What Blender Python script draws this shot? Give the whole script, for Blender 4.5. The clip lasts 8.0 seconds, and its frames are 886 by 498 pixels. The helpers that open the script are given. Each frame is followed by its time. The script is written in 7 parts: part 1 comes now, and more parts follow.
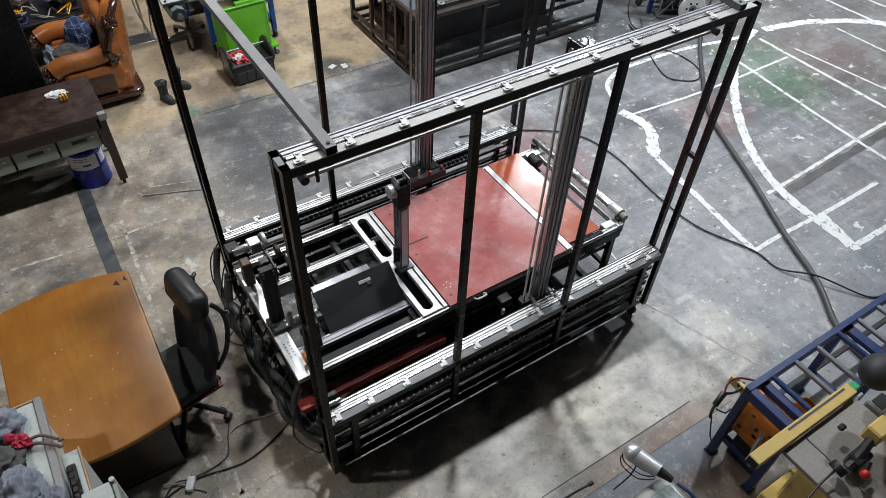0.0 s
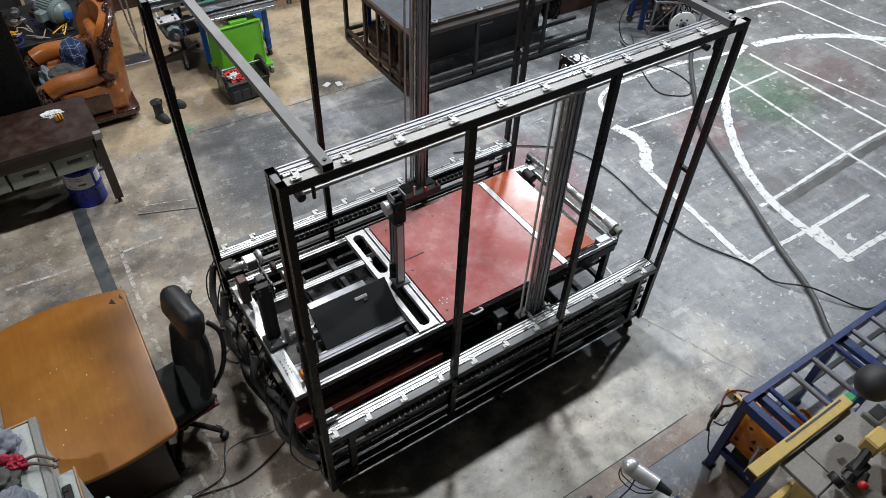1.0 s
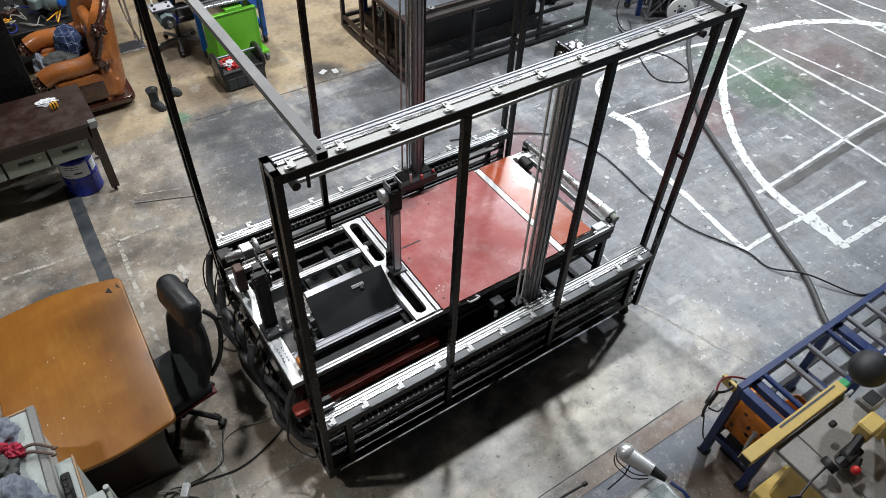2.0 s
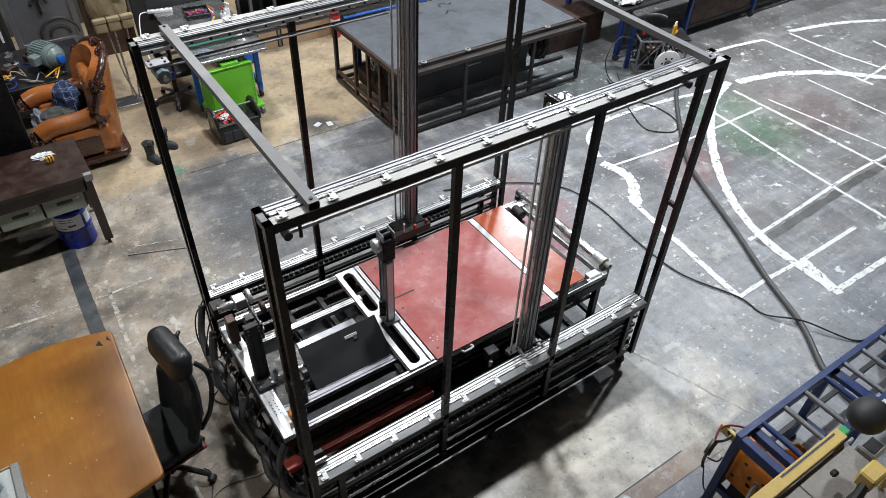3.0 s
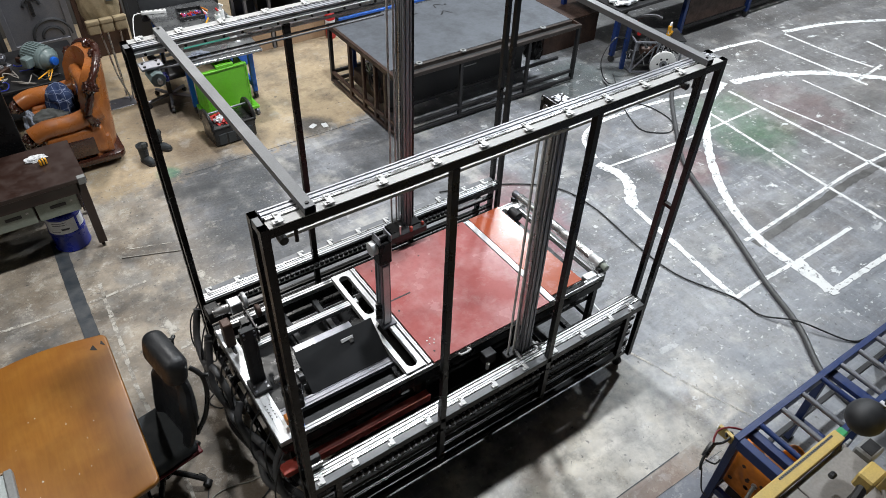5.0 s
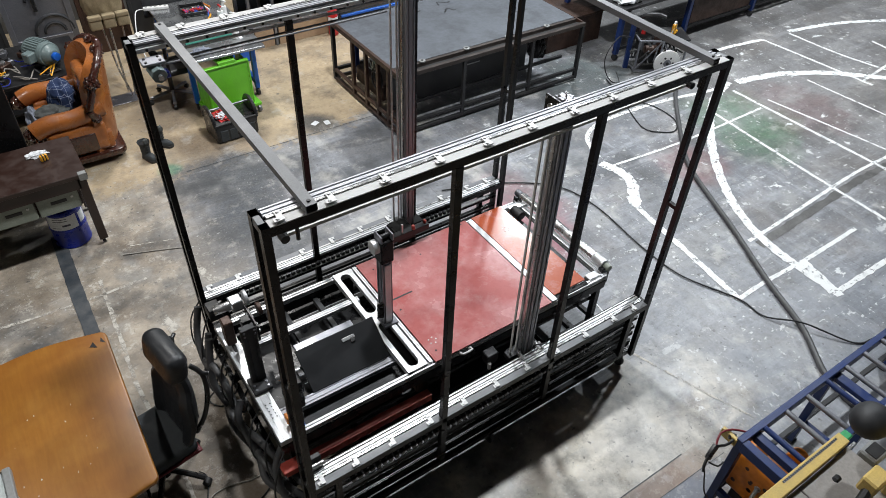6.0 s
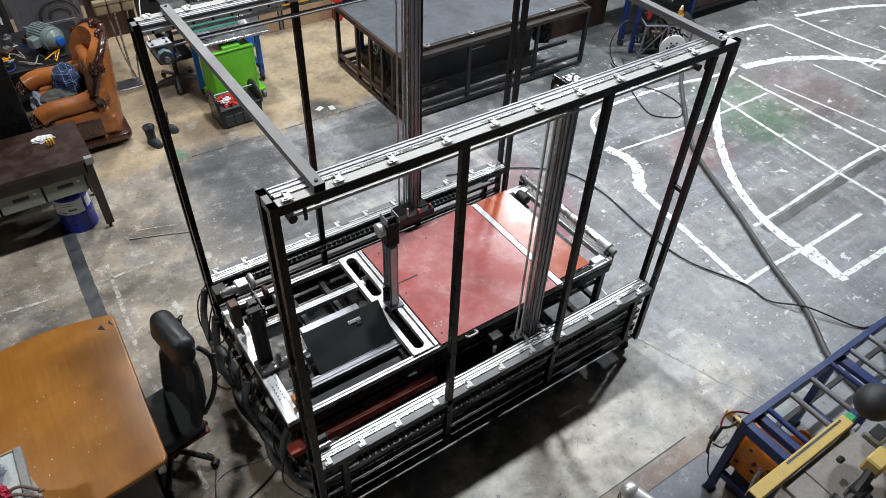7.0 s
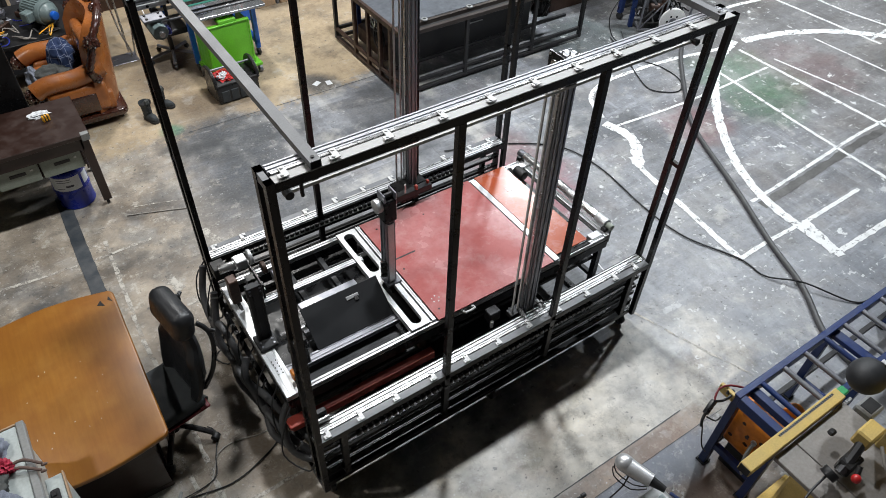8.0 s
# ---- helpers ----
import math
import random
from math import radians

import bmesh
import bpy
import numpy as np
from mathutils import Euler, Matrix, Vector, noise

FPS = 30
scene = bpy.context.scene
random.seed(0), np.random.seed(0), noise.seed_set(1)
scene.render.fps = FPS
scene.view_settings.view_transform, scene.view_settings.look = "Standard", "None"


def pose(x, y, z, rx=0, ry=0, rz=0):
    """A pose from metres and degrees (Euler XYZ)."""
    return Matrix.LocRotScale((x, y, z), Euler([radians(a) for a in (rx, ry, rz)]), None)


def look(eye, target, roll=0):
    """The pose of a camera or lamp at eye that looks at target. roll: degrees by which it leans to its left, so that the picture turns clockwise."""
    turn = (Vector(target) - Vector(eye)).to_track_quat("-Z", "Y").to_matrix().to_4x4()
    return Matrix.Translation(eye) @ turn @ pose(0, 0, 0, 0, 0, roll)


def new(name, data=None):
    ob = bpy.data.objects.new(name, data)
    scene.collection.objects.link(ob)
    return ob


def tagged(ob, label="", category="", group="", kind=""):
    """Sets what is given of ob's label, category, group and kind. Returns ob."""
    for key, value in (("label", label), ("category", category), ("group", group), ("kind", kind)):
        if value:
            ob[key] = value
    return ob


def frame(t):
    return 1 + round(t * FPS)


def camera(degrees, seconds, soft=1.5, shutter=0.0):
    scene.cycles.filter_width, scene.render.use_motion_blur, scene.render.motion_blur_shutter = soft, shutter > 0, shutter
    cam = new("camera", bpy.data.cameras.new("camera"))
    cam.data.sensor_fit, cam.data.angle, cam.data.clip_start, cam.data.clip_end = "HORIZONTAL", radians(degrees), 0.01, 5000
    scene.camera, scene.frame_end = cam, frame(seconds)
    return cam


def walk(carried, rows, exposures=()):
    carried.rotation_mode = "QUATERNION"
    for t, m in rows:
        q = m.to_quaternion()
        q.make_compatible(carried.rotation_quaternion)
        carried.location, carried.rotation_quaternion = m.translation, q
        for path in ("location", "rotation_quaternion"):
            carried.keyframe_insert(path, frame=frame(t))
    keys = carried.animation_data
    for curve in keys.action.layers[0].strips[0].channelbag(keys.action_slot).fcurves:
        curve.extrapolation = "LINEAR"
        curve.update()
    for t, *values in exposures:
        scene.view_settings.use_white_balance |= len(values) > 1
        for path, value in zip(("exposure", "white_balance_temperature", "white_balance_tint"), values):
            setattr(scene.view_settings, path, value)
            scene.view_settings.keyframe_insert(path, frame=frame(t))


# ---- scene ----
cam = camera(65.4, 8.0, soft=0.75)
PATH = [
    (0, (-0.67, -2.175, 4.777), (0.112, -1.038, 3.329), 2.7),
    (0.5, (-0.674, -2.181, 4.785), (0.121, -1.034, 3.353), 2.6),
    (1, (-0.682, -2.184, 4.785), (0.129, -1.026, 3.37), 2.5),
    (1.2, (-0.677, -2.17, 4.79), (0.119, -1.044, 3.341), 2.7),
    (2.3, (-0.664, -2.203, 4.791), (0.143, -1.056, 3.365), 2.3),
    (2.5, (-0.659, -2.206, 4.788), (0.183, -1.011, 3.423), 2.2),
    (3, (-0.657, -2.203, 4.786), (0.208, -0.992, 3.45), 2.2),
    (3.5, (-0.655, -2.204, 4.784), (0.22, -0.994, 3.454), 2.2),
    (4, (-0.659, -2.217, 4.782), (0.22, -1.01, 3.451), 2.3),
    (4.5, (-0.656, -2.2, 4.79), (0.222, -0.995, 3.456), 2.3),
    (6, (-0.637, -2.149, 4.765), (0.234, -0.946, 3.426), 2.6),
    (6.5, (-0.643, -2.161, 4.766), (0.215, -0.958, 3.418), 2.4),
    (7, (-0.669, -2.17, 4.746), (0.182, -0.98, 3.381), 2.4),
    (7.5, (-0.67, -2.181, 4.755), (0.166, -1.018, 3.359), 2.5),
    (8, (-0.665, -2.184, 4.759), (0.162, -1.038, 3.344), 2.5),
]
walk(cam, [(t, look(eye, target, roll)) for t, eye, target, roll in PATH], exposures=((0.0, -0.03), (1.0, -0.02), (2.5, 0.19), (8.0, 0.19)))

# ---- light: high-bay lamps of the hall ----
hall = bpy.data.worlds.new("hall")
scene.world = hall
hall.use_nodes = True
hall.node_tree.nodes["Background"].inputs[0].default_value = (0.75, 0.85, 1.0, 1)
hall.node_tree.nodes["Background"].inputs[1].default_value = 0.05
LAMPS = [(2.7, 2.6, 410, (0.93, 0.965, 1.0)), (10.0, 2.6, 650, (0.90, 0.955, 1.0)), (-4.6, 2.6, 230, (0.98, 0.96, 0.93)),
         (9.2, 7.8, 440, (0.88, 0.95, 1.0)), (2.0, 7.8, 330, (0.98, 0.97, 0.95))]


# ---- materials ----
def nodes(name):
    m = bpy.data.materials.new(name)
    m.use_nodes = True
    return m, m.node_tree, m.node_tree.nodes["Principled BSDF"]


def nnew(nt, kind, **kw):
    n = nt.nodes.new(kind)
    for k, v in kw.items():
        n.inputs[k.replace("_", " ")].default_value = v
    return n


def rgb(c):
    return (c[0], c[1], c[2], 1)


def noise_fac(nt, vec, scale, lo, hi, detail=5, rough=0.6):
    n = nnew(nt, "ShaderNodeTexNoise", Scale=scale, Detail=detail, Roughness=rough)
    nt.links.new(vec, n.inputs["Vector"])
    r = nt.nodes.new("ShaderNodeMapRange")
    r.inputs[1].default_value, r.inputs[2].default_value = lo, hi
    nt.links.new(n.outputs[0], r.inputs[0])
    return r.outputs[0]


def mix(nt, fac, a, b, blend="MIX"):
    n = nt.nodes.new("ShaderNodeMix")
    n.data_type, n.blend_type = "RGBA", blend
    for sock, v in ((0, fac), (6, a), (7, b)):
        if isinstance(v, (int, float)):
            n.inputs[sock].default_value = v
        elif isinstance(v, tuple):
            n.inputs[sock].default_value = rgb(v)
        else:
            nt.links.new(v, n.inputs[sock])
    return n.outputs[2]


def math_node(nt, op, a, b=0.0, clamp=False):
    n = nt.nodes.new("ShaderNodeMath")
    n.operation, n.use_clamp = op, clamp
    for i, v in enumerate((a, b)):
        if isinstance(v, (int, float)):
            n.inputs[i].default_value = v
        else:
            nt.links.new(v, n.inputs[i])
    return n.outputs[0]


def bump(nt, bsdf, height, strength, distance=0.002):
    b = nnew(nt, "ShaderNodeBump", Strength=strength, Distance=distance)
    nt.links.new(height, b.inputs["Height"])
    nt.links.new(b.outputs[0], bsdf.inputs["Normal"])


def surf(name, base, dirt, rough=0.5, metal=0.0, scale=6.0, amount=0.6, fine=60.0, bumped=0.15, coat=0.0, stretch=(1, 1, 1), spread=0.12, each=0.0):
    """A painted, metal or plastic surface: patches of dirt and wear, fine grain, uneven gloss."""
    m, nt, b = nodes(name)
    geo = nt.nodes.new("ShaderNodeTexCoord")
    mp = nnew(nt, "ShaderNodeMapping", Scale=stretch)
    nt.links.new(geo.outputs["Object"], mp.inputs[0])
    v = mp.outputs[0]
    big = noise_fac(nt, v, scale, 0.40, 0.64, 7, 0.68)
    col = mix(nt, math_node(nt, "MULTIPLY", big, amount), base, dirt)
    fin = noise_fac(nt, v, fine, 0.3, 0.7, 3)
    col = mix(nt, 0.35, col, mix(nt, fin, tuple(c * 0.72 for c in base), tuple(min(1, c * 1.25) for c in base)))
    if each:
        info = nt.nodes.new("ShaderNodeObjectInfo")
        hsv = nt.nodes.new("ShaderNodeHueSaturation")
        r = nt.nodes.new("ShaderNodeMapRange")
        r.inputs[3].default_value, r.inputs[4].default_value = 1 - each, 1 + each
        nt.links.new(info.outputs["Random"], r.inputs[0])
        nt.links.new(r.outputs[0], hsv.inputs["Value"])
        nt.links.new(col, hsv.inputs["Color"])
        col = hsv.outputs[0]
    nt.links.new(col, b.inputs["Base Color"])
    rr = nt.nodes.new("ShaderNodeMapRange")
    rr.inputs[3].default_value, rr.inputs[4].default_value = max(0.02, rough - spread), min(1, rough + spread)
    nt.links.new(big, rr.inputs[0])
    nt.links.new(rr.outputs[0], b.inputs["Roughness"])
    b.inputs["Metallic"].default_value = metal
    b.inputs["Coat Weight"].default_value = coat
    b.inputs["Coat Roughness"].default_value = 0.12
    if bumped:
        bump(nt, b, fin, bumped)
    return m


BLACK = surf("black_powder_coat", (0.006, 0.006, 0.0065), (0.014, 0.014, 0.014), 0.34, 0, 5, 0.5, 180, 0.1, each=0.15)
BLACK.node_tree.nodes["Principled BSDF"].inputs["Specular IOR Level"].default_value = 0.3
# grey of black bar tops lit from above, put into the colour
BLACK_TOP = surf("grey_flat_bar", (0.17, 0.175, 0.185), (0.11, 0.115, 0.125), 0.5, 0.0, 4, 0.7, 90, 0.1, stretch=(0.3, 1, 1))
# the same bar made paler: the lamps' sheen is in its colour
TOP_BAR_SHEEN = surf("flat_bar_lamp_sheen", (0.40, 0.395, 0.385), (0.31, 0.305, 0.30), 0.5, 0.15, 4, 0.6, 90, 0.05, stretch=(0.3, 1, 1))
TUBE_GREY = surf("satin_grey_tube", (0.16, 0.163, 0.168), (0.12, 0.122, 0.126), 0.48, 0.1, 3, 0.5, 120, 0.03, spread=0.06)
ALU = surf("brushed_aluminium", (0.62, 0.63, 0.64), (0.42, 0.43, 0.45), 0.42, 0.6, 5, 0.5, 140, 0.08, each=0.06)
ALU_DARK = surf("grey_anodised_aluminium", (0.25, 0.255, 0.28), (0.15, 0.15, 0.18), 0.4, 0.7, 5, 0.6, 120, 0.08, each=0.12)
STEEL = surf("bright_steel", (0.58, 0.58, 0.58), (0.40, 0.39, 0.38), 0.32, 0.9, 7, 0.5, 150, 0.05)
WHITE = surf("white_clip_plate", (0.56, 0.56, 0.555), (0.44, 0.44, 0.44), 0.45, 0.2, 20, 0.4, 120, 0.05)
DARK = surf("dark_steel", (0.022, 0.022, 0.024), (0.05, 0.048, 0.045), 0.45, 0.4, 6, 0.6, 100, 0.15, each=0.3)
RUBBER = surf("black_rubber", (0.014, 0.014, 0.015), (0.035, 0.034, 0.033), 0.55, 0, 9, 0.6, 150, 0.2)
HOSE = surf("dusty_black_hose", (0.05, 0.05, 0.053), (0.11, 0.108, 0.106), 0.5, 0, 12, 0.7, 150, 0.3)
RED_STEEL = surf("red_primer_steel", (0.42, 0.062, 0.042), (0.20, 0.028, 0.022), 0.5, 0, 8, 0.7, 90, 0.2)
ORANGE = surf("orange_paint", (0.62, 0.19, 0.012), (0.22, 0.06, 0.012), 0.45, 0, 10, 0.7, 80, 0.15)
BLUE = surf("dark_blue_paint", (0.004, 0.022, 0.115), (0.012, 0.026, 0.08), 0.4, 0, 9, 0.8, 90, 0.2, each=0.1)
BLUE_LIGHT = surf("bright_blue_paint", (0.01, 0.11, 0.52), (0.02, 0.06, 0.22), 0.4, 0, 8, 0.6, 90, 0.15)
YELLOW = surf("machine_yellow_paint", (0.58, 0.42, 0.13), (0.38, 0.27, 0.10), 0.42, 0, 7, 0.6, 90, 0.12)
GREEN = surf("lime_green_paint", (0.16, 0.56, 0.03), (0.12, 0.40, 0.03), 0.4, 0, 6, 0.5, 80, 0.1)
DESK_DARK = surf("dark_brown_laminate", (0.024, 0.011, 0.008), (0.038, 0.02, 0.015), 0.42, 0, 7, 0.8, 60, 0.15, coat=0.25)
GRIP_GREEN = surf("dull_green_plastic", (0.04, 0.34, 0.12), (0.03, 0.2, 0.08), 0.45, 0, 9, 0.5, 80, 0.1)
GREY_GREEN = surf("grey_green_drawer", (0.27, 0.30, 0.25), (0.19, 0.21, 0.18), 0.45, 0, 6, 0.6, 80, 0.1)
DRUM_BLUE = surf("blue_plastic", (0.008, 0.02, 0.25), (0.01, 0.02, 0.13), 0.35, 0, 6, 0.5, 80, 0.1)
PAPER = surf("white_paper", (0.68, 0.70, 0.72), (0.5, 0.5, 0.5), 0.7, 0, 18, 0.6, 70, 0.05)
INK = surf("dark_ink", (0.05, 0.05, 0.07), (0.09, 0.09, 0.1), 0.6, 0, 18, 0.5, 70, 0.0)
LEATHER = surf("tan_leather", (0.38, 0.125, 0.030), (0.17, 0.048, 0.013), 0.33, 0, 5, 1.0, 40, 0.35, coat=0.3)
CARVED = surf("polished_red_brown_wood", (0.05, 0.015, 0.009), (0.016, 0.006, 0.004), 0.22, 0, 9, 0.7, 40, 0.3, coat=0.6)
BLACK_LEATHER = surf("black_leather", (0.014, 0.015, 0.017), (0.026, 0.027, 0.029), 0.46, 0, 9, 0.5, 70, 0.4)
SEAT_CLOTH = surf("dark_grey_cloth", (0.03, 0.035, 0.038), (0.05, 0.055, 0.06), 0.8, 0, 12, 0.5, 200, 0.4)
BLACK_PLASTIC = surf("black_plastic", (0.014, 0.014, 0.015), (0.03, 0.03, 0.03), 0.35, 0, 9, 0.5, 100, 0.1)
RUST = surf("rusty_brown_steel", (0.062, 0.032, 0.022), (0.022, 0.016, 0.014), 0.5, 0.3, 7, 0.9, 60, 0.35)
BENCH_RIM = surf("sooty_brown_steel", (0.045, 0.034, 0.03), (0.10, 0.085, 0.075), 0.45, 0.4, 9, 0.7, 60, 0.25, stretch=(0.3, 1, 1))
BENCH_TOP = surf("worn_grey_bench_steel", (0.125, 0.136, 0.155), (0.040, 0.043, 0.048), 0.48, 0.2, 2.6, 0.95, 30, 0.2)
STAINLESS = surf("stainless_sheet", (0.5, 0.51, 0.52), (0.36, 0.36, 0.36), 0.3, 0.9, 5, 0.6, 70, 0.08)
KHAKI = surf("khaki_canvas", (0.30, 0.235, 0.14), (0.17, 0.13, 0.08), 0.85, 0, 14, 0.7, 120, 0.5)
GREY_CLOTH = surf("grey_cloth", (0.20, 0.22, 0.27), (0.11, 0.122, 0.155), 0.85, 0, 12, 0.7, 120, 0.5)
DARK_CLOTH = surf("dark_olive_cloth", (0.055, 0.058, 0.055), (0.11, 0.115, 0.11), 0.85, 0, 12, 0.8, 120, 0.5)
PINK = surf("crimson_cloth", (0.42, 0.02, 0.055), (0.22, 0.012, 0.03), 0.7, 0, 20, 0.7, 120, 0.4)
DOLL_DARK = surf("dull_brown_vinyl", (0.12, 0.075, 0.06), (0.08, 0.05, 0.04), 0.55, 0, 20, 0.5, 120, 0.1)
PALE_BOARD = surf("pale_grey_laminate", (0.43, 0.47, 0.46), (0.35, 0.38, 0.36), 0.4, 0, 5, 0.5, 60, 0.05)
GREY_TRIM = surf("grey_edge_trim", (0.27, 0.275, 0.27), (0.2, 0.2, 0.2), 0.45, 0.2, 8, 0.5, 60, 0.05)
SAW_TABLE = surf("cast_iron_table", (0.33, 0.31, 0.29), (0.24, 0.215, 0.195), 0.42, 0.4, 4, 0.8, 50, 0.15)
CARDBOARD = surf("plywood_panel", (0.40, 0.27, 0.17), (0.30, 0.20, 0.12), 0.75, 0, 4, 0.6, 50, 0.15, stretch=(1, 1, 0.3))
MOTOR_GREY = surf("grey_green_motor_paint", (0.16, 0.21, 0.21), (0.09, 0.12, 0.12), 0.42, 0, 9, 0.7, 80, 0.15)
RED_PAINT = surf("red_paint", (0.5, 0.02, 0.02), (0.25, 0.015, 0.015), 0.4, 0, 9, 0.6, 80, 0.1)
CHAIR_RED = surf("dark_red_trim", (0.17, 0.012, 0.02), (0.09, 0.008, 0.012), 0.5, 0, 9, 0.6, 80, 0.1)
MAT_GREEN = surf("green_cutting_mat", (0.015, 0.15, 0.11), (0.02, 0.10, 0.08), 0.6, 0, 9, 0.5, 80, 0.1)
WHITE_PLASTIC = surf("white_plastic", (0.75, 0.75, 0.74), (0.6, 0.6, 0.58), 0.4, 0, 12, 0.4, 80, 0.05)
BIN_YELLOW = surf("yellow_plastic_bin", (0.75, 0.36, 0.02), (0.5, 0.22, 0.02), 0.45, 0, 12, 0.4, 80, 0.05)
WALL = surf("grey_hall_wall", (0.13, 0.13, 0.13), (0.09, 0.09, 0.088), 0.8, 0, 0.8, 0.7, 12, 0.2)
DARK_WALL = surf("dark_panel_wall", (0.03, 0.032, 0.036), (0.065, 0.066, 0.07), 0.55, 0.2, 2, 0.6, 20, 0.2)
CABLE_GREY = surf("pale_cable", (0.30, 0.28, 0.25), (0.2, 0.19, 0.17), 0.5, 0, 12, 0.5, 80, 0.05)
BELT = surf("pale_belt", (0.62, 0.62, 0.60), (0.5, 0.5, 0.48), 0.5, 0, 12, 0.4, 80, 0.05)
DARK_STREAK = surf("dark_floor_streak", (0.07, 0.068, 0.066), (0.16, 0.155, 0.15), 0.5, 0, 5, 1.0, 40, 0.2)
DARK_TAPE = surf("worn_dark_floor_paint", (0.035, 0.042, 0.05), (0.10, 0.10, 0.10), 0.5, 0, 7, 0.9, 60, 0.2)


def make_plate_material(name, base, hazed, gloss):
    """Phenolic-faced plywood: brown-red film with scratches and a soft gloss; its pale pink patches paint in the hall's
    hazy reflection.
    """
    m, nt, b = nodes(name)
    v = nt.nodes.new("ShaderNodeTexCoord").outputs["Object"]
    big = noise_fac(nt, v, 2.2, 0.4, 0.75)
    fin = noise_fac(nt, v, 26, 0.45, 0.7)
    scr = noise_fac(nt, v, 6, 0.52, 0.66, 10, 0.75)
    col = mix(nt, big, base, hazed)
    col = mix(nt, math_node(nt, "MULTIPLY", fin, 0.25), col, tuple(c * 0.65 for c in base))
    col = mix(nt, math_node(nt, "MULTIPLY", scr, 0.4), col, (0.48, 0.28, 0.27))
    nt.links.new(col, b.inputs["Base Color"])
    r = nt.nodes.new("ShaderNodeMapRange")
    r.inputs[3].default_value, r.inputs[4].default_value = gloss, gloss + 0.16
    nt.links.new(big, r.inputs[0])
    nt.links.new(r.outputs[0], b.inputs["Roughness"])
    b.inputs["Specular IOR Level"].default_value = 0.6
    bump(nt, b, fin, 0.05)
    return m


# second colour is the paler tone of the painted-in reflection
PLATE_RED = make_plate_material("red_brown_film_faced_board", (0.37, 0.108, 0.102), (0.50, 0.25, 0.25), 0.19)
PLATE_ORANGE = make_plate_material("orange_red_film_faced_board", (0.36, 0.075, 0.03), (0.40, 0.11, 0.06), 0.20)


def make_veneer():
    m, nt, b = nodes("honey_brown_veneer")
    tc = nt.nodes.new("ShaderNodeTexCoord").outputs["Object"]
    mp = nnew(nt, "ShaderNodeMapping", Scale=(9, 0.9, 1))
    nt.links.new(tc, mp.inputs[0])
    grain = noise_fac(nt, mp.outputs[0], 5, 0.3, 0.7, 8, 0.65)
    big = noise_fac(nt, tc, 1.8, 0.35, 0.7)
    wear = noise_fac(nt, tc, 7, 0.66, 0.74, 8, 0.7)
    col = mix(nt, grain, (0.255, 0.097, 0.011), (0.315, 0.130, 0.016))
    col = mix(nt, math_node(nt, "MULTIPLY", big, 0.7), col, (0.19, 0.060, 0.008))
    col = mix(nt, math_node(nt, "MULTIPLY", noise_fac(nt, tc, 4.5, 0.5, 0.75, 6, 0.6), 0.35), col, (0.40, 0.20, 0.04))
    col = mix(nt, math_node(nt, "MULTIPLY", wear, 0.18), col, (0.5, 0.34, 0.16))
    nt.links.new(col, b.inputs["Base Color"])
    b.inputs["Roughness"].default_value = 0.38
    b.inputs["Coat Weight"].default_value = 0.3
    b.inputs["Coat Roughness"].default_value = 0.25
    bump(nt, b, grain, 0.06)
    return m


VENEER = make_veneer()


def make_plaid():
    m, nt, b = nodes("blue_plaid_cloth")
    tc = nt.nodes.new("ShaderNodeTexCoord").outputs["Object"]
    sep = nt.nodes.new("ShaderNodeSeparateXYZ")
    nt.links.new(tc, sep.inputs[0])
    col = (0.018, 0.035, 0.095)
    warp = noise_fac(nt, tc, 5, 0.2, 0.8)
    for k, axis in enumerate((0, 2, 1)):
        s = math_node(nt, "ADD", math_node(nt, "MULTIPLY", sep.outputs[axis], 12.0), math_node(nt, "MULTIPLY", warp, 0.3))
        fr = math_node(nt, "FRACT", s)
        line = math_node(nt, "LESS_THAN", math_node(nt, "ABSOLUTE", math_node(nt, "SUBTRACT", fr, 0.5)), 0.03)
        col = mix(nt, math_node(nt, "MULTIPLY", line, 0.4), col, (0.40, 0.45, 0.58))
    nt.links.new(col, b.inputs["Base Color"])
    b.inputs["Roughness"].default_value = 0.9
    return m


PLAID = make_plaid()


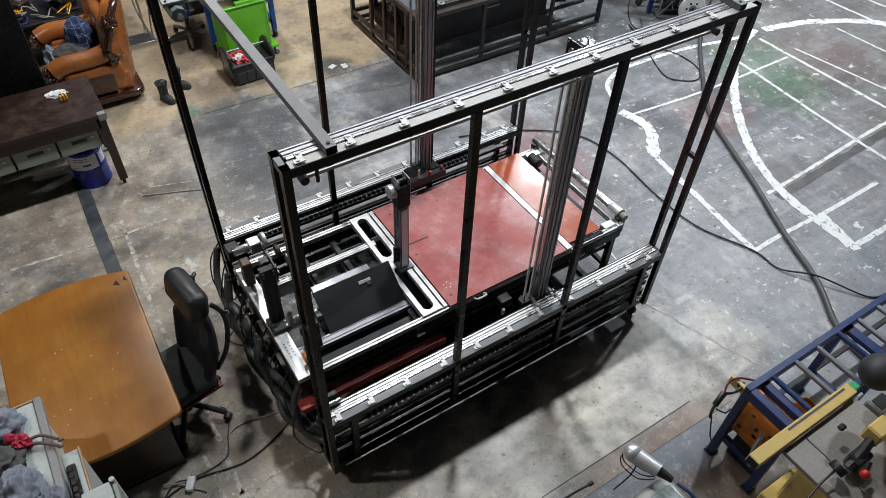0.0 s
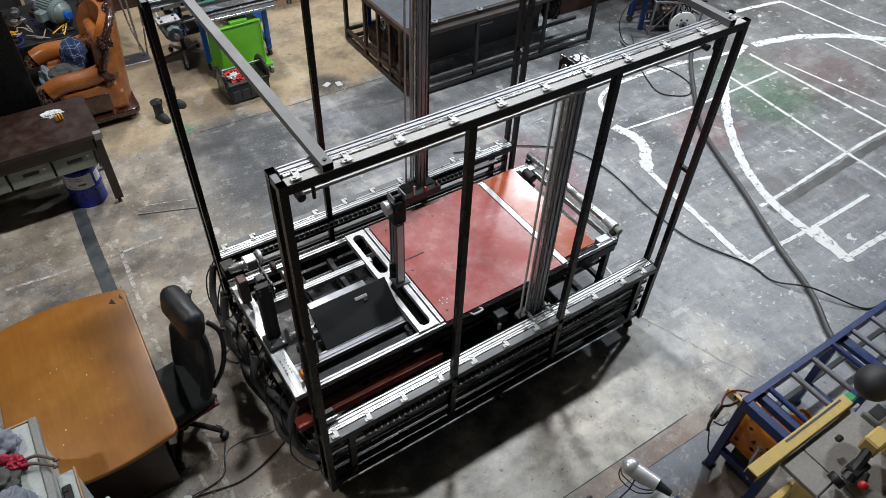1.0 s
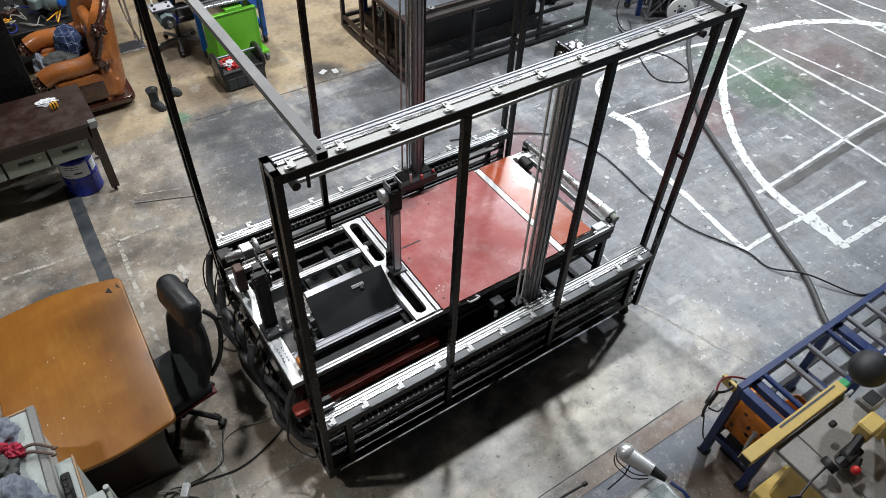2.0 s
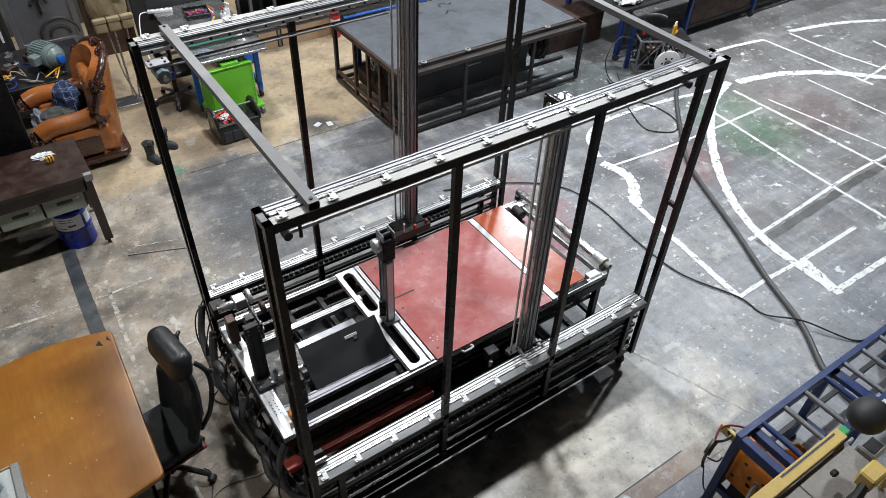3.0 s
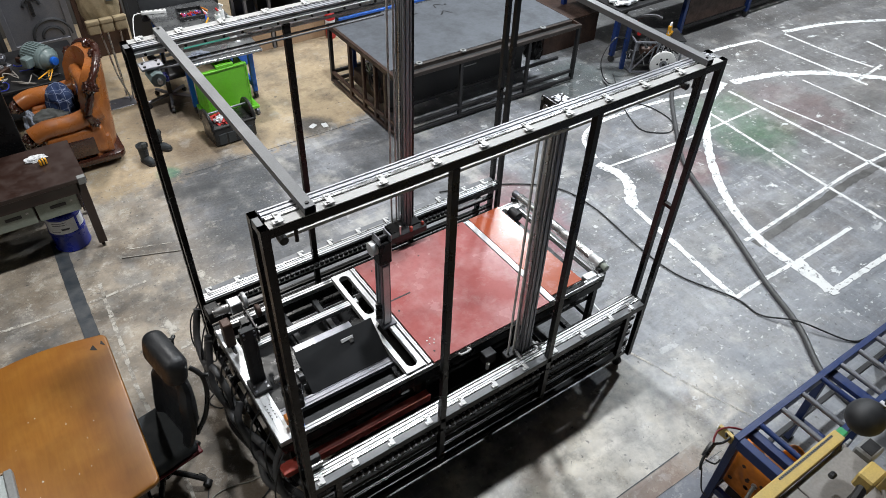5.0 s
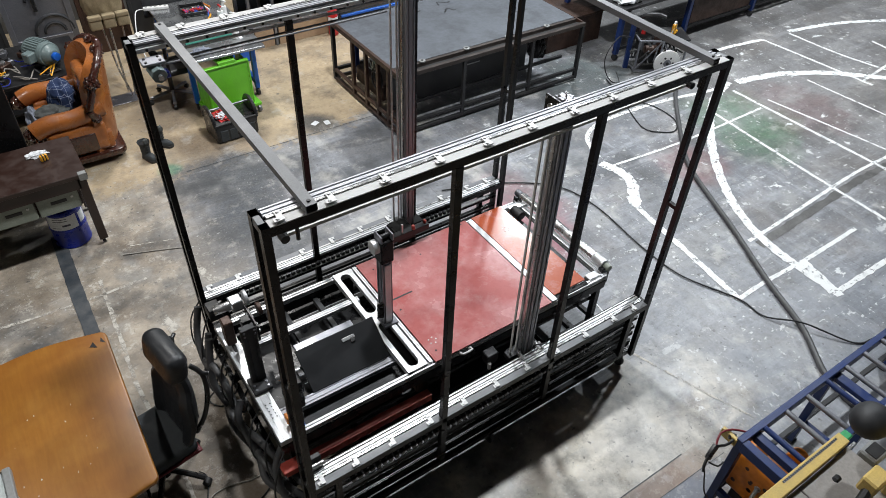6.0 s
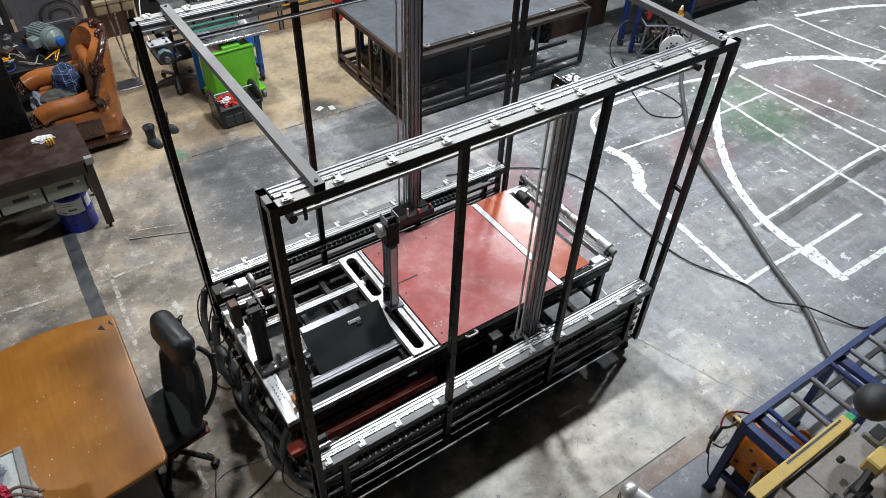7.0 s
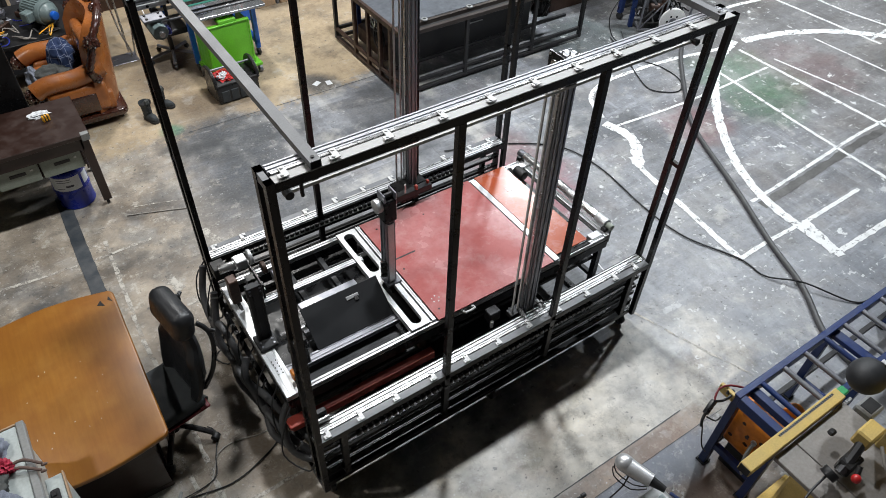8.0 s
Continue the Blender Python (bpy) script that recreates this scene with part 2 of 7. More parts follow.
def make_floor():
    """Worn hall floor: bare tan boards far off, grey rubbed paint round the machine, pale concrete before it."""
    m, nt, b = nodes("worn_hall_floor")
    v = nt.nodes.new("ShaderNodeTexCoord").outputs["Object"]
    sep = nt.nodes.new("ShaderNodeSeparateXYZ")
    nt.links.new(v, sep.inputs[0])
    x, y = sep.outputs[0], sep.outputs[1]
    n_big = noise_fac(nt, v, 0.55, 0.3, 0.7, 4)
    n_mid = noise_fac(nt, v, 2.2, 0.32, 0.70, 7, 0.58)
    n_fin = noise_fac(nt, v, 14, 0.3, 0.7, 6, 0.6)
    wob = math_node(nt, "MULTIPLY", math_node(nt, "SUBTRACT", n_mid, 0.5), 0.5)

    def ramp(value, lo, hi, wobble=1.0):
        r = nt.nodes.new("ShaderNodeMapRange")
        r.interpolation_type = "SMOOTHSTEP"
        r.inputs[1].default_value, r.inputs[2].default_value = lo, hi
        nt.links.new(math_node(nt, "ADD", value, math_node(nt, "MULTIPLY", wob, wobble)), r.inputs[0])
        return r.outputs[0]

    def times(*fs):
        out = fs[0]
        for f in fs[1:]:
            out = math_node(nt, "MULTIPLY", out, f)
        return out

    def spot(cx, cy, rad, soft=0.6):
        dx, dy = math_node(nt, "SUBTRACT", x, cx), math_node(nt, "SUBTRACT", y, cy)
        d = math_node(nt, "SQRT", math_node(nt, "ADD", math_node(nt, "MULTIPLY", dx, dx), math_node(nt, "MULTIPLY", dy, dy)))
        r = nt.nodes.new("ShaderNodeMapRange")
        r.interpolation_type = "SMOOTHSTEP"
        r.inputs[1].default_value, r.inputs[2].default_value = rad, rad * (1 - soft)
        nt.links.new(math_node(nt, "ADD", d, math_node(nt, "MULTIPLY", wob, rad)), r.inputs[0])
        return r.outputs[0]

    # grey painted sheets, each of its own tint, worn along their length
    def sheets(width, height, offset, at, dark_c, light_c, joint, gap):
        tex = nt.nodes.new("ShaderNodeTexBrick")
        tex.offset = offset
        for k, val in (("Scale", 1.0), ("Mortar Size", gap), ("Mortar Smooth", 0.6), ("Brick Width", width), ("Row Height", height)):
            tex.inputs[k].default_value = val
        for k, val in (("Color1", dark_c), ("Color2", light_c), ("Mortar", joint)):
            tex.inputs[k].default_value = rgb(val)
        shift = nnew(nt, "ShaderNodeMapping", Location=at)
        nt.links.new(warped, shift.inputs[0])
        nt.links.new(shift.outputs[0], tex.inputs["Vector"])
        return tex.outputs[0]

    def drawn(sx, sy, scale, lo, hi, turn=0.0, rough=0.6):
        mapping = nnew(nt, "ShaderNodeMapping", Scale=(sx, sy, 1), Rotation=(0, 0, turn))
        nt.links.new(v, mapping.inputs[0])
        return noise_fac(nt, mapping.outputs[0], scale, lo, hi, 7, rough)

    ripple = nt.nodes.new("ShaderNodeTexNoise")
    ripple.inputs["Scale"].default_value, ripple.inputs["Detail"].default_value = 9.0, 5.0
    nt.links.new(v, ripple.inputs["Vector"])
    nudge = nt.nodes.new("ShaderNodeVectorMath")
    nudge.operation = "MULTIPLY_ADD"
    nt.links.new(ripple.outputs["Color"], nudge.inputs[0])
    nudge.inputs[1].default_value = (0.05, 0.05, 0)
    nt.links.new(v, nudge.inputs[2])
    warped = nudge.outputs[0]
    smear = noise_fac(nt, v, 1.5, 0.36, 0.66, 7, 0.58)
    big_sheets = sheets(1.22, 0.61, 0.5, (0.1, -0.08, 0), (0.052, 0.058, 0.074), (0.30, 0.31, 0.34), (0.05, 0.052, 0.058), 0.009)
    small_sheets = sheets(0.74, 0.46, 0.37, (0.43, 0.17, 0), (0.075, 0.08, 0.095), (0.33, 0.335, 0.35), (0.38, 0.39, 0.41), 0.008)
    grey = mix(nt, 0.42, big_sheets, small_sheets)
    grey = mix(nt, 0.32, grey, mix(nt, smear, (0.055, 0.065, 0.085), (0.31, 0.33, 0.37)))
    grey = mix(nt, times(drawn(0.7, 4.5, 1.3, 0.52, 0.66), 0.5), grey, (0.45, 0.47, 0.51))
    grey = mix(nt, times(drawn(4.5, 0.7, 1.2, 0.54, 0.68), 0.45), grey, (0.42, 0.44, 0.48))
    grey = mix(nt, times(drawn(0.8, 3.0, 1.1, 0.55, 0.70, 0.05), 0.6), grey, (0.055, 0.06, 0.075))
    grey = mix(nt, times(noise_fac(nt, v, 0.9, 0.52, 0.68, 4), 0.4), grey, (0.24, 0.195, 0.165))
    grey = mix(nt, times(ramp(x, 6.0, 8.5), 0.5), grey, (0.15, 0.135, 0.12))
    grey = mix(nt, times(ramp(x, 2.6, 3.4), math_node(nt, "SUBTRACT", 1.0, ramp(x, 4.6, 5.6)), math_node(nt, "SUBTRACT", 1.0, ramp(y, 0.6, 1.6)), 0.45), grey, mix(nt, n_mid, (0.18, 0.195, 0.225), (0.48, 0.495, 0.52)))
    tan_ = mix(nt, n_big, (0.38, 0.28, 0.165), (0.50, 0.39, 0.25))
    tan_ = mix(nt, times(noise_fac(nt, v, 3.5, 0.48, 0.68, 8, 0.7), 0.6), tan_, (0.17, 0.115, 0.065))
    conc = mix(nt, smear, (0.17, 0.13, 0.09), (0.49, 0.415, 0.325))
    pale = mix(nt, smear, (0.36, 0.315, 0.24), (0.84, 0.78, 0.66))
    pale = mix(nt, times(noise_fac(nt, v, 0.9, 0.5, 0.62, 7), 0.5), pale, (0.30, 0.19, 0.13))

    left = math_node(nt, "SUBTRACT", 1.0, ramp(x, -0.05, 1.05, 1.6))
    col = mix(nt, left, grey, conc)
    front = math_node(nt, "SUBTRACT", 1.0, ramp(y, -0.35, 0.1))
    col = mix(nt, times(front, ramp(x, -0.3, 0.6), math_node(nt, "SUBTRACT", 1.0, ramp(x, 2.5, 3.4))), col, pale)
    near = times(math_node(nt, "LESS_THAN", math_node(nt, "ADD", y, times(wob, 0.02)), -0.857), math_node(nt, "SUBTRACT", 1.0, ramp(x, 2.55, 2.95)))
    col = mix(nt, times(near, 0.88), col, mix(nt, smear, (0.115, 0.072, 0.048), (0.36, 0.25, 0.175)))
    band = times(near, ramp(y, -1.36, -1.20, 0.3), math_node(nt, "LESS_THAN", math_node(nt, "ADD", y, times(wob, 0.03)), -1.02), math_node(nt, "GREATER_THAN", x, 0.5))
    col = mix(nt, times(band, 0.75), col, (0.14, 0.165, 0.215))
    far = ramp(math_node(nt, "ADD", y, times(math_node(nt, "SUBTRACT", n_fin, 0.5), 0.3)), 4.66, 4.88, 0.7)
    wood = times(far, math_node(nt, "LESS_THAN", math_node(nt, "ADD", x, times(wob, 0.3)), 4.3))
    bare = math_node(nt, "SUBTRACT", 1.0, wood)
    col = mix(nt, wood, col, tan_)
    # stains, plus shade painted in by the chair, under the bench and before the machine
    dark = noise_fac(nt, v, 1.1, 0.52, 0.68, 8, 0.6)
    col = mix(nt, times(dark, 0.6), col, (0.05, 0.048, 0.046))
    # shade: chair (-0.15, 1.15), bench (1.15, 6.35), (0.9, 6.1), (1.0, 5.3), smudge (1.97, -0.72)
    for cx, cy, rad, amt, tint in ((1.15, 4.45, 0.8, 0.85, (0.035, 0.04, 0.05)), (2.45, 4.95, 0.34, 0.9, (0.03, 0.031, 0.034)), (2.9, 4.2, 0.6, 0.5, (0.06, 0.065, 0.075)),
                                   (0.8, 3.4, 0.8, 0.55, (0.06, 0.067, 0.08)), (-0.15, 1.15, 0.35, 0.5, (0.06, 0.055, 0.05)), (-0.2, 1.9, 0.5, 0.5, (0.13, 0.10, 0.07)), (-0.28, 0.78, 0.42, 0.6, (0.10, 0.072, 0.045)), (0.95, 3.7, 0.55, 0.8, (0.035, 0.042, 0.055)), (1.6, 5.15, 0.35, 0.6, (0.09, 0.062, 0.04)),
                                   (0.55, 4.95, 0.16, 0.8, (0.03, 0.18, 0.10)), (7.3, 2.15, 0.9, 0.5, (0.03, 0.15, 0.045)), (7.0, 1.6, 0.6, 0.35, (0.035, 0.14, 0.05)),
                                   (8.3, 1.9, 0.9, 0.3, (0.17, 0.05, 0.05)), (5.9, 1.8, 0.55, 0.45, (0.22, 0.05, 0.05)), (3.35, 1.9, 0.8, 0.75, (0.30, 0.05, 0.075)), (3.6, 2.6, 0.5, 0.5, (0.26, 0.05, 0.06)), (6.3, 4.0, 0.8, 0.5, (0.03, 0.12, 0.09)),
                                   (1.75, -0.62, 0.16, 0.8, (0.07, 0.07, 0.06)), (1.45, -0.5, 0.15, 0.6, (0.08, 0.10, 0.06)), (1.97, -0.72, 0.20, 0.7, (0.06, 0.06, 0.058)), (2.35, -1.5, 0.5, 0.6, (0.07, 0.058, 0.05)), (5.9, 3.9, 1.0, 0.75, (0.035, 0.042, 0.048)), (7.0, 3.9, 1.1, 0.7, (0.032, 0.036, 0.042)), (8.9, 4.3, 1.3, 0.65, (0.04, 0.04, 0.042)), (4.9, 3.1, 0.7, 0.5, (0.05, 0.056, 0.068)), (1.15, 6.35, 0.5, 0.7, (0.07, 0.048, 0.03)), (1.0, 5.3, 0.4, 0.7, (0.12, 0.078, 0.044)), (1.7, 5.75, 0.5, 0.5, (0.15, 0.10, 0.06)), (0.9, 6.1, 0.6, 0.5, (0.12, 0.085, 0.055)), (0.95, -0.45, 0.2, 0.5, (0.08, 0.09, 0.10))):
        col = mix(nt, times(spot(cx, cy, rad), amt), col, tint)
    pits = noise_fac(nt, v, 11, 0.50, 0.66, 8, 0.72)
    col = mix(nt, times(pits, 0.32, bare), col, (0.085, 0.075, 0.062))
    mottle = noise_fac(nt, v, 4.0, 0.46, 0.68, 7, 0.6)
    col = mix(nt, times(mottle, 0.35, bare), col, (0.075, 0.066, 0.056))
    wash = noise_fac(nt, v, 2.0, 0.52, 0.68, 7, 0.58)
    col = mix(nt, times(wash, 0.38, bare), col, (0.46, 0.46, 0.45))
    # bare pale concrete before the machine
    worn = times(math_node(nt, "SUBTRACT", 1.0, ramp(y, -0.35, 0.1)), ramp(y, -0.90, -0.85, 0.05), ramp(x, 0.6, 1.5), math_node(nt, "SUBTRACT", 1.0, ramp(x, 3.0, 4.2)))
    col = mix(nt, times(worn, noise_fac(nt, v, 2.4, 0.36, 0.60, 9, 0.68), 0.85), col, (0.80, 0.75, 0.66))
    # crisp dirt, pits and scratches of the bare concrete
    ground_in = math_node(nt, "MAXIMUM", left, times(front, math_node(nt, "SUBTRACT", 1.0, ramp(x, 3.0, 4.2))))
    crust = noise_fac(nt, v, 5.5, 0.50, 0.60, 12, 0.80)
    col = mix(nt, times(crust, ground_in, 0.38), col, (0.15, 0.125, 0.095))
    chalky = noise_fac(nt, v, 7.0, 0.53, 0.62, 12, 0.80)
    col = mix(nt, times(chalky, ground_in, 0.58), col, (0.70, 0.655, 0.57))
    worn_in = noise_fac(nt, v, 6.3, 0.52, 0.60, 11, 0.78)
    col = mix(nt, times(worn_in, bare, math_node(nt, "SUBTRACT", 1.0, ground_in), 0.30), col, (0.07, 0.075, 0.085))
    # rubbed pale scuffs and spilt paint specks
    scuff = noise_fac(nt, v, 2.6, 0.57, 0.68, 9, 0.66)
    col = mix(nt, times(scuff, 0.45), col, (0.57, 0.55, 0.51))
    long_map = nnew(nt, "ShaderNodeMapping", Scale=(1.5, 9, 1), Rotation=(0, 0, 0.12))
    nt.links.new(v, long_map.inputs[0])
    drag = noise_fac(nt, long_map.outputs[0], 1.1, 0.60, 0.68, 9, 0.75)
    col = mix(nt, times(drag, 0.4), col, (0.55, 0.55, 0.54))
    dense = noise_fac(nt, v, 0.8, 0.42, 0.58, 4)
    speck = noise_fac(nt, v, 8, 0.62, 0.65, 5, 0.6)
    col = mix(nt, times(speck, dense, bare, ramp(x, 0.5, 3.0), 0.7), col, (0.78, 0.79, 0.79))
    splash = drawn(2.6, 4.6, 1.0, 0.63, 0.65, 0.4, 0.68)
    col = mix(nt, times(splash, noise_fac(nt, v, 0.5, 0.48, 0.56, 3), ramp(x, 2.8, 4.2), 0.85), col, (0.76, 0.78, 0.78))
    for turn, sx, sy in ((0.3, 6, 16), (-0.5, 16, 6), (1.0, 5, 14)):
        flick = times(drawn(sx, sy, 1.0, 0.655, 0.68, turn), noise_fac(nt, v, 0.7, 0.46, 0.60, 3), ramp(x, 2.6, 4.0))
        col = mix(nt, times(flick, 0.85), col, (0.66, 0.68, 0.68))
    dots = noise_fac(nt, v, 30, 0.68, 0.71, 2, 0.4)
    col = mix(nt, times(dots, 0.55, dense, bare), col, (0.74, 0.75, 0.75))
    flecks = noise_fac(nt, v, 17, 0.65, 0.69, 4, 0.55)
    col = mix(nt, times(flecks, 0.7), col, (0.04, 0.038, 0.036))
    grit = noise_fac(nt, v, 38, 0.35, 0.65, 6, 0.7)
    col = mix(nt, times(n_fin, 0.3), col, mix(nt, 0.6, col, (0.03, 0.029, 0.028)))
    col = mix(nt, times(grit, 0.12), col, (0.58, 0.57, 0.55))
    soot = times(noise_fac(nt, v, 1.25, 0.46, 0.64, 8, 0.62), ramp(y, 2.0, 2.6), math_node(nt, "SUBTRACT", 1.0, ramp(y, 4.5, 4.9)), math_node(nt, "LESS_THAN", x, 6.0))
    col = mix(nt, times(soot, 0.8), col, (0.045, 0.048, 0.052))
    chalk = times(noise_fac(nt, v, 1.6, 0.52, 0.66, 8, 0.62), ramp(y, 2.2, 2.8), math_node(nt, "SUBTRACT", 1.0, ramp(y, 4.5, 4.9)), ramp(x, 1.2, 1.8), math_node(nt, "LESS_THAN", x, 4.2))
    col = mix(nt, times(chalk, 0.65), col, (0.52, 0.50, 0.46))
    tint = times(noise_fac(nt, v, 1.1, 0.45, 0.6, 6), front, ramp(x, 0.2, 0.8))
    col = mix(nt, times(tint, 0.22), col, (0.26, 0.30, 0.36))
    # brown grime trodden in
    rusty = noise_fac(nt, v, 2.2, 0.36, 0.60, 8, 0.62)
    col = mix(nt, times(near, math_node(nt, "SUBTRACT", 1.0, band), rusty, ramp(x, 1.5, 2.0), 0.62), col, (0.19, 0.105, 0.062))
    col = mix(nt, times(band, 0.45), col, (0.13, 0.155, 0.205))
    for cx, cy, rad, amt in ((-0.25, 0.85, 0.75, 0.55), (-0.1, 1.5, 0.4, 0.4), (0.35, -0.25, 0.5, 0.25)):
        col = mix(nt, times(spot(cx, cy, rad), rusty, amt), col, (0.13, 0.088, 0.048))
    nt.links.new(col, b.inputs["Base Color"])
    r = nt.nodes.new("ShaderNodeMapRange")
    r.inputs[3].default_value, r.inputs[4].default_value = 0.34, 0.62
    nt.links.new(math_node(nt, "ADD", times(smear, 0.6), times(n_fin, 0.4)), r.inputs[0])
    nt.links.new(r.outputs[0], b.inputs["Roughness"])
    bump(nt, b, math_node(nt, "ADD", n_fin, times(smear, 0.6)), 0.25, 0.003)
    return m


FLOOR = make_floor()


def make_line_paint(name, fresh, dirty, scale, lo, hi):
    m, nt, b = nodes(name)
    v = nt.nodes.new("ShaderNodeTexCoord").outputs["Object"]
    a = noise_fac(nt, v, 6, 0.52, 0.68, 9, 0.66)
    col = mix(nt, math_node(nt, "MULTIPLY", a, 0.6), fresh, dirty)
    nt.links.new(col, b.inputs["Base Color"])
    b.inputs["Roughness"].default_value = 0.5
    gone = noise_fac(nt, v, scale, lo, hi, 9, 0.72)
    nt.links.new(math_node(nt, "SUBTRACT", 1.0, gone), b.inputs["Alpha"])
    return m


LINE = make_line_paint("worn_white_line_paint", (0.70, 0.71, 0.705), (0.30, 0.305, 0.31), 14, 0.565, 0.62)
COLUMN_ALU = surf("satin_aluminium_column", (0.40, 0.405, 0.43), (0.27, 0.275, 0.31), 0.42, 0.45, 5, 0.6, 120, 0.08, stretch=(1, 1, 0.15))
LID_BLACK = surf("satin_black_sheet", (0.013, 0.014, 0.016), (0.017, 0.018, 0.02), 0.5, 0, 3, 0.4, 200, 0.02, spread=0.04)
MATT_BLACK = surf("matt_black_enamel", (0.02, 0.021, 0.023), (0.04, 0.04, 0.042), 0.62, 0, 9, 0.5, 100, 0.1)
LINE_FAINT = make_line_paint("rubbed_grey_line_paint", (0.47, 0.44, 0.39), (0.25, 0.225, 0.19), 9, 0.44, 0.60)



# ---- shapes ----
def link(name, bm, material, parent=None, label="", smooth=False, crease=40):
    me = bpy.data.meshes.new(name)
    bm.normal_update()
    if smooth:
        for f in bm.faces:
            f.smooth = True
    bm.to_mesh(me)
    bm.free()
    me.materials.append(material)
    ob = new(name, me)
    if smooth:
        me.set_sharp_from_angle(angle=radians(crease))
    if parent is not None:
        ob.parent = parent
        ob.matrix_parent_inverse = Matrix.Identity(4)
    if label:
        tagged(ob, label)
    return ob


def part(name, bm, material, parent, label="", smooth=False):
    return link(name, bm, material, parent, label, smooth)


def shared(name, mesh, parent, loc=(0, 0, 0), rz=0.0):
    ob = new(name, mesh)
    ob.parent = parent
    ob.location, ob.rotation_euler = loc, (0, 0, rz)
    return ob


def thing(name, label, category, at=(0, 0, 0), rz=0.0, group=""):
    ob = new(name)
    ob.empty_display_size = 0.1
    ob.location, ob.rotation_euler = at, (0, 0, radians(rz))
    return tagged(ob, label, category, group)


def B():
    return bmesh.new()


def box(lo, hi, bevel=0.003, bm=None, m=None, seg=1):
    bm = bm or bmesh.new()
    c = [(a + b) / 2 for a, b in zip(lo, hi)]
    s = [abs(b - a) for a, b in zip(lo, hi)]
    mat = Matrix.Translation(c) @ Matrix.Diagonal((*s, 1))
    r = bmesh.ops.create_cube(bm, size=1, matrix=(m @ mat) if m else mat)
    if bevel:
        es = list({e for v in r["verts"] for e in v.link_edges})
        bmesh.ops.bevel(bm, geom=es, offset=min(bevel, min(s) * 0.45), segments=seg, affect="EDGES", profile=0.5)
    return bm


def hollow(lo, hi, axis, wall=0.003, deep=0.06):
    """A square tube whose ends stand open."""
    bm = box(lo, hi, 0)
    bm.normal_update()
    for f in [f for f in bm.faces if abs(f.normal[axis]) > 0.9]:
        way = f.normal.copy()
        bmesh.ops.inset_individual(bm, faces=[f], thickness=wall)
        bmesh.ops.translate(bm, verts=f.verts[:], vec=-way * deep)
    return bm


def cyl(p0, p1, r, bm=None, n=20, r2=None, caps=True, bevel=0.0):
    bm = bm or bmesh.new()
    a, b2 = Vector(p0), Vector(p1)
    d = b2 - a
    m = Matrix.Translation((a + b2) / 2) @ d.to_track_quat("Z", "Y").to_matrix().to_4x4()
    res = bmesh.ops.create_cone(bm, cap_ends=caps, segments=n, radius1=r, radius2=r if r2 is None else r2, depth=d.length, matrix=m)
    if bevel:
        es = [e for e in {e for v in res["verts"] for e in v.link_edges} if any(len(f.verts) > 4 for f in e.link_faces)]
        bmesh.ops.bevel(bm, geom=es, offset=bevel, segments=2, affect="EDGES", profile=0.5)
    return bm


def section(w, h, nw=1, nh=1, slot=0.010, deep=0.008):
    """Outline of a slotted aluminium profile, centred."""
    pts = []

    def side(p, q, n):
        p, q = Vector(p), Vector(q)
        d = (q - p).normalized()
        inward = Vector((-d.y, d.x))
        length = (q - p).length
        pts.append(p)
        for k in range(n):
            c = p + d * length * (k + 0.5) / n
            pts.extend([c - d * slot / 2, c - d * slot / 2 + inward * deep, c + d * slot / 2 + inward * deep, c + d * slot / 2])

    side((-w / 2, -h / 2), (w / 2, -h / 2), nw)
    side((w / 2, -h / 2), (w / 2, h / 2), nh)
    side((w / 2, h / 2), (-w / 2, h / 2), nw)
    side((-w / 2, h / 2), (-w / 2, -h / 2), nh)
    return pts


def extrude(poly, p0, axis, length, bm=None):
    """Runs a 2D outline from p0 along x, y or z."""
    bm = bm or bmesh.new()
    p0 = Vector(p0)
    frames = {"x": (Vector((0, 1, 0)), Vector((0, 0, 1)), Vector((1, 0, 0))), "y": (Vector((-1, 0, 0)), Vector((0, 0, 1)), Vector((0, 1, 0))),
              "z": (Vector((1, 0, 0)), Vector((0, 1, 0)), Vector((0, 0, 1)))}
    u, w, d = frames[axis]
    a = [bm.verts.new(p0 + u * p[0] + w * p[1]) for p in poly]
    c = [bm.verts.new(p0 + u * p[0] + w * p[1] + d * length) for p in poly]
    n = len(poly)
    for i in range(n):
        bm.faces.new((a[i], a[(i + 1) % n], c[(i + 1) % n], c[i]))
    bm.faces.new(a[::-1])
    bm.faces.new(c)
    return bm


def spline(pts, step=0.04):
    pts = [Vector(p) for p in pts]
    ext = [pts[0] * 2 - pts[1]] + pts + [pts[-1] * 2 - pts[-2]]
    out = []
    for i in range(1, len(ext) - 2):
        p0, p1, p2, p3 = ext[i - 1:i + 3]
        n = max(2, int((p2 - p1).length / step))
        for k in range(n):
            t = k / n
            out.append(0.5 * ((2 * p1) + (p2 - p0) * t + (2 * p0 - 5 * p1 + 4 * p2 - p3) * t * t + (3 * p1 - p0 - 3 * p2 + p3) * t ** 3))
    out.append(pts[-1])
    return out


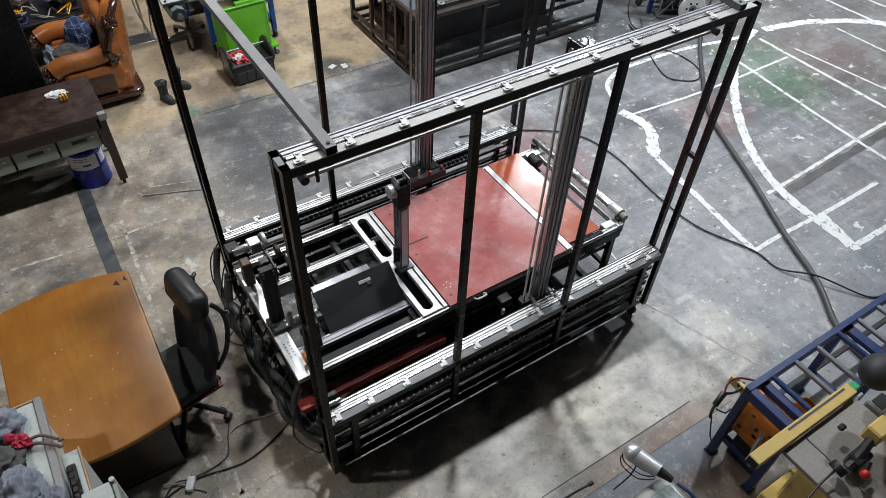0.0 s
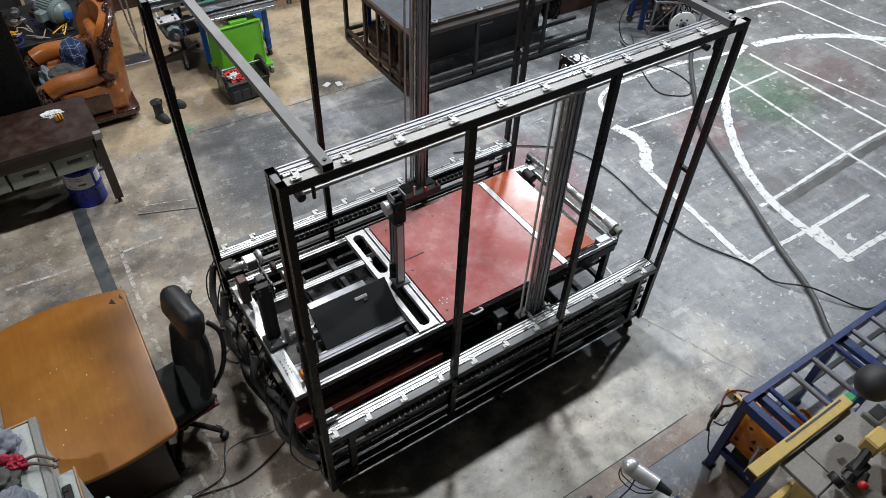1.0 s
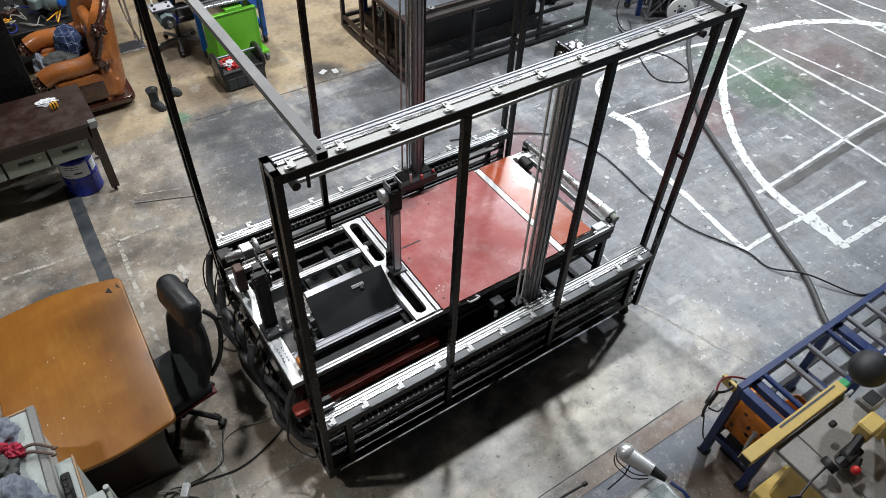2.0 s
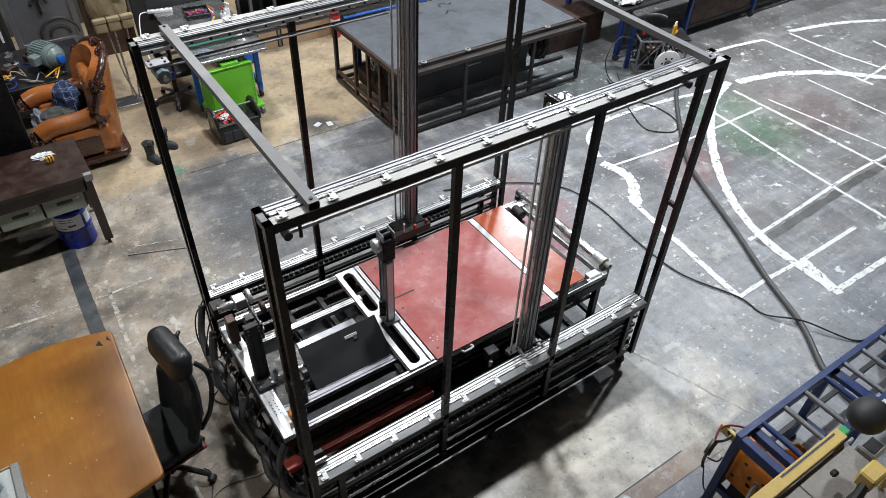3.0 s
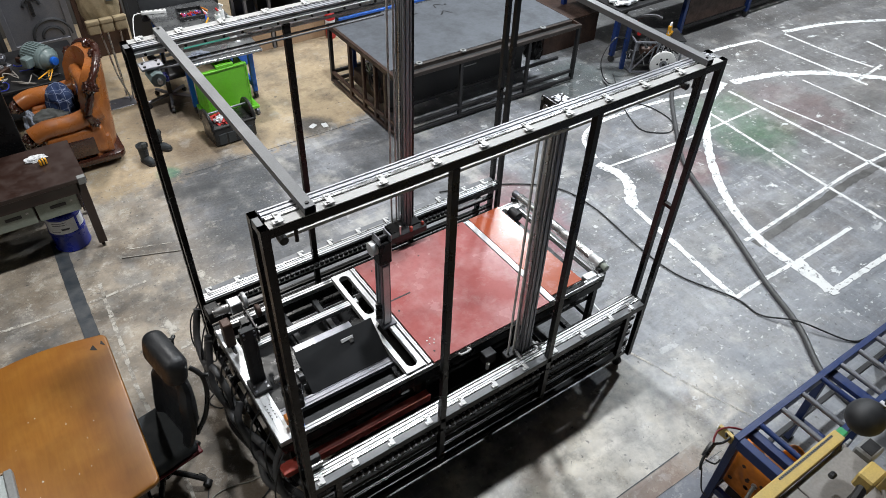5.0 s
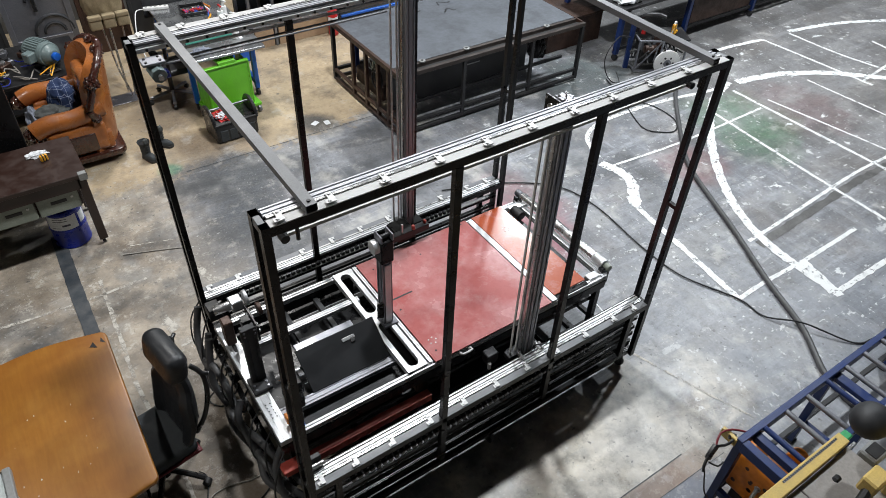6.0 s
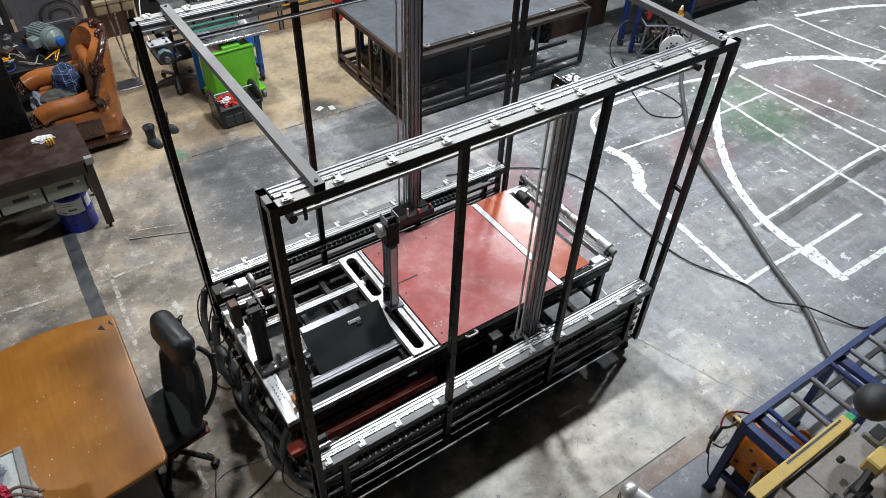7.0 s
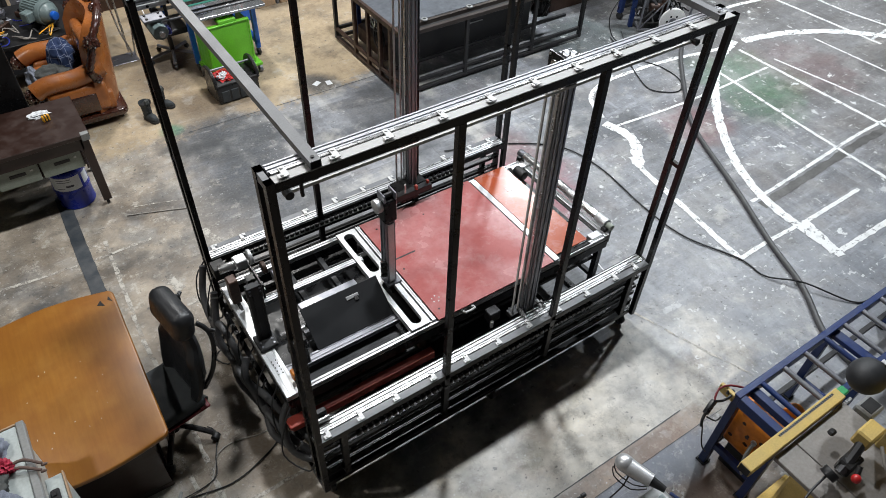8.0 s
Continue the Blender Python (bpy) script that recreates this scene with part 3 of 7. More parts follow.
def pipe(pts, r, bm=None, n=8, step=0.04, ribs=0.0):
    """A round hose, cable or bent rod along a smooth line."""
    bm = bm or bmesh.new()
    line = spline(pts, step)
    rings, side = [], Vector((0, 0, 1))
    for i, p in enumerate(line):
        d = (line[min(i + 1, len(line) - 1)] - line[max(i - 1, 0)]).normalized()
        s = d.cross(side)
        if s.length < 0.1:
            s = d.cross(Vector((1, 0, 0)))
        s.normalize()
        u = s.cross(d).normalized()
        rr = r * (1 - ribs * (i % 2))
        rings.append([bm.verts.new(p + (s * math.cos(2 * math.pi * k / n) + u * math.sin(2 * math.pi * k / n)) * rr) for k in range(n)])
    for a, c in zip(rings, rings[1:]):
        for k in range(n):
            bm.faces.new((a[k], a[(k + 1) % n], c[(k + 1) % n], c[k]))
    bm.faces.new(rings[0][::-1])
    bm.faces.new(rings[-1])
    return bm


def lump(c, size, seed=0, rough=0.22, freq=2.2, sub=4, bm=None, flat=0.35, folds=0.0):
    """A crumpled heap or a padded form: a ball pressed flat below and creased."""
    bm = bm or bmesh.new()
    r = bmesh.ops.create_icosphere(bm, subdivisions=sub, radius=1)
    off = Vector((seed * 7.3, seed * 3.1, seed * 5.7))
    for v in r["verts"]:
        p = v.co.copy()
        k = 1 + rough * noise.fractal(p * freq + off, 0.9, 2.0, 3)
        if folds:
            k += folds * (0.22 - abs(noise.noise(p * freq * 1.3 + off * 1.3)))
        p *= k
        if p.z < -flat:
            p.z = -flat + (p.z + flat) * 0.12
        v.co = Vector(c) + Vector((p.x * size[0], p.y * size[1], (p.z + flat) * size[2]))
    return bm


def pad(lo, hi, r, bm=None, seg=4, m=None, puff=0.0):
    """A cushion: a box with broad round edges."""
    return box(lo, hi, r, bm, m, seg)


def outline_prism(poly, z0, z1, bevel=0.0, bm=None, seg=2):
    bm = bm or bmesh.new()
    a = [bm.verts.new((p[0], p[1], z0)) for p in poly]
    f = bm.faces.new(a)
    r = bmesh.ops.extrude_face_region(bm, geom=[f])
    vs = [g for g in r["geom"] if isinstance(g, bmesh.types.BMVert)]
    bmesh.ops.translate(bm, verts=vs, vec=(0, 0, z1 - z0))
    bmesh.ops.recalc_face_normals(bm, faces=bm.faces[:])
    if bevel:
        es = [e for e in bm.edges if abs(e.verts[0].co.z - e.verts[1].co.z) < 1e-6]
        bmesh.ops.bevel(bm, geom=es, offset=bevel, segments=seg, affect="EDGES", profile=0.5)
    return bm


def stroke(pts, width, z=0.004, ragged=0.25, seed=1, step=0.05):
    """A hand-rolled paint line on the floor with uneven edges."""
    bm = bmesh.new()
    line = spline([(p[0], p[1], 0) for p in pts], step)
    prev = None
    for i, p in enumerate(line):
        d = (line[min(i + 1, len(line) - 1)] - line[max(i - 1, 0)]).normalized()
        s = Vector((-d.y, d.x, 0))
        q = p * 11 + Vector((seed * 11.7, seed * 3.3, 0))
        a = width / 2 * (1 + ragged * 1.6 * noise.fractal(q, 0.55, 2, 6))
        c = width / 2 * (1 + ragged * 1.6 * noise.fractal(q + Vector((50, 20, 0)), 0.55, 2, 6))
        cur = (bm.verts.new((p.x + s.x * a, p.y + s.y * a, z)), bm.verts.new((p.x - s.x * c, p.y - s.y * c, z)))
        if prev:
            bm.faces.new((prev[0], prev[1], cur[1], cur[0]))
        prev = cur
    bmesh.ops.recalc_face_normals(bm, faces=bm.faces[:])
    if bm.faces and bm.faces[:][0].normal.z < 0:
        bmesh.ops.reverse_faces(bm, faces=bm.faces[:])
    return bm


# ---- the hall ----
floor = tagged(link("floor", box((-9, -9, -0.12), (26, 14, 0), 0), FLOOR), "worn painted hall floor with stains, painted-in shade and scuffed white lines", "floor", kind="structure")
for nm, lo, hi in (("wall_north", (-9, 9.6, 0), (26, 9.8, 9)), ("wall_south", (-9, -9.2, 0), (26, -9, 9)), ("wall_west", (-9.2, -9, 0), (-9, 9.8, 9)), ("wall_east", (26, -9, 0), (26.2, 9.8, 9))):
    tagged(link(nm, box(lo, hi, 0), WALL), "plain grey wall of the workshop hall", "wall", kind="structure")
tagged(link("ceiling", box((-9.2, -9.2, 9), (26.2, 9.8, 9.2), 0), WALL), "plain grey hall roof", "ceiling", kind="structure")

for lx, ly, watts, tint in LAMPS:
    lt = bpy.data.lights.new("high_bay_lamp", "AREA")
    lt.shape, lt.size, lt.energy, lt.color = "DISK", 0.55, watts, tint
    ob = new("high_bay_lamp", lt)
    ob.matrix_world = pose(lx, ly, 7.9)
    fx = thing("pendant_lamp", "round metal high-bay lamp hung from the hall roof", "lamp", (lx, ly, 7.95), group="high-bay lamps")
    part("shade", cyl((0, 0, 0.0), (0, 0, 0.3), 0.34, n=28, r2=0.12, caps=False), STEEL, fx, smooth=True)
    part("stem", cyl((0, 0, 0.3), (0, 0, 1.05), 0.02), DARK, fx)

MARKS = [
    (((8.0, 2.92), (7.45, 2.72), (7.0, 2.42), (6.6, 2.08), (6.19, 1.67), (5.71, 1.03), (5.45, 0.38), (5.40, -0.45)), 0.11),
    (((5.38, -0.47), (6.38, -0.48), (7.6, -0.5)), 0.06), (((5.52, -0.02), (5.45, -0.3), (5.40, -0.52)), 0.10),
    (((4.95, 2.40), (5.02, 2.15), (5.0, 1.95), (4.83, 1.72), (4.72, 1.6)), 0.13), (((5.02, 2.5), (5.2, 2.9), (5.6, 3.08), (6.3, 3.08), (6.9, 3.02), (7.5, 2.9), (8.0, 2.9)), 0.06),
    (((4.76, 1.75), (4.70, 1.5), (4.62, 0.9), (4.50, 0.0)), 0.07), (((4.48, 0.0), (4.95, 0.01), (5.6, -0.01), (6.5, 0.0)), 0.045),
    (((4.96, 2.29), (6.18, 2.2), (7.8, 2.2)), 0.035), (((5.3, 0.5), (5.85, 0.52), (7.43, 0.61), (8.4, 0.59)), 0.04),
    (((8.1, 2.86), (8.5, 2.78), (8.94, 2.65), (9.58, 2.3), (10.3, 1.62), (10.8, 0.9)), 0.13),
    (((8.55, 3.7), (9.0, 3.66), (9.65, 3.56)), 0.07), (((9.65, 3.56), (9.73, 2.6), (9.79, 1.75)), 0.05),
    (((12.6, 2.75), (11.4, 3.28), (10.3, 3.54)), 0.09), (((10.24, 3.48), (10.28, 2.66), (10.43, 1.92)), 0.05),
    (((7.12, 2.52), (7.0, 1.06), (6.94, -0.3)), 0.045), (((7.85, 2.72), (7.9, 0.386), (7.9, -0.4)), 0.05), (((8.07, 2.3), (8.33, 0.63), (8.4, -0.3)), 0.035),
    (((9.08, 2.36), (9.15, 1.1)), 0.035), (((3.4, 1.5), (3.2, 0.3)), 0.015), (((11.2, 2.6), (11.0, 1.2)), 0.05), (((9.8, 1.9), (10.6, 2.0)), 0.04),
]
for i, (pts, w) in enumerate(MARKS):
    tagged(link("floor_marking", stroke(pts, w, 0.004 + 0.0004 * (i % 5), 0.17, seed=i, step=0.018), LINE), "hand-painted white line on the hall floor", "marking", kind="structure")
for i, (pts, w) in enumerate([(((-0.58, 3.5), (-0.62, 2.6), (-0.64, 2.0), (-0.59, 1.27), (-0.6, 0.28)), 0.035), (((-0.74, 0.9), (-0.71, 0.1), (-0.7, -0.3)), 0.03), (((-0.6, 0.31), (-0.3, 0.31), (0.0, 0.315)), 0.035),
                              (((-0.24, 2.72), (-0.18, 2.5)), 0.09), (((-0.2, 2.3), (0.0, 2.28)), 0.03), (((-1.6, 3.35), (-0.9, 3.3), (-0.2, 3.3)), 0.03), (((0.25, 3.2), (0.4, 2.7), (0.5, 2.2)), 0.08), (((-0.63, 0.27), (-0.54, 0.22)), 0.08), (((0.2, 3.72), (-0.2, 3.85)), 0.012), (((3.05, 0.3), (3.26, -0.35), (3.5, -1.02)), 0.024)]):
    tagged(link("floor_marking", stroke(pts, w, 0.004, 0.35, seed=40 + i), LINE_FAINT), "rubbed pale tape line on the concrete floor", "marking", kind="structure")
for i, (pts, w) in enumerate([(((0.7, 4.80), (1.2, 4.79), (2.4, 4.77), (3.4, 4.76)), 0.009), (((0.9, 3.56), (1.8, 3.56), (3.6, 3.55)), 0.004),
                              (((0.3, -0.857), (1.6, -0.857), (2.7, -0.855)), 0.008), (((1.2, -1.02), (2.2, -1.02), (3.0, -1.03)), 0.004)]):
    tagged(link("floor_seam", stroke(pts, w, 0.003, 0.3, seed=80 + i), DARK_TAPE), "dark dirty joint between floor sheets", "seam", kind="structure")
tagged(link("floor_marking", stroke(((-0.78, 4.4), (-0.8, 3.6), (-0.81, 2.7)), 0.125, 0.005, 0.05, 70), DARK_TAPE), "worn dark painted strip on the concrete floor", "marking", kind="structure")
tagged(link("floor_marking", stroke(((5.35, 0.40), (6.4, 0.45), (7.45, 0.50), (8.7, 0.47)), 0.10, 0.0035, 0.2, 71), DARK_STREAK), "dark streak beside a painted floor line", "marking", kind="structure")

# ---- the machine: two upright frames, a bed between them, a gantry ----
LEN, DEEP, TOP = 3.0, 2.055, 2.912
machine = thing("gantry_machine", "large black steel gantry machine with aluminium rails and red-brown bed", "machine")


def mp(name, bm, mat, label="", parent=None, smooth=False):
    return part(name, bm, mat, parent or machine, label, smooth)


CLIP = None


def clip_mesh():
    bm = box((-0.015, -0.038, 0), (0.015, 0.036, 0.005), 0.0015)
    box((-0.036, -0.038, 0), (-0.015, -0.010, 0.005), 0.0015, bm)
    cyl((0.0, 0.020, 0.005), (0.0, 0.020, 0.010), 0.008, bm, 8)
    cyl((-0.016, -0.024, 0.005), (-0.016, -0.024, 0.010), 0.008, bm, 8)
    me = bpy.data.meshes.new("clip")
    bm.to_mesh(me)
    bm.free()
    me.materials.append(WHITE)
    return me


CLIP = clip_mesh()
BOLT = bpy.data.meshes.new("beam_bolt")
_bm = cyl((0, -0.003, 0), (0, 0.003, 0), 0.009, n=8)
_bm.to_mesh(BOLT)
_bm.free()
BOLT.materials.append(DARK)
CLIP_X = [0.10, 0.34, 0.61, 0.905, 1.185, 1.465, 1.748, 2.03, 2.32, 2.62, 2.84]


def slide_rail(z, y0, sgn):
    """Flat bar, linear rail and slotted profile side by side, held by white clips. sgn: which way the machine's inside lies."""
    y = lambda d: y0 + sgn * d
    lo, hi = sorted((y(0.0), y(0.054)))
    # upper bars take the colour with the painted lamp sheen
    mp("flat_bar", box((0.04, lo, z - 0.006), (2.96, hi, z), 0.001), TOP_BAR_SHEEN if z > 2 else BLACK_TOP, "grey steel flat bar")
    rail = mp("linear_rail", extrude([(-0.007, 0), (0.007, 0), (0.007, 0.006), (0.005, 0.010), (0.007, 0.014), (0.007, 0.018), (-0.007, 0.018), (-0.007, 0.014), (-0.005, 0.010), (-0.007, 0.006)],
                                     (0.05, y(0.066), z - 0.012), "x", 2.9), STEEL, "bright steel rail")
    lo, hi = sorted((y(0.080), y(0.136)))
    mp("profile", extrude(section(0.056, 0.030, 2, 1, 0.010, 0.009), (0.045, (lo + hi) / 2, z - 0.012), "x", 2.91), COLUMN_ALU if z > 2 else ALU, "slotted aluminium profile")
    for cx in CLIP_X:
        shared("clip", CLIP, rail, (cx, y(0.045), z + 0.0075), 0 if sgn > 0 else math.pi)
    return rail


def side_frame(y0, sgn, inner_mid):
    y = lambda d: y0 + sgn * d
    span = lambda a, c: sorted((y(a), y(c)))
    for x0 in (0.0, LEN - 0.04):
        for a in (0.0, 0.11):
            lo, hi = span(a, a + 0.04)
            mp("post", hollow((x0, lo, 0.15), (x0 + 0.04, hi, TOP), 2), BLACK)
        lo, hi = span(0.04, 0.11)
        for z0, z1 in ((TOP - 0.05, TOP - 0.004), (1.735, 1.765), (0.15, 0.19), (0.74, 0.78)):
            # top spacers greyed in colour for the light from above
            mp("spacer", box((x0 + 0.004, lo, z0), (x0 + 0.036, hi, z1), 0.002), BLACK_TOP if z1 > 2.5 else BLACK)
    for a in (0.0, 0.11):
        lo, hi = span(a, a + 0.04)
        beam = mp("top_beam", box((0.04, lo, TOP - 0.055), (LEN - 0.04, hi, TOP - 0.028 if a else TOP - 0.007), 0.002), ALU if a and inner_mid else BLACK)
        if a and inner_mid:
            for k in range(24):
                shared("beam_bolt", BOLT, beam, (0.10 + 0.12 * k, lo - 0.002, TOP - 0.042))
        mp("lower_beam", box((0.04, lo, 0.735), (LEN - 0.04, hi, 0.787), 0.002), BLACK)
    lo, hi = span(0.055, 0.105)
    mp("web", box((0.04, lo, TOP - 0.03), (LEN - 0.04, hi, TOP - 0.018), 0.0), BLACK)
    mp("web", box((0.04, lo, 0.76), (LEN - 0.04, hi, 0.772), 0.0), BLACK)
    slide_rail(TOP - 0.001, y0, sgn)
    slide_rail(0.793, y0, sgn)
    a = 0.0 if not inner_mid else 0.11
    lo, hi = span(a, a + 0.04)
    for x0 in (0.977, 1.935):
        mp("mid_post", box((x0, lo, 0.27), (x0 + 0.045, hi, TOP - 0.055), 0.002), BLACK)
    # lower lattice of slotted bars
    lo, hi = span(0.045, 0.085)
    for zc in (0.60, 0.49, 0.41, 0.31, 0.27):
        mp("lower_bar", extrude(section(0.04, 0.032 if zc > 0.3 else 0.022, 1, 1, 0.01, 0.006), (0.04, (lo + hi) / 2, zc), "x", LEN - 0.08), BLACK)
    lo, hi = span(0.002, 0.042)
    for x0 in (0.17, 2.79):
        mp("stud", box((x0, lo, 0.25), (x0 + 0.045, hi, 0.735), 0.002), BLACK)
    lo, hi = span(0.03, 0.14)
    mp("base_bar", box((0.0, lo, 0.15), (LEN, hi, 0.20), 0.002), BLACK)
    # cable chain under the lower rail
    chain_y = 0.018 if not inner_mid else 0.17
    lo, hi = span(chain_y - 0.016, chain_y + 0.016)
    me = bpy.data.meshes.new("chain_link")
    bm = box((-0.015, -0.018, -0.016), (0.015, 0.018, 0.018), 0.004)
    bm.to_mesh(me)
    bm.free()
    me.materials.append(BLACK_PLASTIC)
    zc = 0.655 if not inner_mid else 0.74
    tray = mp("chain_tray", box((0.25, lo + (0.02 if not inner_mid else 0), zc - 0.03), (2.75, hi + 0.006, zc - 0.018), 0), ALU if inner_mid else ALU_DARK)
    for k in range(46):
        shared("chain_link", me, tray, (0.30 + k * 0.046, (lo + hi) / 2, zc))
    lo, hi = span(0.085, 0.095) if inner_mid else span(0.157, 0.166)
    zb = TOP - (0.105 if inner_mid else 0.213)
    mp("drive_belt", box((0.12, lo, zb - 0.009), (2.88, hi, zb + 0.009), 0), BELT, "pale toothed drive belt")
    for x0 in (0.14, 2.86):
        lo, hi = span(0.07, 0.12) if inner_mid else span(0.125, 0.17)
        mp("pulley", cyl((x0, lo, zb + 0.006), (x0, hi, zb + 0.006), 0.022, n=16), DARK, smooth=True)
        mp("bolt", cyl((x0 + 0.06, y(0.125), TOP - 0.23), (x0 + 0.06, y(0.125), TOP - 0.055), 0.010, n=8), DARK)


side_frame(0.0, 1, False)
side_frame(DEEP, -1, True)
for x0 in (0.205, 2.80):
    mp("cross_bar", hollow((x0, 0.0, TOP + 0.002), (x0 + 0.052, DEEP, TOP + 0.040), 1), TUBE_GREY, "grey flat tube across the top")
    for yy in (0.03, DEEP - 0.03):
        mp("bolt", cyl((x0 + 0.026, yy, TOP + 0.04), (x0 + 0.026, yy, TOP + 0.046), 0.009, n=6), DARK)
for x0 in (0.0, 2.96):
    mp("base_bar", box((x0, 0.15, 0.15), (x0 + 0.04, DEEP - 0.15, 0.19), 0.002), BLACK)
for x0 in (0.6, 1.2, 1.8, 2.35, 2.7):
    mp("base_bar", box((x0, 0.15, 0.15), (x0 + 0.05, DEEP - 0.15, 0.20), 0.002), BLACK)
for yy in (0.45, 1.55):
    mp("base_bar", box((0.04, yy, 0.155), (2.96, yy + 0.05, 0.205), 0.002), BLACK)
mp("base_tray", box((1.0, 0.5, 0.205), (2.3, 1.5, 0.23), 0.004), DARK)
for cx, cy in ((0.08, 0.08), (2.92, 0.08), (0.08, DEEP - 0.08), (2.92, DEEP - 0.08), (1.5, 0.08), (1.5, DEEP - 0.08)):
    wheel = mp("caster", cyl((cx - 0.018, cy, 0.055), (cx + 0.018, cy, 0.055), 0.055, n=24, bevel=0.006), RUBBER, "black rubber caster", smooth=True)
    part("caster_fork", box((cx - 0.028, cy - 0.03, 0.05), (cx + 0.028, cy + 0.03, 0.15), 0.006), DARK, wheel)

# bed
Z = 0.80
BY0, BY1 = 0.42, 1.62
for yy in (BY0 + 0.02, BY1 - 0.02):
    mp("bed_beam", extrude(section(0.04, 0.045, 1, 1), (0.08, yy, Z - 0.03), "x", 2.84), ALU, "slotted aluminium profile")
    mp("bed_side", box((0.02, yy - 0.025, Z - 0.14), (2.92, yy + 0.025, Z - 0.055), 0.002), BLACK)
mp("bed_end_beam", extrude(section(0.10, 0.05, 2, 1, 0.008, 0.005), (0.045, BY0, Z - 0.025), "y", BY1 - BY0), ALU, "wide slotted aluminium profile")
mp("bed_end_side", box((-0.005, BY0, Z - 0.14), (0.095, BY1, Z - 0.052), 0.002), BLACK)
mp("bed_end_beam", extrude(section(0.05, 0.05, 1, 1), (2.90, BY0, Z - 0.025), "y", BY1 - BY0), ALU)
for yy, zz, ww in ((0.665, Z - 0.075, 0.075), (1.29, Z - 0.02, 0.05)):
    mp("guide_rail", extrude(section(ww, 0.04, 2, 1, 0.008, 0.005), (0.1, yy, zz), "x", 0.95), ALU_DARK if ww > 0.06 else ALU, "slotted guide rail")
for x0 in (0.5, 0.78):
    mp("bed_cross_bar", box((x0, 0.98, Z - 0.16), (x0 + 0.04, BY1 - 0.04, Z - 0.11), 0.002), MATT_BLACK)


def slotted_beam(x0, w):
    """A wide flat cross beam with a long round-ended opening at each end."""
    bm = bmesh.new()
    ys = (BY0 + 0.02, BY1 - 0.01)

    def stadium(yc, half, r, n=8):
        pts = [(x0 + w / 2 + r * math.cos(math.pi + math.pi * k / n), yc - half + r * math.sin(math.pi + math.pi * k / n)) for k in range(n + 1)]
        return pts + [(x0 + w / 2 + r * math.cos(math.pi * k / n), yc + half + r * math.sin(math.pi * k / n)) for k in range(n + 1)]

    outer = [bm.verts.new((px, py, Z)) for px, py in ((x0, ys[0]), (x0 + w, ys[0]), (x0 + w, ys[1]), (x0, ys[1]))]
    edges = [bm.edges.new((outer[i], outer[(i + 1) % 4])) for i in range(4)]
    for yc in (BY0 + 0.30, BY1 - 0.29):
        vs = [bm.verts.new((px, py, Z)) for px, py in stadium(yc, 0.20, 0.044)]
        edges += [bm.edges.new((vs[i], vs[(i + 1) % len(vs)])) for i in range(len(vs))]
    bmesh.ops.triangle_fill(bm, use_beauty=True, use_dissolve=False, edges=edges)
    r = bmesh.ops.extrude_face_region(bm, geom=bm.faces[:])
    bmesh.ops.translate(bm, verts=[g for g in r["geom"] if isinstance(g, bmesh.types.BMVert)], vec=(0, 0, 0.012))
    bmesh.ops.recalc_face_normals(bm, faces=bm.faces[:])
    return bm


mp("slotted_beam", slotted_beam(0.985, 0.165), ALU, "aluminium cross beam with long slots")
for x0 in (0.985, 1.115, 1.165):
    mp("slotted_beam_edge", extrude(section(0.028, 0.05, 1, 1, 0.006, 0.004), (x0 + 0.014, BY0 + 0.02, Z - 0.012), "y", 1.17), ALU)

# boards on the bed
mp("board", box((1.205, BY0 + 0.0, Z + 0.002), (2.315, BY1 - 0.005, Z + 0.014), 0.002), PLATE_RED, "red-brown film-faced board with drilled holes")
mp("board_strip", box((2.32, BY0, Z + 0.0), (2.375, BY1 - 0.04, Z + 0.018), 0.002), ALU, "aluminium strip between the boards")
mp("board", box((2.38, BY0 + 0.05, Z + 0.004), (2.715, BY1 - 0.01, Z + 0.016), 0.002), PLATE_ORANGE, "orange-red film-faced board")
mp("board_bearer", box((1.2, BY0 + 0.01, Z - 0.055), (2.72, BY0 + 0.05, Z), 0.002), BLACK)
mp("board_bearer", box((1.2, BY1 - 0.06, Z - 0.055), (2.72, BY1 - 0.02, Z), 0.002), BLACK)
for hx, hy in ((1.258, 0.991), (1.304, 1.496), (1.265, 0.508), (2.288, 0.512), (2.25, 1.587), (1.733, 1.446), (2.18, 1.59)):
    mp("board_hole", cyl((hx, hy, Z + 0.0142), (hx, hy, Z + 0.0155), 0.008, n=12), DARK)
mp("board_slit", box((1.235, 1.108, Z + 0.0142), (1.44, 1.122, Z + 0.0155), 0), DARK)
for k, (hx, hy) in enumerate(((1.21, 0.60), (2.47, 1.32), (2.62, 0.60), (2.55, 0.95))):
    for a in range(5):
        mp("screw_head", cyl((hx + 0.085 + 0.03 * math.cos(a * 1.256), hy + 0.03 * math.sin(a * 1.256), Z + 0.0145), (hx + 0.085 + 0.03 * math.cos(a * 1.256), hy + 0.03 * math.sin(a * 1.256), Z + 0.0185), 0.0055, n=8), WHITE)
mp("board_handle", pipe(((1.42, BY0 - 0.005, Z - 0.02), (1.42, BY0 - 0.045, Z + 0.005), (1.50, BY0 - 0.045, Z + 0.01), (1.50, BY0 - 0.005, Z - 0.01)), 0.009), WHITE, "small white pull handle", smooth=True)

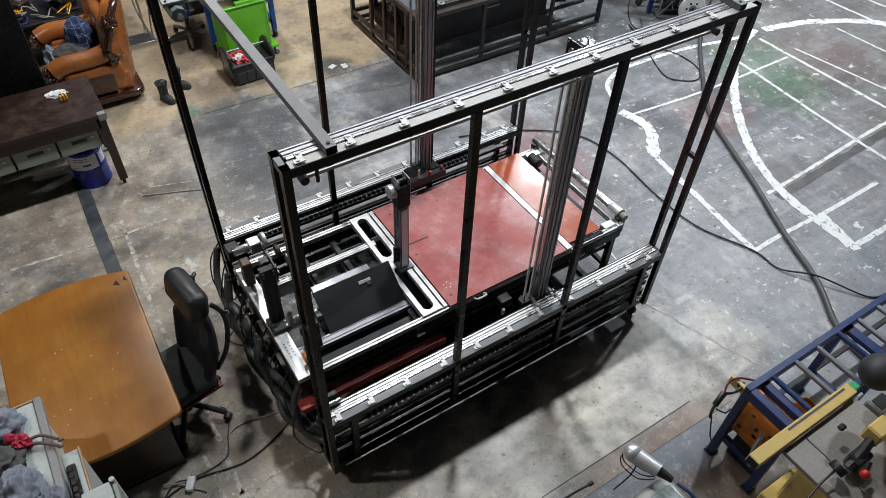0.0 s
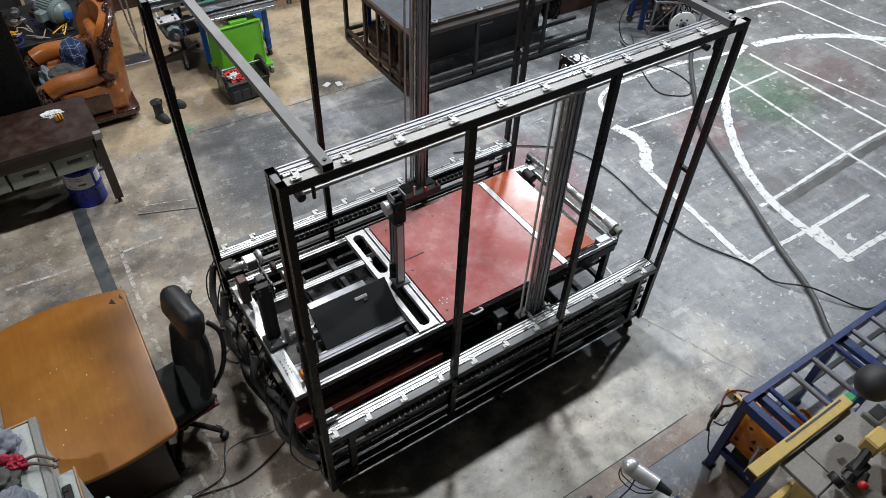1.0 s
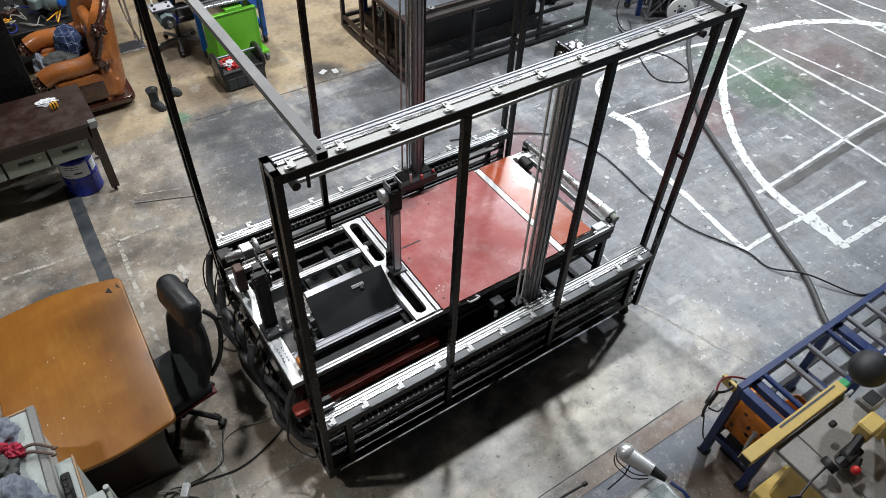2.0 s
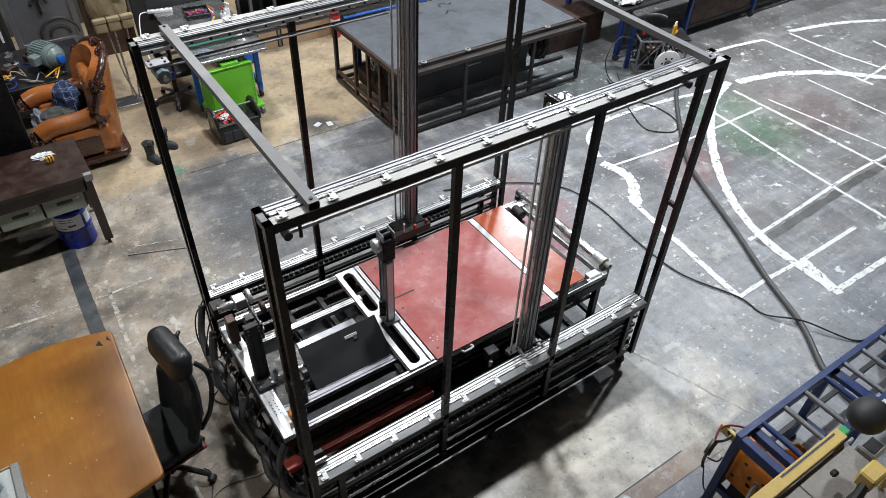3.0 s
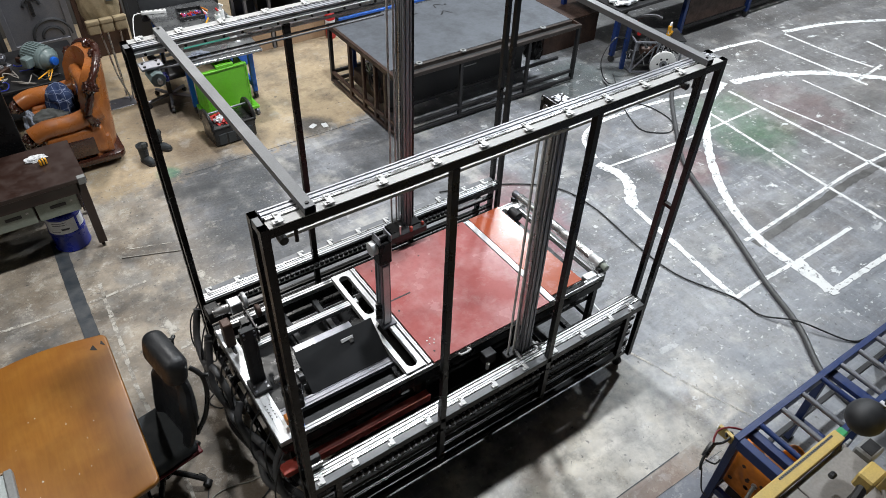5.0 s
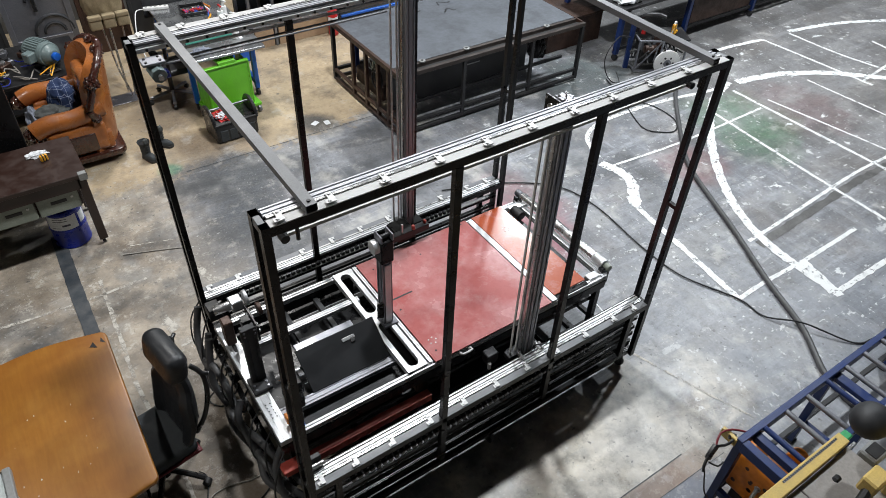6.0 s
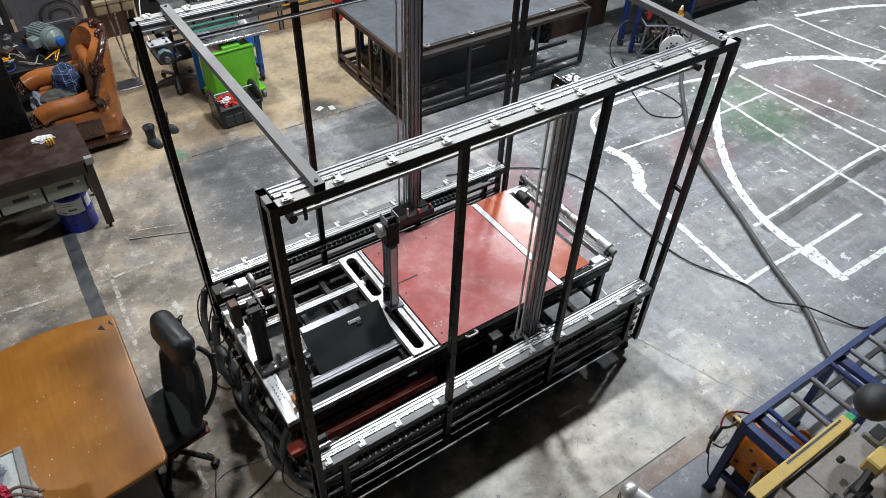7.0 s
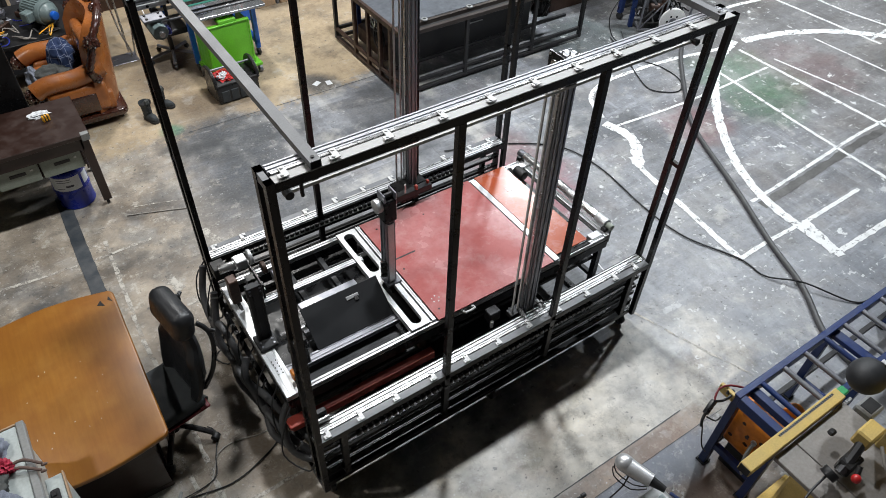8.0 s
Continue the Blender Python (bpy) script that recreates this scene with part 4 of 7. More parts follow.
# roller at the far end
mp("roller", cyl((2.965, 0.53, Z + 0.03), (2.965, 1.60, Z + 0.03), 0.042, n=28, bevel=0.004), STEEL, "bright steel roller", smooth=True)
mp("roller_grip", cyl((2.965, 0.50, Z + 0.03), (2.965, 0.62, Z + 0.03), 0.047, n=24, bevel=0.004), ALU, smooth=True)
mp("roller_end", cyl((2.965, 0.44, Z + 0.03), (2.965, 0.50, Z + 0.03), 0.030, n=20, bevel=0.006), GREY_GREEN, smooth=True)
mp("roller_end", cyl((2.965, 1.60, Z + 0.03), (2.965, 1.68, Z + 0.03), 0.034, n=20, bevel=0.006), ALU_DARK, smooth=True)
for yy in (0.46, 1.60):
    mp("roller_block", box((2.90, yy, Z - 0.16), (3.0, yy + 0.05, Z + 0.03), 0.006), BLACK)
mp("roller_support", box((2.76, 0.45, Z - 0.08), (2.96, 0.52, Z - 0.0), 0.004), ALU)
mp("roller_support", box((2.76, 1.50, Z - 0.04), (2.96, 1.56, Z + 0.015), 0.004), ALU)
mp("roller_support", box((2.74, 0.75, Z - 0.10), (2.80, 1.45, Z - 0.04), 0.004), BLACK)
mp("end_motor", cyl((2.80, 1.40, Z + 0.0), (2.80, 1.52, Z + 0.0), 0.045, n=20, bevel=0.004), DARK, smooth=True)
for x0 in (0.05, 1.1, 2.0, 2.85):
    for yy in (BY0 + 0.01, BY1 - 0.05):
        mp("bed_leg", box((x0, yy, 0.2), (x0 + 0.05, yy + 0.05, Z - 0.13), 0.002), BLACK)
red_bar = box((-0.03, 0.345, 0.555), (1.13, 0.41, 0.563), 0.002)
box((-0.03, 0.345, 0.495), (1.13, 0.353, 0.563), 0.002, red_bar)
mp("red_bar", red_bar, RED_STEEL, "red-primed steel angle bar")
mp("red_bar_end", box((-0.05, 0.33, 0.545), (0.10, 0.42, 0.575), 0.004), RED_STEEL)
mp("red_bar_motor", box((1.05, 0.43, 0.54), (1.15, 0.52, 0.64), 0.01), RUST)
mp("blue_brace", box((1.02, 0.16, 0.42), (1.06, 0.40, 0.46), 0.002), ALU_DARK)
mp("under_bar", box((0.2, 0.30, 0.40), (0.95, 0.34, 0.44), 0.002), ALU_DARK)

# propped black lid with a latch
lid_m = Matrix.Translation((0.0, 0.70, Z - 0.06)) @ pose(0, 0, 0, 36, 0, 0)
lid = mp("lid", box((0.36, 0.0, 0.0), (0.985, 0.32, 0.012), 0.003, None, lid_m), LID_BLACK, "black sheet-metal lid, propped open")
part("latch", box((0.70, 0.235, 0.012), (0.80, 0.262, 0.020), 0.003, None, lid_m), ALU, lid, "bright latch")
part("latch_tongue", box((0.76, 0.21, 0.013), (0.79, 0.245, 0.026), 0.004, None, lid_m), STEEL, lid)
mp("lid_stay", box((0.40, 0.94, Z - 0.06), (0.96, 0.97, Z + 0.08), 0.003), DARK)
mp("inner_tray", box((0.10, 0.47, Z - 0.30), (2.85, 1.57, Z - 0.26), 0.004), BLACK)
# added black sheet standing in for the dark void below the guide rail
mp("void_shade_panel", box((0.10, 0.47, Z - 0.15), (0.975, 0.705, Z - 0.14), 0.002), MATT_BLACK)
mp("inner_tray_sheet", box((0.42, 1.02, Z - 0.06), (0.90, 1.16, Z - 0.045), 0.002), ALU_DARK)
for k in range(5):
    mp("fitting", cyl((0.40 + 0.035 * k, 1.0 + 0.012 * (k % 2), Z + 0.02), (0.40 + 0.035 * k, 1.0 + 0.012 * (k % 2), Z + 0.07), 0.014, n=10), STEEL, smooth=True)

# small upright on the slotted beam
mp("upright", extrude(section(0.080, 0.080, 2, 2, 0.012, 0.010), (1.11, 0.965, Z - 0.02), "z", 0.67), ALU_DARK, "grey slotted upright")
mp("upright_face", box((1.085, 0.916, Z + 0.03), (1.135, 0.924, Z + 0.62), 0.001), ALU)
mp("upright_foot", box((1.06, 0.89, Z + 0.0), (1.18, 1.02, Z + 0.025), 0.004), ALU_DARK)
head = mp("upright_head", box((1.06, 0.91, Z + 0.65), (1.16, 1.01, Z + 0.84), 0.006), BLACK, "black drive head")
part("head_cap", box((1.06, 0.91, Z + 0.84), (1.072, 1.01, Z + 0.90), 0.003), ALU_DARK, head)
part("head_cap", box((1.148, 0.91, Z + 0.84), (1.16, 1.01, Z + 0.90), 0.003), ALU_DARK, head)
part("head_pinion", cyl((1.072, 0.96, Z + 0.865), (1.148, 0.96, Z + 0.865), 0.018, n=14), DARK, head, smooth=True)
part("head_disc", cyl((1.015, 0.97, Z + 0.79), (1.06, 0.97, Z + 0.79), 0.052, n=24, bevel=0.004), ALU, head, "pale round motor cover", smooth=True)
for zz in (0.12, 0.17, 0.23):
    mp("clamp", cyl((1.03, 0.95, Z + zz), (1.075, 0.93, Z + zz), 0.022 + 0.006 * (zz == 0.17), n=16, bevel=0.003), BLACK_PLASTIC, smooth=True)


# gantry columns
def column(y0, y1, zb, zt, sgn):
    xc, w, d = 1.86, 0.075, abs(y1 - y0)
    yc = (y0 + y1) / 2
    mp("column", extrude(section(w, d, 2, 3, 0.012, 0.010), (xc, yc, zb), "z", zt - zb), COLUMN_ALU, "tall grey slotted aluminium column")
    mp("column_rail", box((xc - w / 2 - 0.010, yc - 0.012, zb + 0.05), (xc - w / 2, yc + 0.012, zt - 0.06), 0.002), STEEL)
    base = mp("column_carriage", box((xc - 0.13, min(y0, y1) - 0.01, zb - 0.012), (xc + 0.13, max(y0, y1) + 0.01, zb), 0.003), BLACK)
    for dx in (-0.10, 0.06):
        part("bearing_block", box((xc + dx, yc - sgn * 0.05 - 0.02, zb), (xc + dx + 0.05, yc - sgn * 0.05 + 0.02, zb + 0.03), 0.003), DARK, base)
    for dx in (-0.085, -0.135):
        mp("cord", box((xc + dx - 0.006, yc - 0.006, zb + 0.03), (xc + dx + 0.006, yc + 0.006, zt - 0.02), 0), WHITE_PLASTIC, "pale lifting cord")
    mp("cord_bracket", box((xc - 0.17, yc - 0.04, zb - 0.01), (xc - 0.06, yc + 0.03, zb + 0.03), 0.004), DARK)
    mp("cord_guide", box((xc - 0.16, yc - 0.03, zt - 0.05), (xc - 0.06, yc + 0.03, zt + 0.005), 0.004), DARK)
    return base


column(0.16, 0.26, 0.76, 2.83, 1)
mp("column_motor", box((1.775, 0.17, 2.77), (1.79, 0.29, 2.89), 0.003), BLACK, "black bearing plate with bright bolts")
mp("bearing", cyl((1.765, 0.23, 2.83), (1.775, 0.23, 2.83), 0.028, n=20, bevel=0.003), STEEL, smooth=True)
top = mp("column_end", extrude(section(0.085, 0.09, 2, 2, 0.012, 0.022), (1.865, 0.22, 2.83), "z", 0.045), COLUMN_ALU, "open profile end")
for by in (0.185, 0.275):
    for bz in (2.785, 2.875):
        mp("motor_bolt", cyl((1.768, by, bz), (1.775, by, bz), 0.007, n=8), STEEL)
column(1.81, 1.92, 0.83, 3.06, -1)
mp("carriage_block", box((1.62, 1.62, 0.85), (1.80, 1.82, 0.93), 0.006), BLACK)
mp("carriage_arm", box((1.56, 1.60, 0.90), (1.92, 1.66, 0.96), 0.004), DARK)
mp("carriage_tag", box((1.755, 1.60, 0.955), (1.78, 1.63, 1.00), 0.004), RED_STEEL, "small red block")
mp("carriage_tag", box((1.885, 1.62, 0.95), (1.905, 1.65, 0.99), 0.004), RED_STEEL, "small red block")
mp("carriage_post", cyl((1.66, 1.62, 0.95), (1.66, 1.62, 1.05), 0.010, n=10), STEEL, smooth=True)
# front carriage details
for dx, dz in ((-0.05, 0.0), (0.10, 0.02), (0.14, -0.01)):
    mp("carriage_fitting", cyl((1.81 + dx, 0.10, 0.81 + dz), (1.81 + dx, 0.16, 0.83 + dz), 0.014, n=12), STEEL, smooth=True)
mp("carriage_cable", pipe(((1.90, 0.14, 0.80), (1.96, 0.10, 0.86), (1.93, 0.06, 0.92), (1.87, 0.10, 0.90), (1.88, 0.14, 0.82)), 0.005), RUBBER, smooth=True)
mp("carriage_fitting", box((1.60, 0.30, 0.62), (1.70, 0.38, 0.72), 0.006), DARK)
mp("carriage_fitting", cyl((1.61, 0.29, 0.60), (1.61, 0.29, 0.66), 0.014, n=10), WHITE, smooth=True)

# drives at the left end of the bed
mp("drive_motor", cyl((0.02, 1.62, 0.94), (0.17, 1.60, 0.95), 0.036, n=24, bevel=0.004), STEEL, "bright cylindrical drive motor", smooth=True)
mp("drive_box", box((0.14, 1.555, 0.91), (0.23, 1.645, 1.0), 0.006), ALU)
mp("drive_disc", cyl((0.25, 1.60, 0.97), (0.275, 1.60, 0.97), 0.062, n=28, bevel=0.004), ALU, smooth=True)
mp("drive_disc", cyl((0.30, 1.48, 0.93), (0.33, 1.48, 0.93), 0.05, n=24, bevel=0.004), RUST, smooth=True)
mp("drive_disc", cyl((0.34, 1.38, 0.91), (0.365, 1.38, 0.91), 0.046, n=24, bevel=0.004), ALU_DARK, smooth=True)
mp("drive_plate", box((0.225, 1.30, 0.80), (0.24, 1.56, 0.95), 0.003), BLACK)
for k in range(6):
    mp("drive_bolt", cyl((0.24, 1.33 + 0.04 * k, 0.87 + 0.03 * (k % 2)), (0.255, 1.33 + 0.04 * k, 0.87 + 0.03 * (k % 2)), 0.012, n=8), WHITE)
mp("relay_box", box((0.005, 1.33, 0.83), (0.075, 1.42, 1.06), 0.008), RUST, "dark red switch box")
mp("left_bracket", box((-0.01, 1.66, 0.80), (0.09, 1.78, 0.90), 0.006), BLACK)
mp("left_upright", extrude(section(0.095, 0.055, 2, 1, 0.012, 0.007), (0.075, 0.955, Z), "z", 0.56), MATT_BLACK, "black slotted upright")
cap = mp("left_upright_cap", box((0.022, 0.92, Z + 0.50), (0.128, 0.926, Z + 0.575), 0.003), DARK)
for bx in (0.04, 0.11):
    for bz in (0.52, 0.555):
        part("cap_bolt", cyl((bx, 0.914, Z + bz), (bx, 0.92, Z + bz), 0.008, n=8), ALU_DARK, cap)
mp("left_upright", extrude(section(0.06, 0.06, 1, 1, 0.010, 0.006), (0.15, 1.28, Z), "z", 0.30), BLACK)
foot_plate = mp("left_upright_foot", box((0.0, 0.84, Z + 0.0), (0.135, 0.99, Z + 0.035), 0.005), MATT_BLACK)
for bx in (0.025, 0.11):
    for by in (0.86, 0.90):
        part("foot_bolt", cyl((bx, by, Z + 0.035), (bx, by, Z + 0.042), 0.009, n=8), ALU_DARK, foot_plate)
mp("conduit", pipe(((0.04, 1.36, 0.83), (0.05, 1.26, 0.78), (0.09, 1.20, 0.80), (0.08, 1.16, 0.90)), 0.014, ribs=0.12, step=0.012), RUBBER, smooth=True)
mp("front_drive", box((0.17, 0.56, 0.84), (0.25, 0.66, 1.10), 0.008), BLACK)
mp("front_drive", box((0.20, 0.68, 0.82), (0.30, 0.78, 0.95), 0.01), DARK)
mp("front_gear", cyl((0.265, 0.66, 1.02), (0.30, 0.66, 1.02), 0.05, n=14), DARK)
mp("front_cylinder", cyl((0.16, 0.86, 0.86), (0.34, 0.84, 0.86), 0.035, n=20, bevel=0.004), STEEL, smooth=True)
for k in range(4):
    mp("front_knob", cyl((0.18, 0.50 + 0.08 * k, 0.82), (0.18, 0.50 + 0.08 * k, 0.88 + 0.02 * (k % 2)), 0.022, n=14, bevel=0.003), DARK, smooth=True)
mp("orange_sensor", box((0.085, 0.49, 0.83), (0.135, 0.55, 0.90), 0.008), ORANGE, "orange sensor head")
mp("blue_knob", cyl((0.155, 0.415, 0.86), (0.155, 0.45, 0.88), 0.022, n=16, bevel=0.003), BLUE_LIGHT, "blue knob", smooth=True)
for k in range(5):
    for j in range(2):
        mp("rail_bolt", cyl((0.03 + 0.03 * j, 0.62 + 0.03 * k, Z), (0.03 + 0.03 * j, 0.62 + 0.03 * k, Z + 0.004), 0.005, n=6), DARK)
# writing on the upright, too small to read
for k in range(3):
    mp("marking_bar", box((0.182, 1.255 , 0.90 + 0.03 * k), (0.184, 1.295, 0.915 + 0.03 * k), 0), WHITE)
mp("corner_drive", box((0.06, 0.16, 0.80), (0.16, 0.20, 0.86), 0.006), DARK)
mp("corner_drive", cyl((0.05, 0.13, 0.83), (0.16, 0.13, 0.83), 0.016, n=14), STEEL, smooth=True)
# motor under the far top corner
bracket = mp("corner_bracket", box((0.03, 1.76, TOP - 0.075), (0.16, 1.86, TOP - 0.06), 0.003), ALU_DARK, "grey bracket plate")
for bx, by in ((0.055, 1.785), (0.135, 1.785), (0.055, 1.835), (0.135, 1.835)):
    part("bracket_bolt", cyl((bx, by, TOP - 0.06), (bx, by, TOP - 0.054), 0.008, n=8), DARK, bracket)
corner_motor = mp("corner_motor", cyl((0.10, 1.72, TOP - 0.125), (0.10, 1.84, TOP - 0.125), 0.046, n=8, bevel=0.006), MOTOR_GREY, "grey octagonal stepper motor")
part("motor_shaft", cyl((0.10, 1.69, TOP - 0.125), (0.10, 1.72, TOP - 0.125), 0.016, n=14), STEEL, corner_motor, smooth=True)
part("motor_plug", box((0.13, 1.74, TOP - 0.16), (0.165, 1.80, TOP - 0.12), 0.006), DRUM_BLUE, corner_motor, "small blue plug")
for yy in (DEEP - 0.06, DEEP - 0.02):
    mp("drive_shaft", cyl((0.1, yy - 0.13, TOP - 0.13), (1.7, yy - 0.13, TOP - 0.13), 0.007, n=8), BLACK_TOP, smooth=True)

# hose bundle down the left end
HOSES = [((0.02, 1.95, 0.72), (-0.06, 1.85, 0.50), (-0.08, 1.65, 0.40), (-0.06, 1.45, 0.55), (-0.04, 1.25, 0.45), (-0.06, 1.0, 0.35), (-0.05, 0.75, 0.45), (0.0, 0.55, 0.35), (0.05, 0.35, 0.30)),
         ((-0.02, 1.60, 0.70), (-0.10, 1.45, 0.42), (-0.07, 1.25, 0.30), (-0.09, 1.05, 0.42), (-0.06, 0.85, 0.28), (-0.10, 0.62, 0.38), (-0.06, 0.42, 0.30), (0.05, 0.25, 0.22)),
         ((-0.03, 0.98, 0.66), (-0.10, 0.90, 0.55), (-0.08, 0.75, 0.30), (-0.12, 0.58, 0.20), (-0.04, 0.40, 0.15), (0.03, 0.22, 0.25)),
         ((0.02, 0.50, 0.66), (-0.08, 0.46, 0.50), (-0.10, 0.36, 0.30), (0.0, 0.24, 0.24), (0.14, 0.20, 0.40), (0.30, 0.26, 0.46)),
         ((0.10, 0.30, 0.60), (0.20, 0.24, 0.62), (0.32, 0.22, 0.56), (0.36, 0.24, 0.42)), ((0.08, 0.26, 0.52), (0.18, 0.20, 0.56), (0.30, 0.19, 0.50), (0.33, 0.22, 0.36)),
         ((0.01, 1.75, 0.60), (-0.10, 1.62, 0.25), (-0.06, 1.4, 0.22), (-0.09, 1.15, 0.20), (-0.05, 0.9, 0.16))]
for k, pts in enumerate(HOSES):
    mp("hose", pipe([(q[0] + (0.03 - 0.08 * min(1, max(0, (q[1] - 0.4) / 0.6)) if k not in (4, 5) else 0), q[1], q[2]) for q in pts], 0.029 if k < 4 or k == 6 else 0.023, ribs=0.10, step=0.016, n=10), HOSE, "thick ribbed black hose", smooth=True)
for k in range(9):
    rnd = random.Random(k)
    y0 = 2.0 - 0.2 * k
    mp("wire", pipe([(0.0, y0, 0.72), (-0.07 - 0.04 * rnd.random(), y0 - 0.05, 0.62), (-0.10 - 0.05 * rnd.random(), y0 - 0.12, 0.40), (-0.05, y0 - 0.26, 0.30), (-0.02, y0 - 0.35, 0.5)], 0.006), RUBBER, smooth=True)


# ---- office corner ----
def rounded_outline(x0, y0, x1, y1, r, bow=0.0, n=6):
    pts = []
    for cx, cy, a0 in ((x1 - r, y1 - r, 0), (x0 + r, y1 - r, 90), (x0 + r, y0 + r, 180), (x1 - r, y0 + r, 270)):
        for k in range(n + 1):
            a = radians(a0 + 90 * k / n)
            pts.append((cx + r * math.cos(a), cy + r * math.sin(a)))
    out = []
    for i, p in enumerate(pts):
        out.append(p)
        q = pts[(i + 1) % len(pts)]
        if abs(p[1] - q[1]) < 1e-6 and abs(p[0] - q[0]) > 0.2:
            for k in range(1, 10):
                t = k / 10
                out.append((p[0] + (q[0] - p[0]) * t, p[1] + math.copysign(bow * math.sin(math.pi * t), p[1] - (y0 + y1) / 2)))
    return out


def wooden_desk():
    t = thing("office_desk", "honey-brown veneered wooden desk with bowed ends", "desk", (-1.19, 1.35, 0), -1.5)
    part("desktop", outline_prism(rounded_outline(-0.475, -0.725, 0.475, 0.725, 0.06, 0.055), 0.712, 0.752, 0.012, seg=3), VENEER, t, smooth=True)
    part("pedestal", box((-0.36, -0.60, 0.0), (0.34, 0.60, 0.712), 0.004), DESK_DARK, t, "dark brown pedestal")
    part("plinth", box((-0.38, -0.62, 0.0), (0.36, 0.62, 0.05), 0.004), DESK_DARK, t)
    part("end_panel", box((-0.37, -0.617, 0.05), (0.35, -0.602, 0.70), 0.003), DESK_DARK, t)
    for k, (px, py) in enumerate(((0.42, 0.62), (0.36, 0.60))):
        part("chip", outline_prism([(px - 0.02 * k, py), (px + 0.03, py - 0.03), (px + 0.012, py + 0.04)], 0.7522, 0.7532), DARK, t, "dark worn chip")

    rnd = random.Random(5)
    for k in range(14):
        px, py = rnd.uniform(-0.25, 0.25), rnd.uniform(-0.5, 0.2)
        part("paint_speck", outline_prism([(px, py), (px + 0.004 + 0.006 * rnd.random(), py + 0.002), (px + 0.003, py + 0.004 + 0.012 * rnd.random())], 0.7522, 0.7527), PAPER, t, "pale paint speck")


wooden_desk()


def office_chair(x, y, rz):
    """High-backed swivel chair; faces its own -x."""
    t = thing("office_chair", "black leather high-backed swivel chair with dark cloth seat", "chair", (x, y, 0), rz)
    part("seat", pad((-0.27, -0.25, 0.42), (0.23, 0.25, 0.52), 0.045), SEAT_CLOTH, t, "dark grey cloth seat", smooth=True)
    part("seat_shell", pad((-0.26, -0.255, 0.405), (0.24, 0.255, 0.43), 0.011), CHAIR_RED, t, "dark red seat edge", smooth=True)
    lean = Matrix.Translation((0.21, 0, 0.47)) @ pose(0, 0, 0, 0, 10, 0)

    def cushion(profile, z0, z1, n_u=18, n_v=22):
        """A padded panel across y; profile(u, v) gives its half width, its middle line and its thickness."""
        bm = bmesh.new()
        rows = []
        for side in (-1, 1):
            for j in range(n_v + 1):
                row = []
                for i in range(n_u + 1):
                    u, v = 2 * i / n_u - 1, j / n_v
                    half, mid, thick = profile(u, v)
                    row.append(bm.verts.new(lean @ Vector((mid + side * thick, u * half, z0 + (z1 - z0) * v))))
                rows.append(row)
        m = n_v + 1
        for base in (0, m):
            for j in range(n_v):
                for i in range(n_u):
                    q, w = rows[base + j], rows[base + j + 1]
                    bm.faces.new((q[i], q[i + 1], w[i + 1], w[i]))
        for j in range(n_v):
            for i in (0, n_u):
                bm.faces.new((rows[j][i], rows[j + 1][i], rows[m + j + 1][i], rows[m + j][i]))
        for i in range(n_u):
            for j in (0, n_v):
                bm.faces.new((rows[j][i], rows[j][i + 1], rows[m + j][i + 1], rows[m + j][i]))
        bmesh.ops.recalc_face_normals(bm, faces=bm.faces[:])
        return bm

    def ease(x, lo, hi):
        k = min(1, max(0, (x - lo) / (hi - lo)))
        return k * k * (3 - 2 * k)

    def back_shape(u, v):
        half = 0.225 + 0.04 * math.sin(math.pi * min(1, v / 0.6)) - 0.10 * ease(v, 0.55, 0.85)
        wing = ease(abs(u), 0.55, 0.85) * (1 - ease(v, 0.5, 0.72))
        edge = (1 - abs(u) ** 5) * (1 - (2 * abs(v - 0.5)) ** 8)
        mid = 0.02 * math.sin(v * 5.0) - 0.045 * wing - 0.03 * ease(v, 0.6, 1.0)
        return half, mid, 0.016 + 0.036 * edge + 0.018 * wing * edge

    part("backrest", cushion(back_shape, 0.0, 0.78), BLACK_LEATHER, t, smooth=True)
    part("headrest", pad((-0.135, -0.205, 0.60), (0.02, 0.205, 0.835), 0.07, None, 5, lean), BLACK_LEATHER, t, smooth=True)
    for s in (-1, 1):
        part("back_loop", pipe([lean @ Vector(q) for q in ((0.03, s * 0.20, 0.10), (0.075, s * 0.245, 0.30), (0.10, s * 0.235, 0.50), (0.085, s * 0.20, 0.64), (0.03, s * 0.15, 0.70))], 0.017, None, 10), BLACK_PLASTIC, t, "black plastic side loop", smooth=True)
        part("loop_knob", cyl(lean @ Vector((0.085, s * 0.20, 0.64)), lean @ Vector((0.12, s * 0.23, 0.645)), 0.014, n=14, bevel=0.003), BLACK_PLASTIC, t, smooth=True)
        part("seat_piping", pipe(((-0.25, s * 0.252, 0.445), (0.0, s * 0.262, 0.435), (0.20, s * 0.25, 0.445)), 0.008), CHAIR_RED, t, "dark red seat piping", smooth=True)
    part("back_bar", pipe(((0.05, 0, 0.40), (0.22, 0, 0.40), (0.32, 0, 0.50), (0.33, 0, 0.72)), 0.024), BLACK_PLASTIC, t, smooth=True)
    part("back_bracket", box((0.25, -0.09, 0.52), (0.34, 0.09, 0.86), 0.02, None, None, 2), BLACK_PLASTIC, t)
    part("lever", pipe(((0.05, 0.1, 0.38), (0.1, 0.26, 0.37), (0.13, 0.30, 0.39)), 0.007), DARK, t, smooth=True)
    part("gas_lift", cyl((0, 0, 0.10), (0, 0, 0.40), 0.026), STEEL, t, smooth=True)
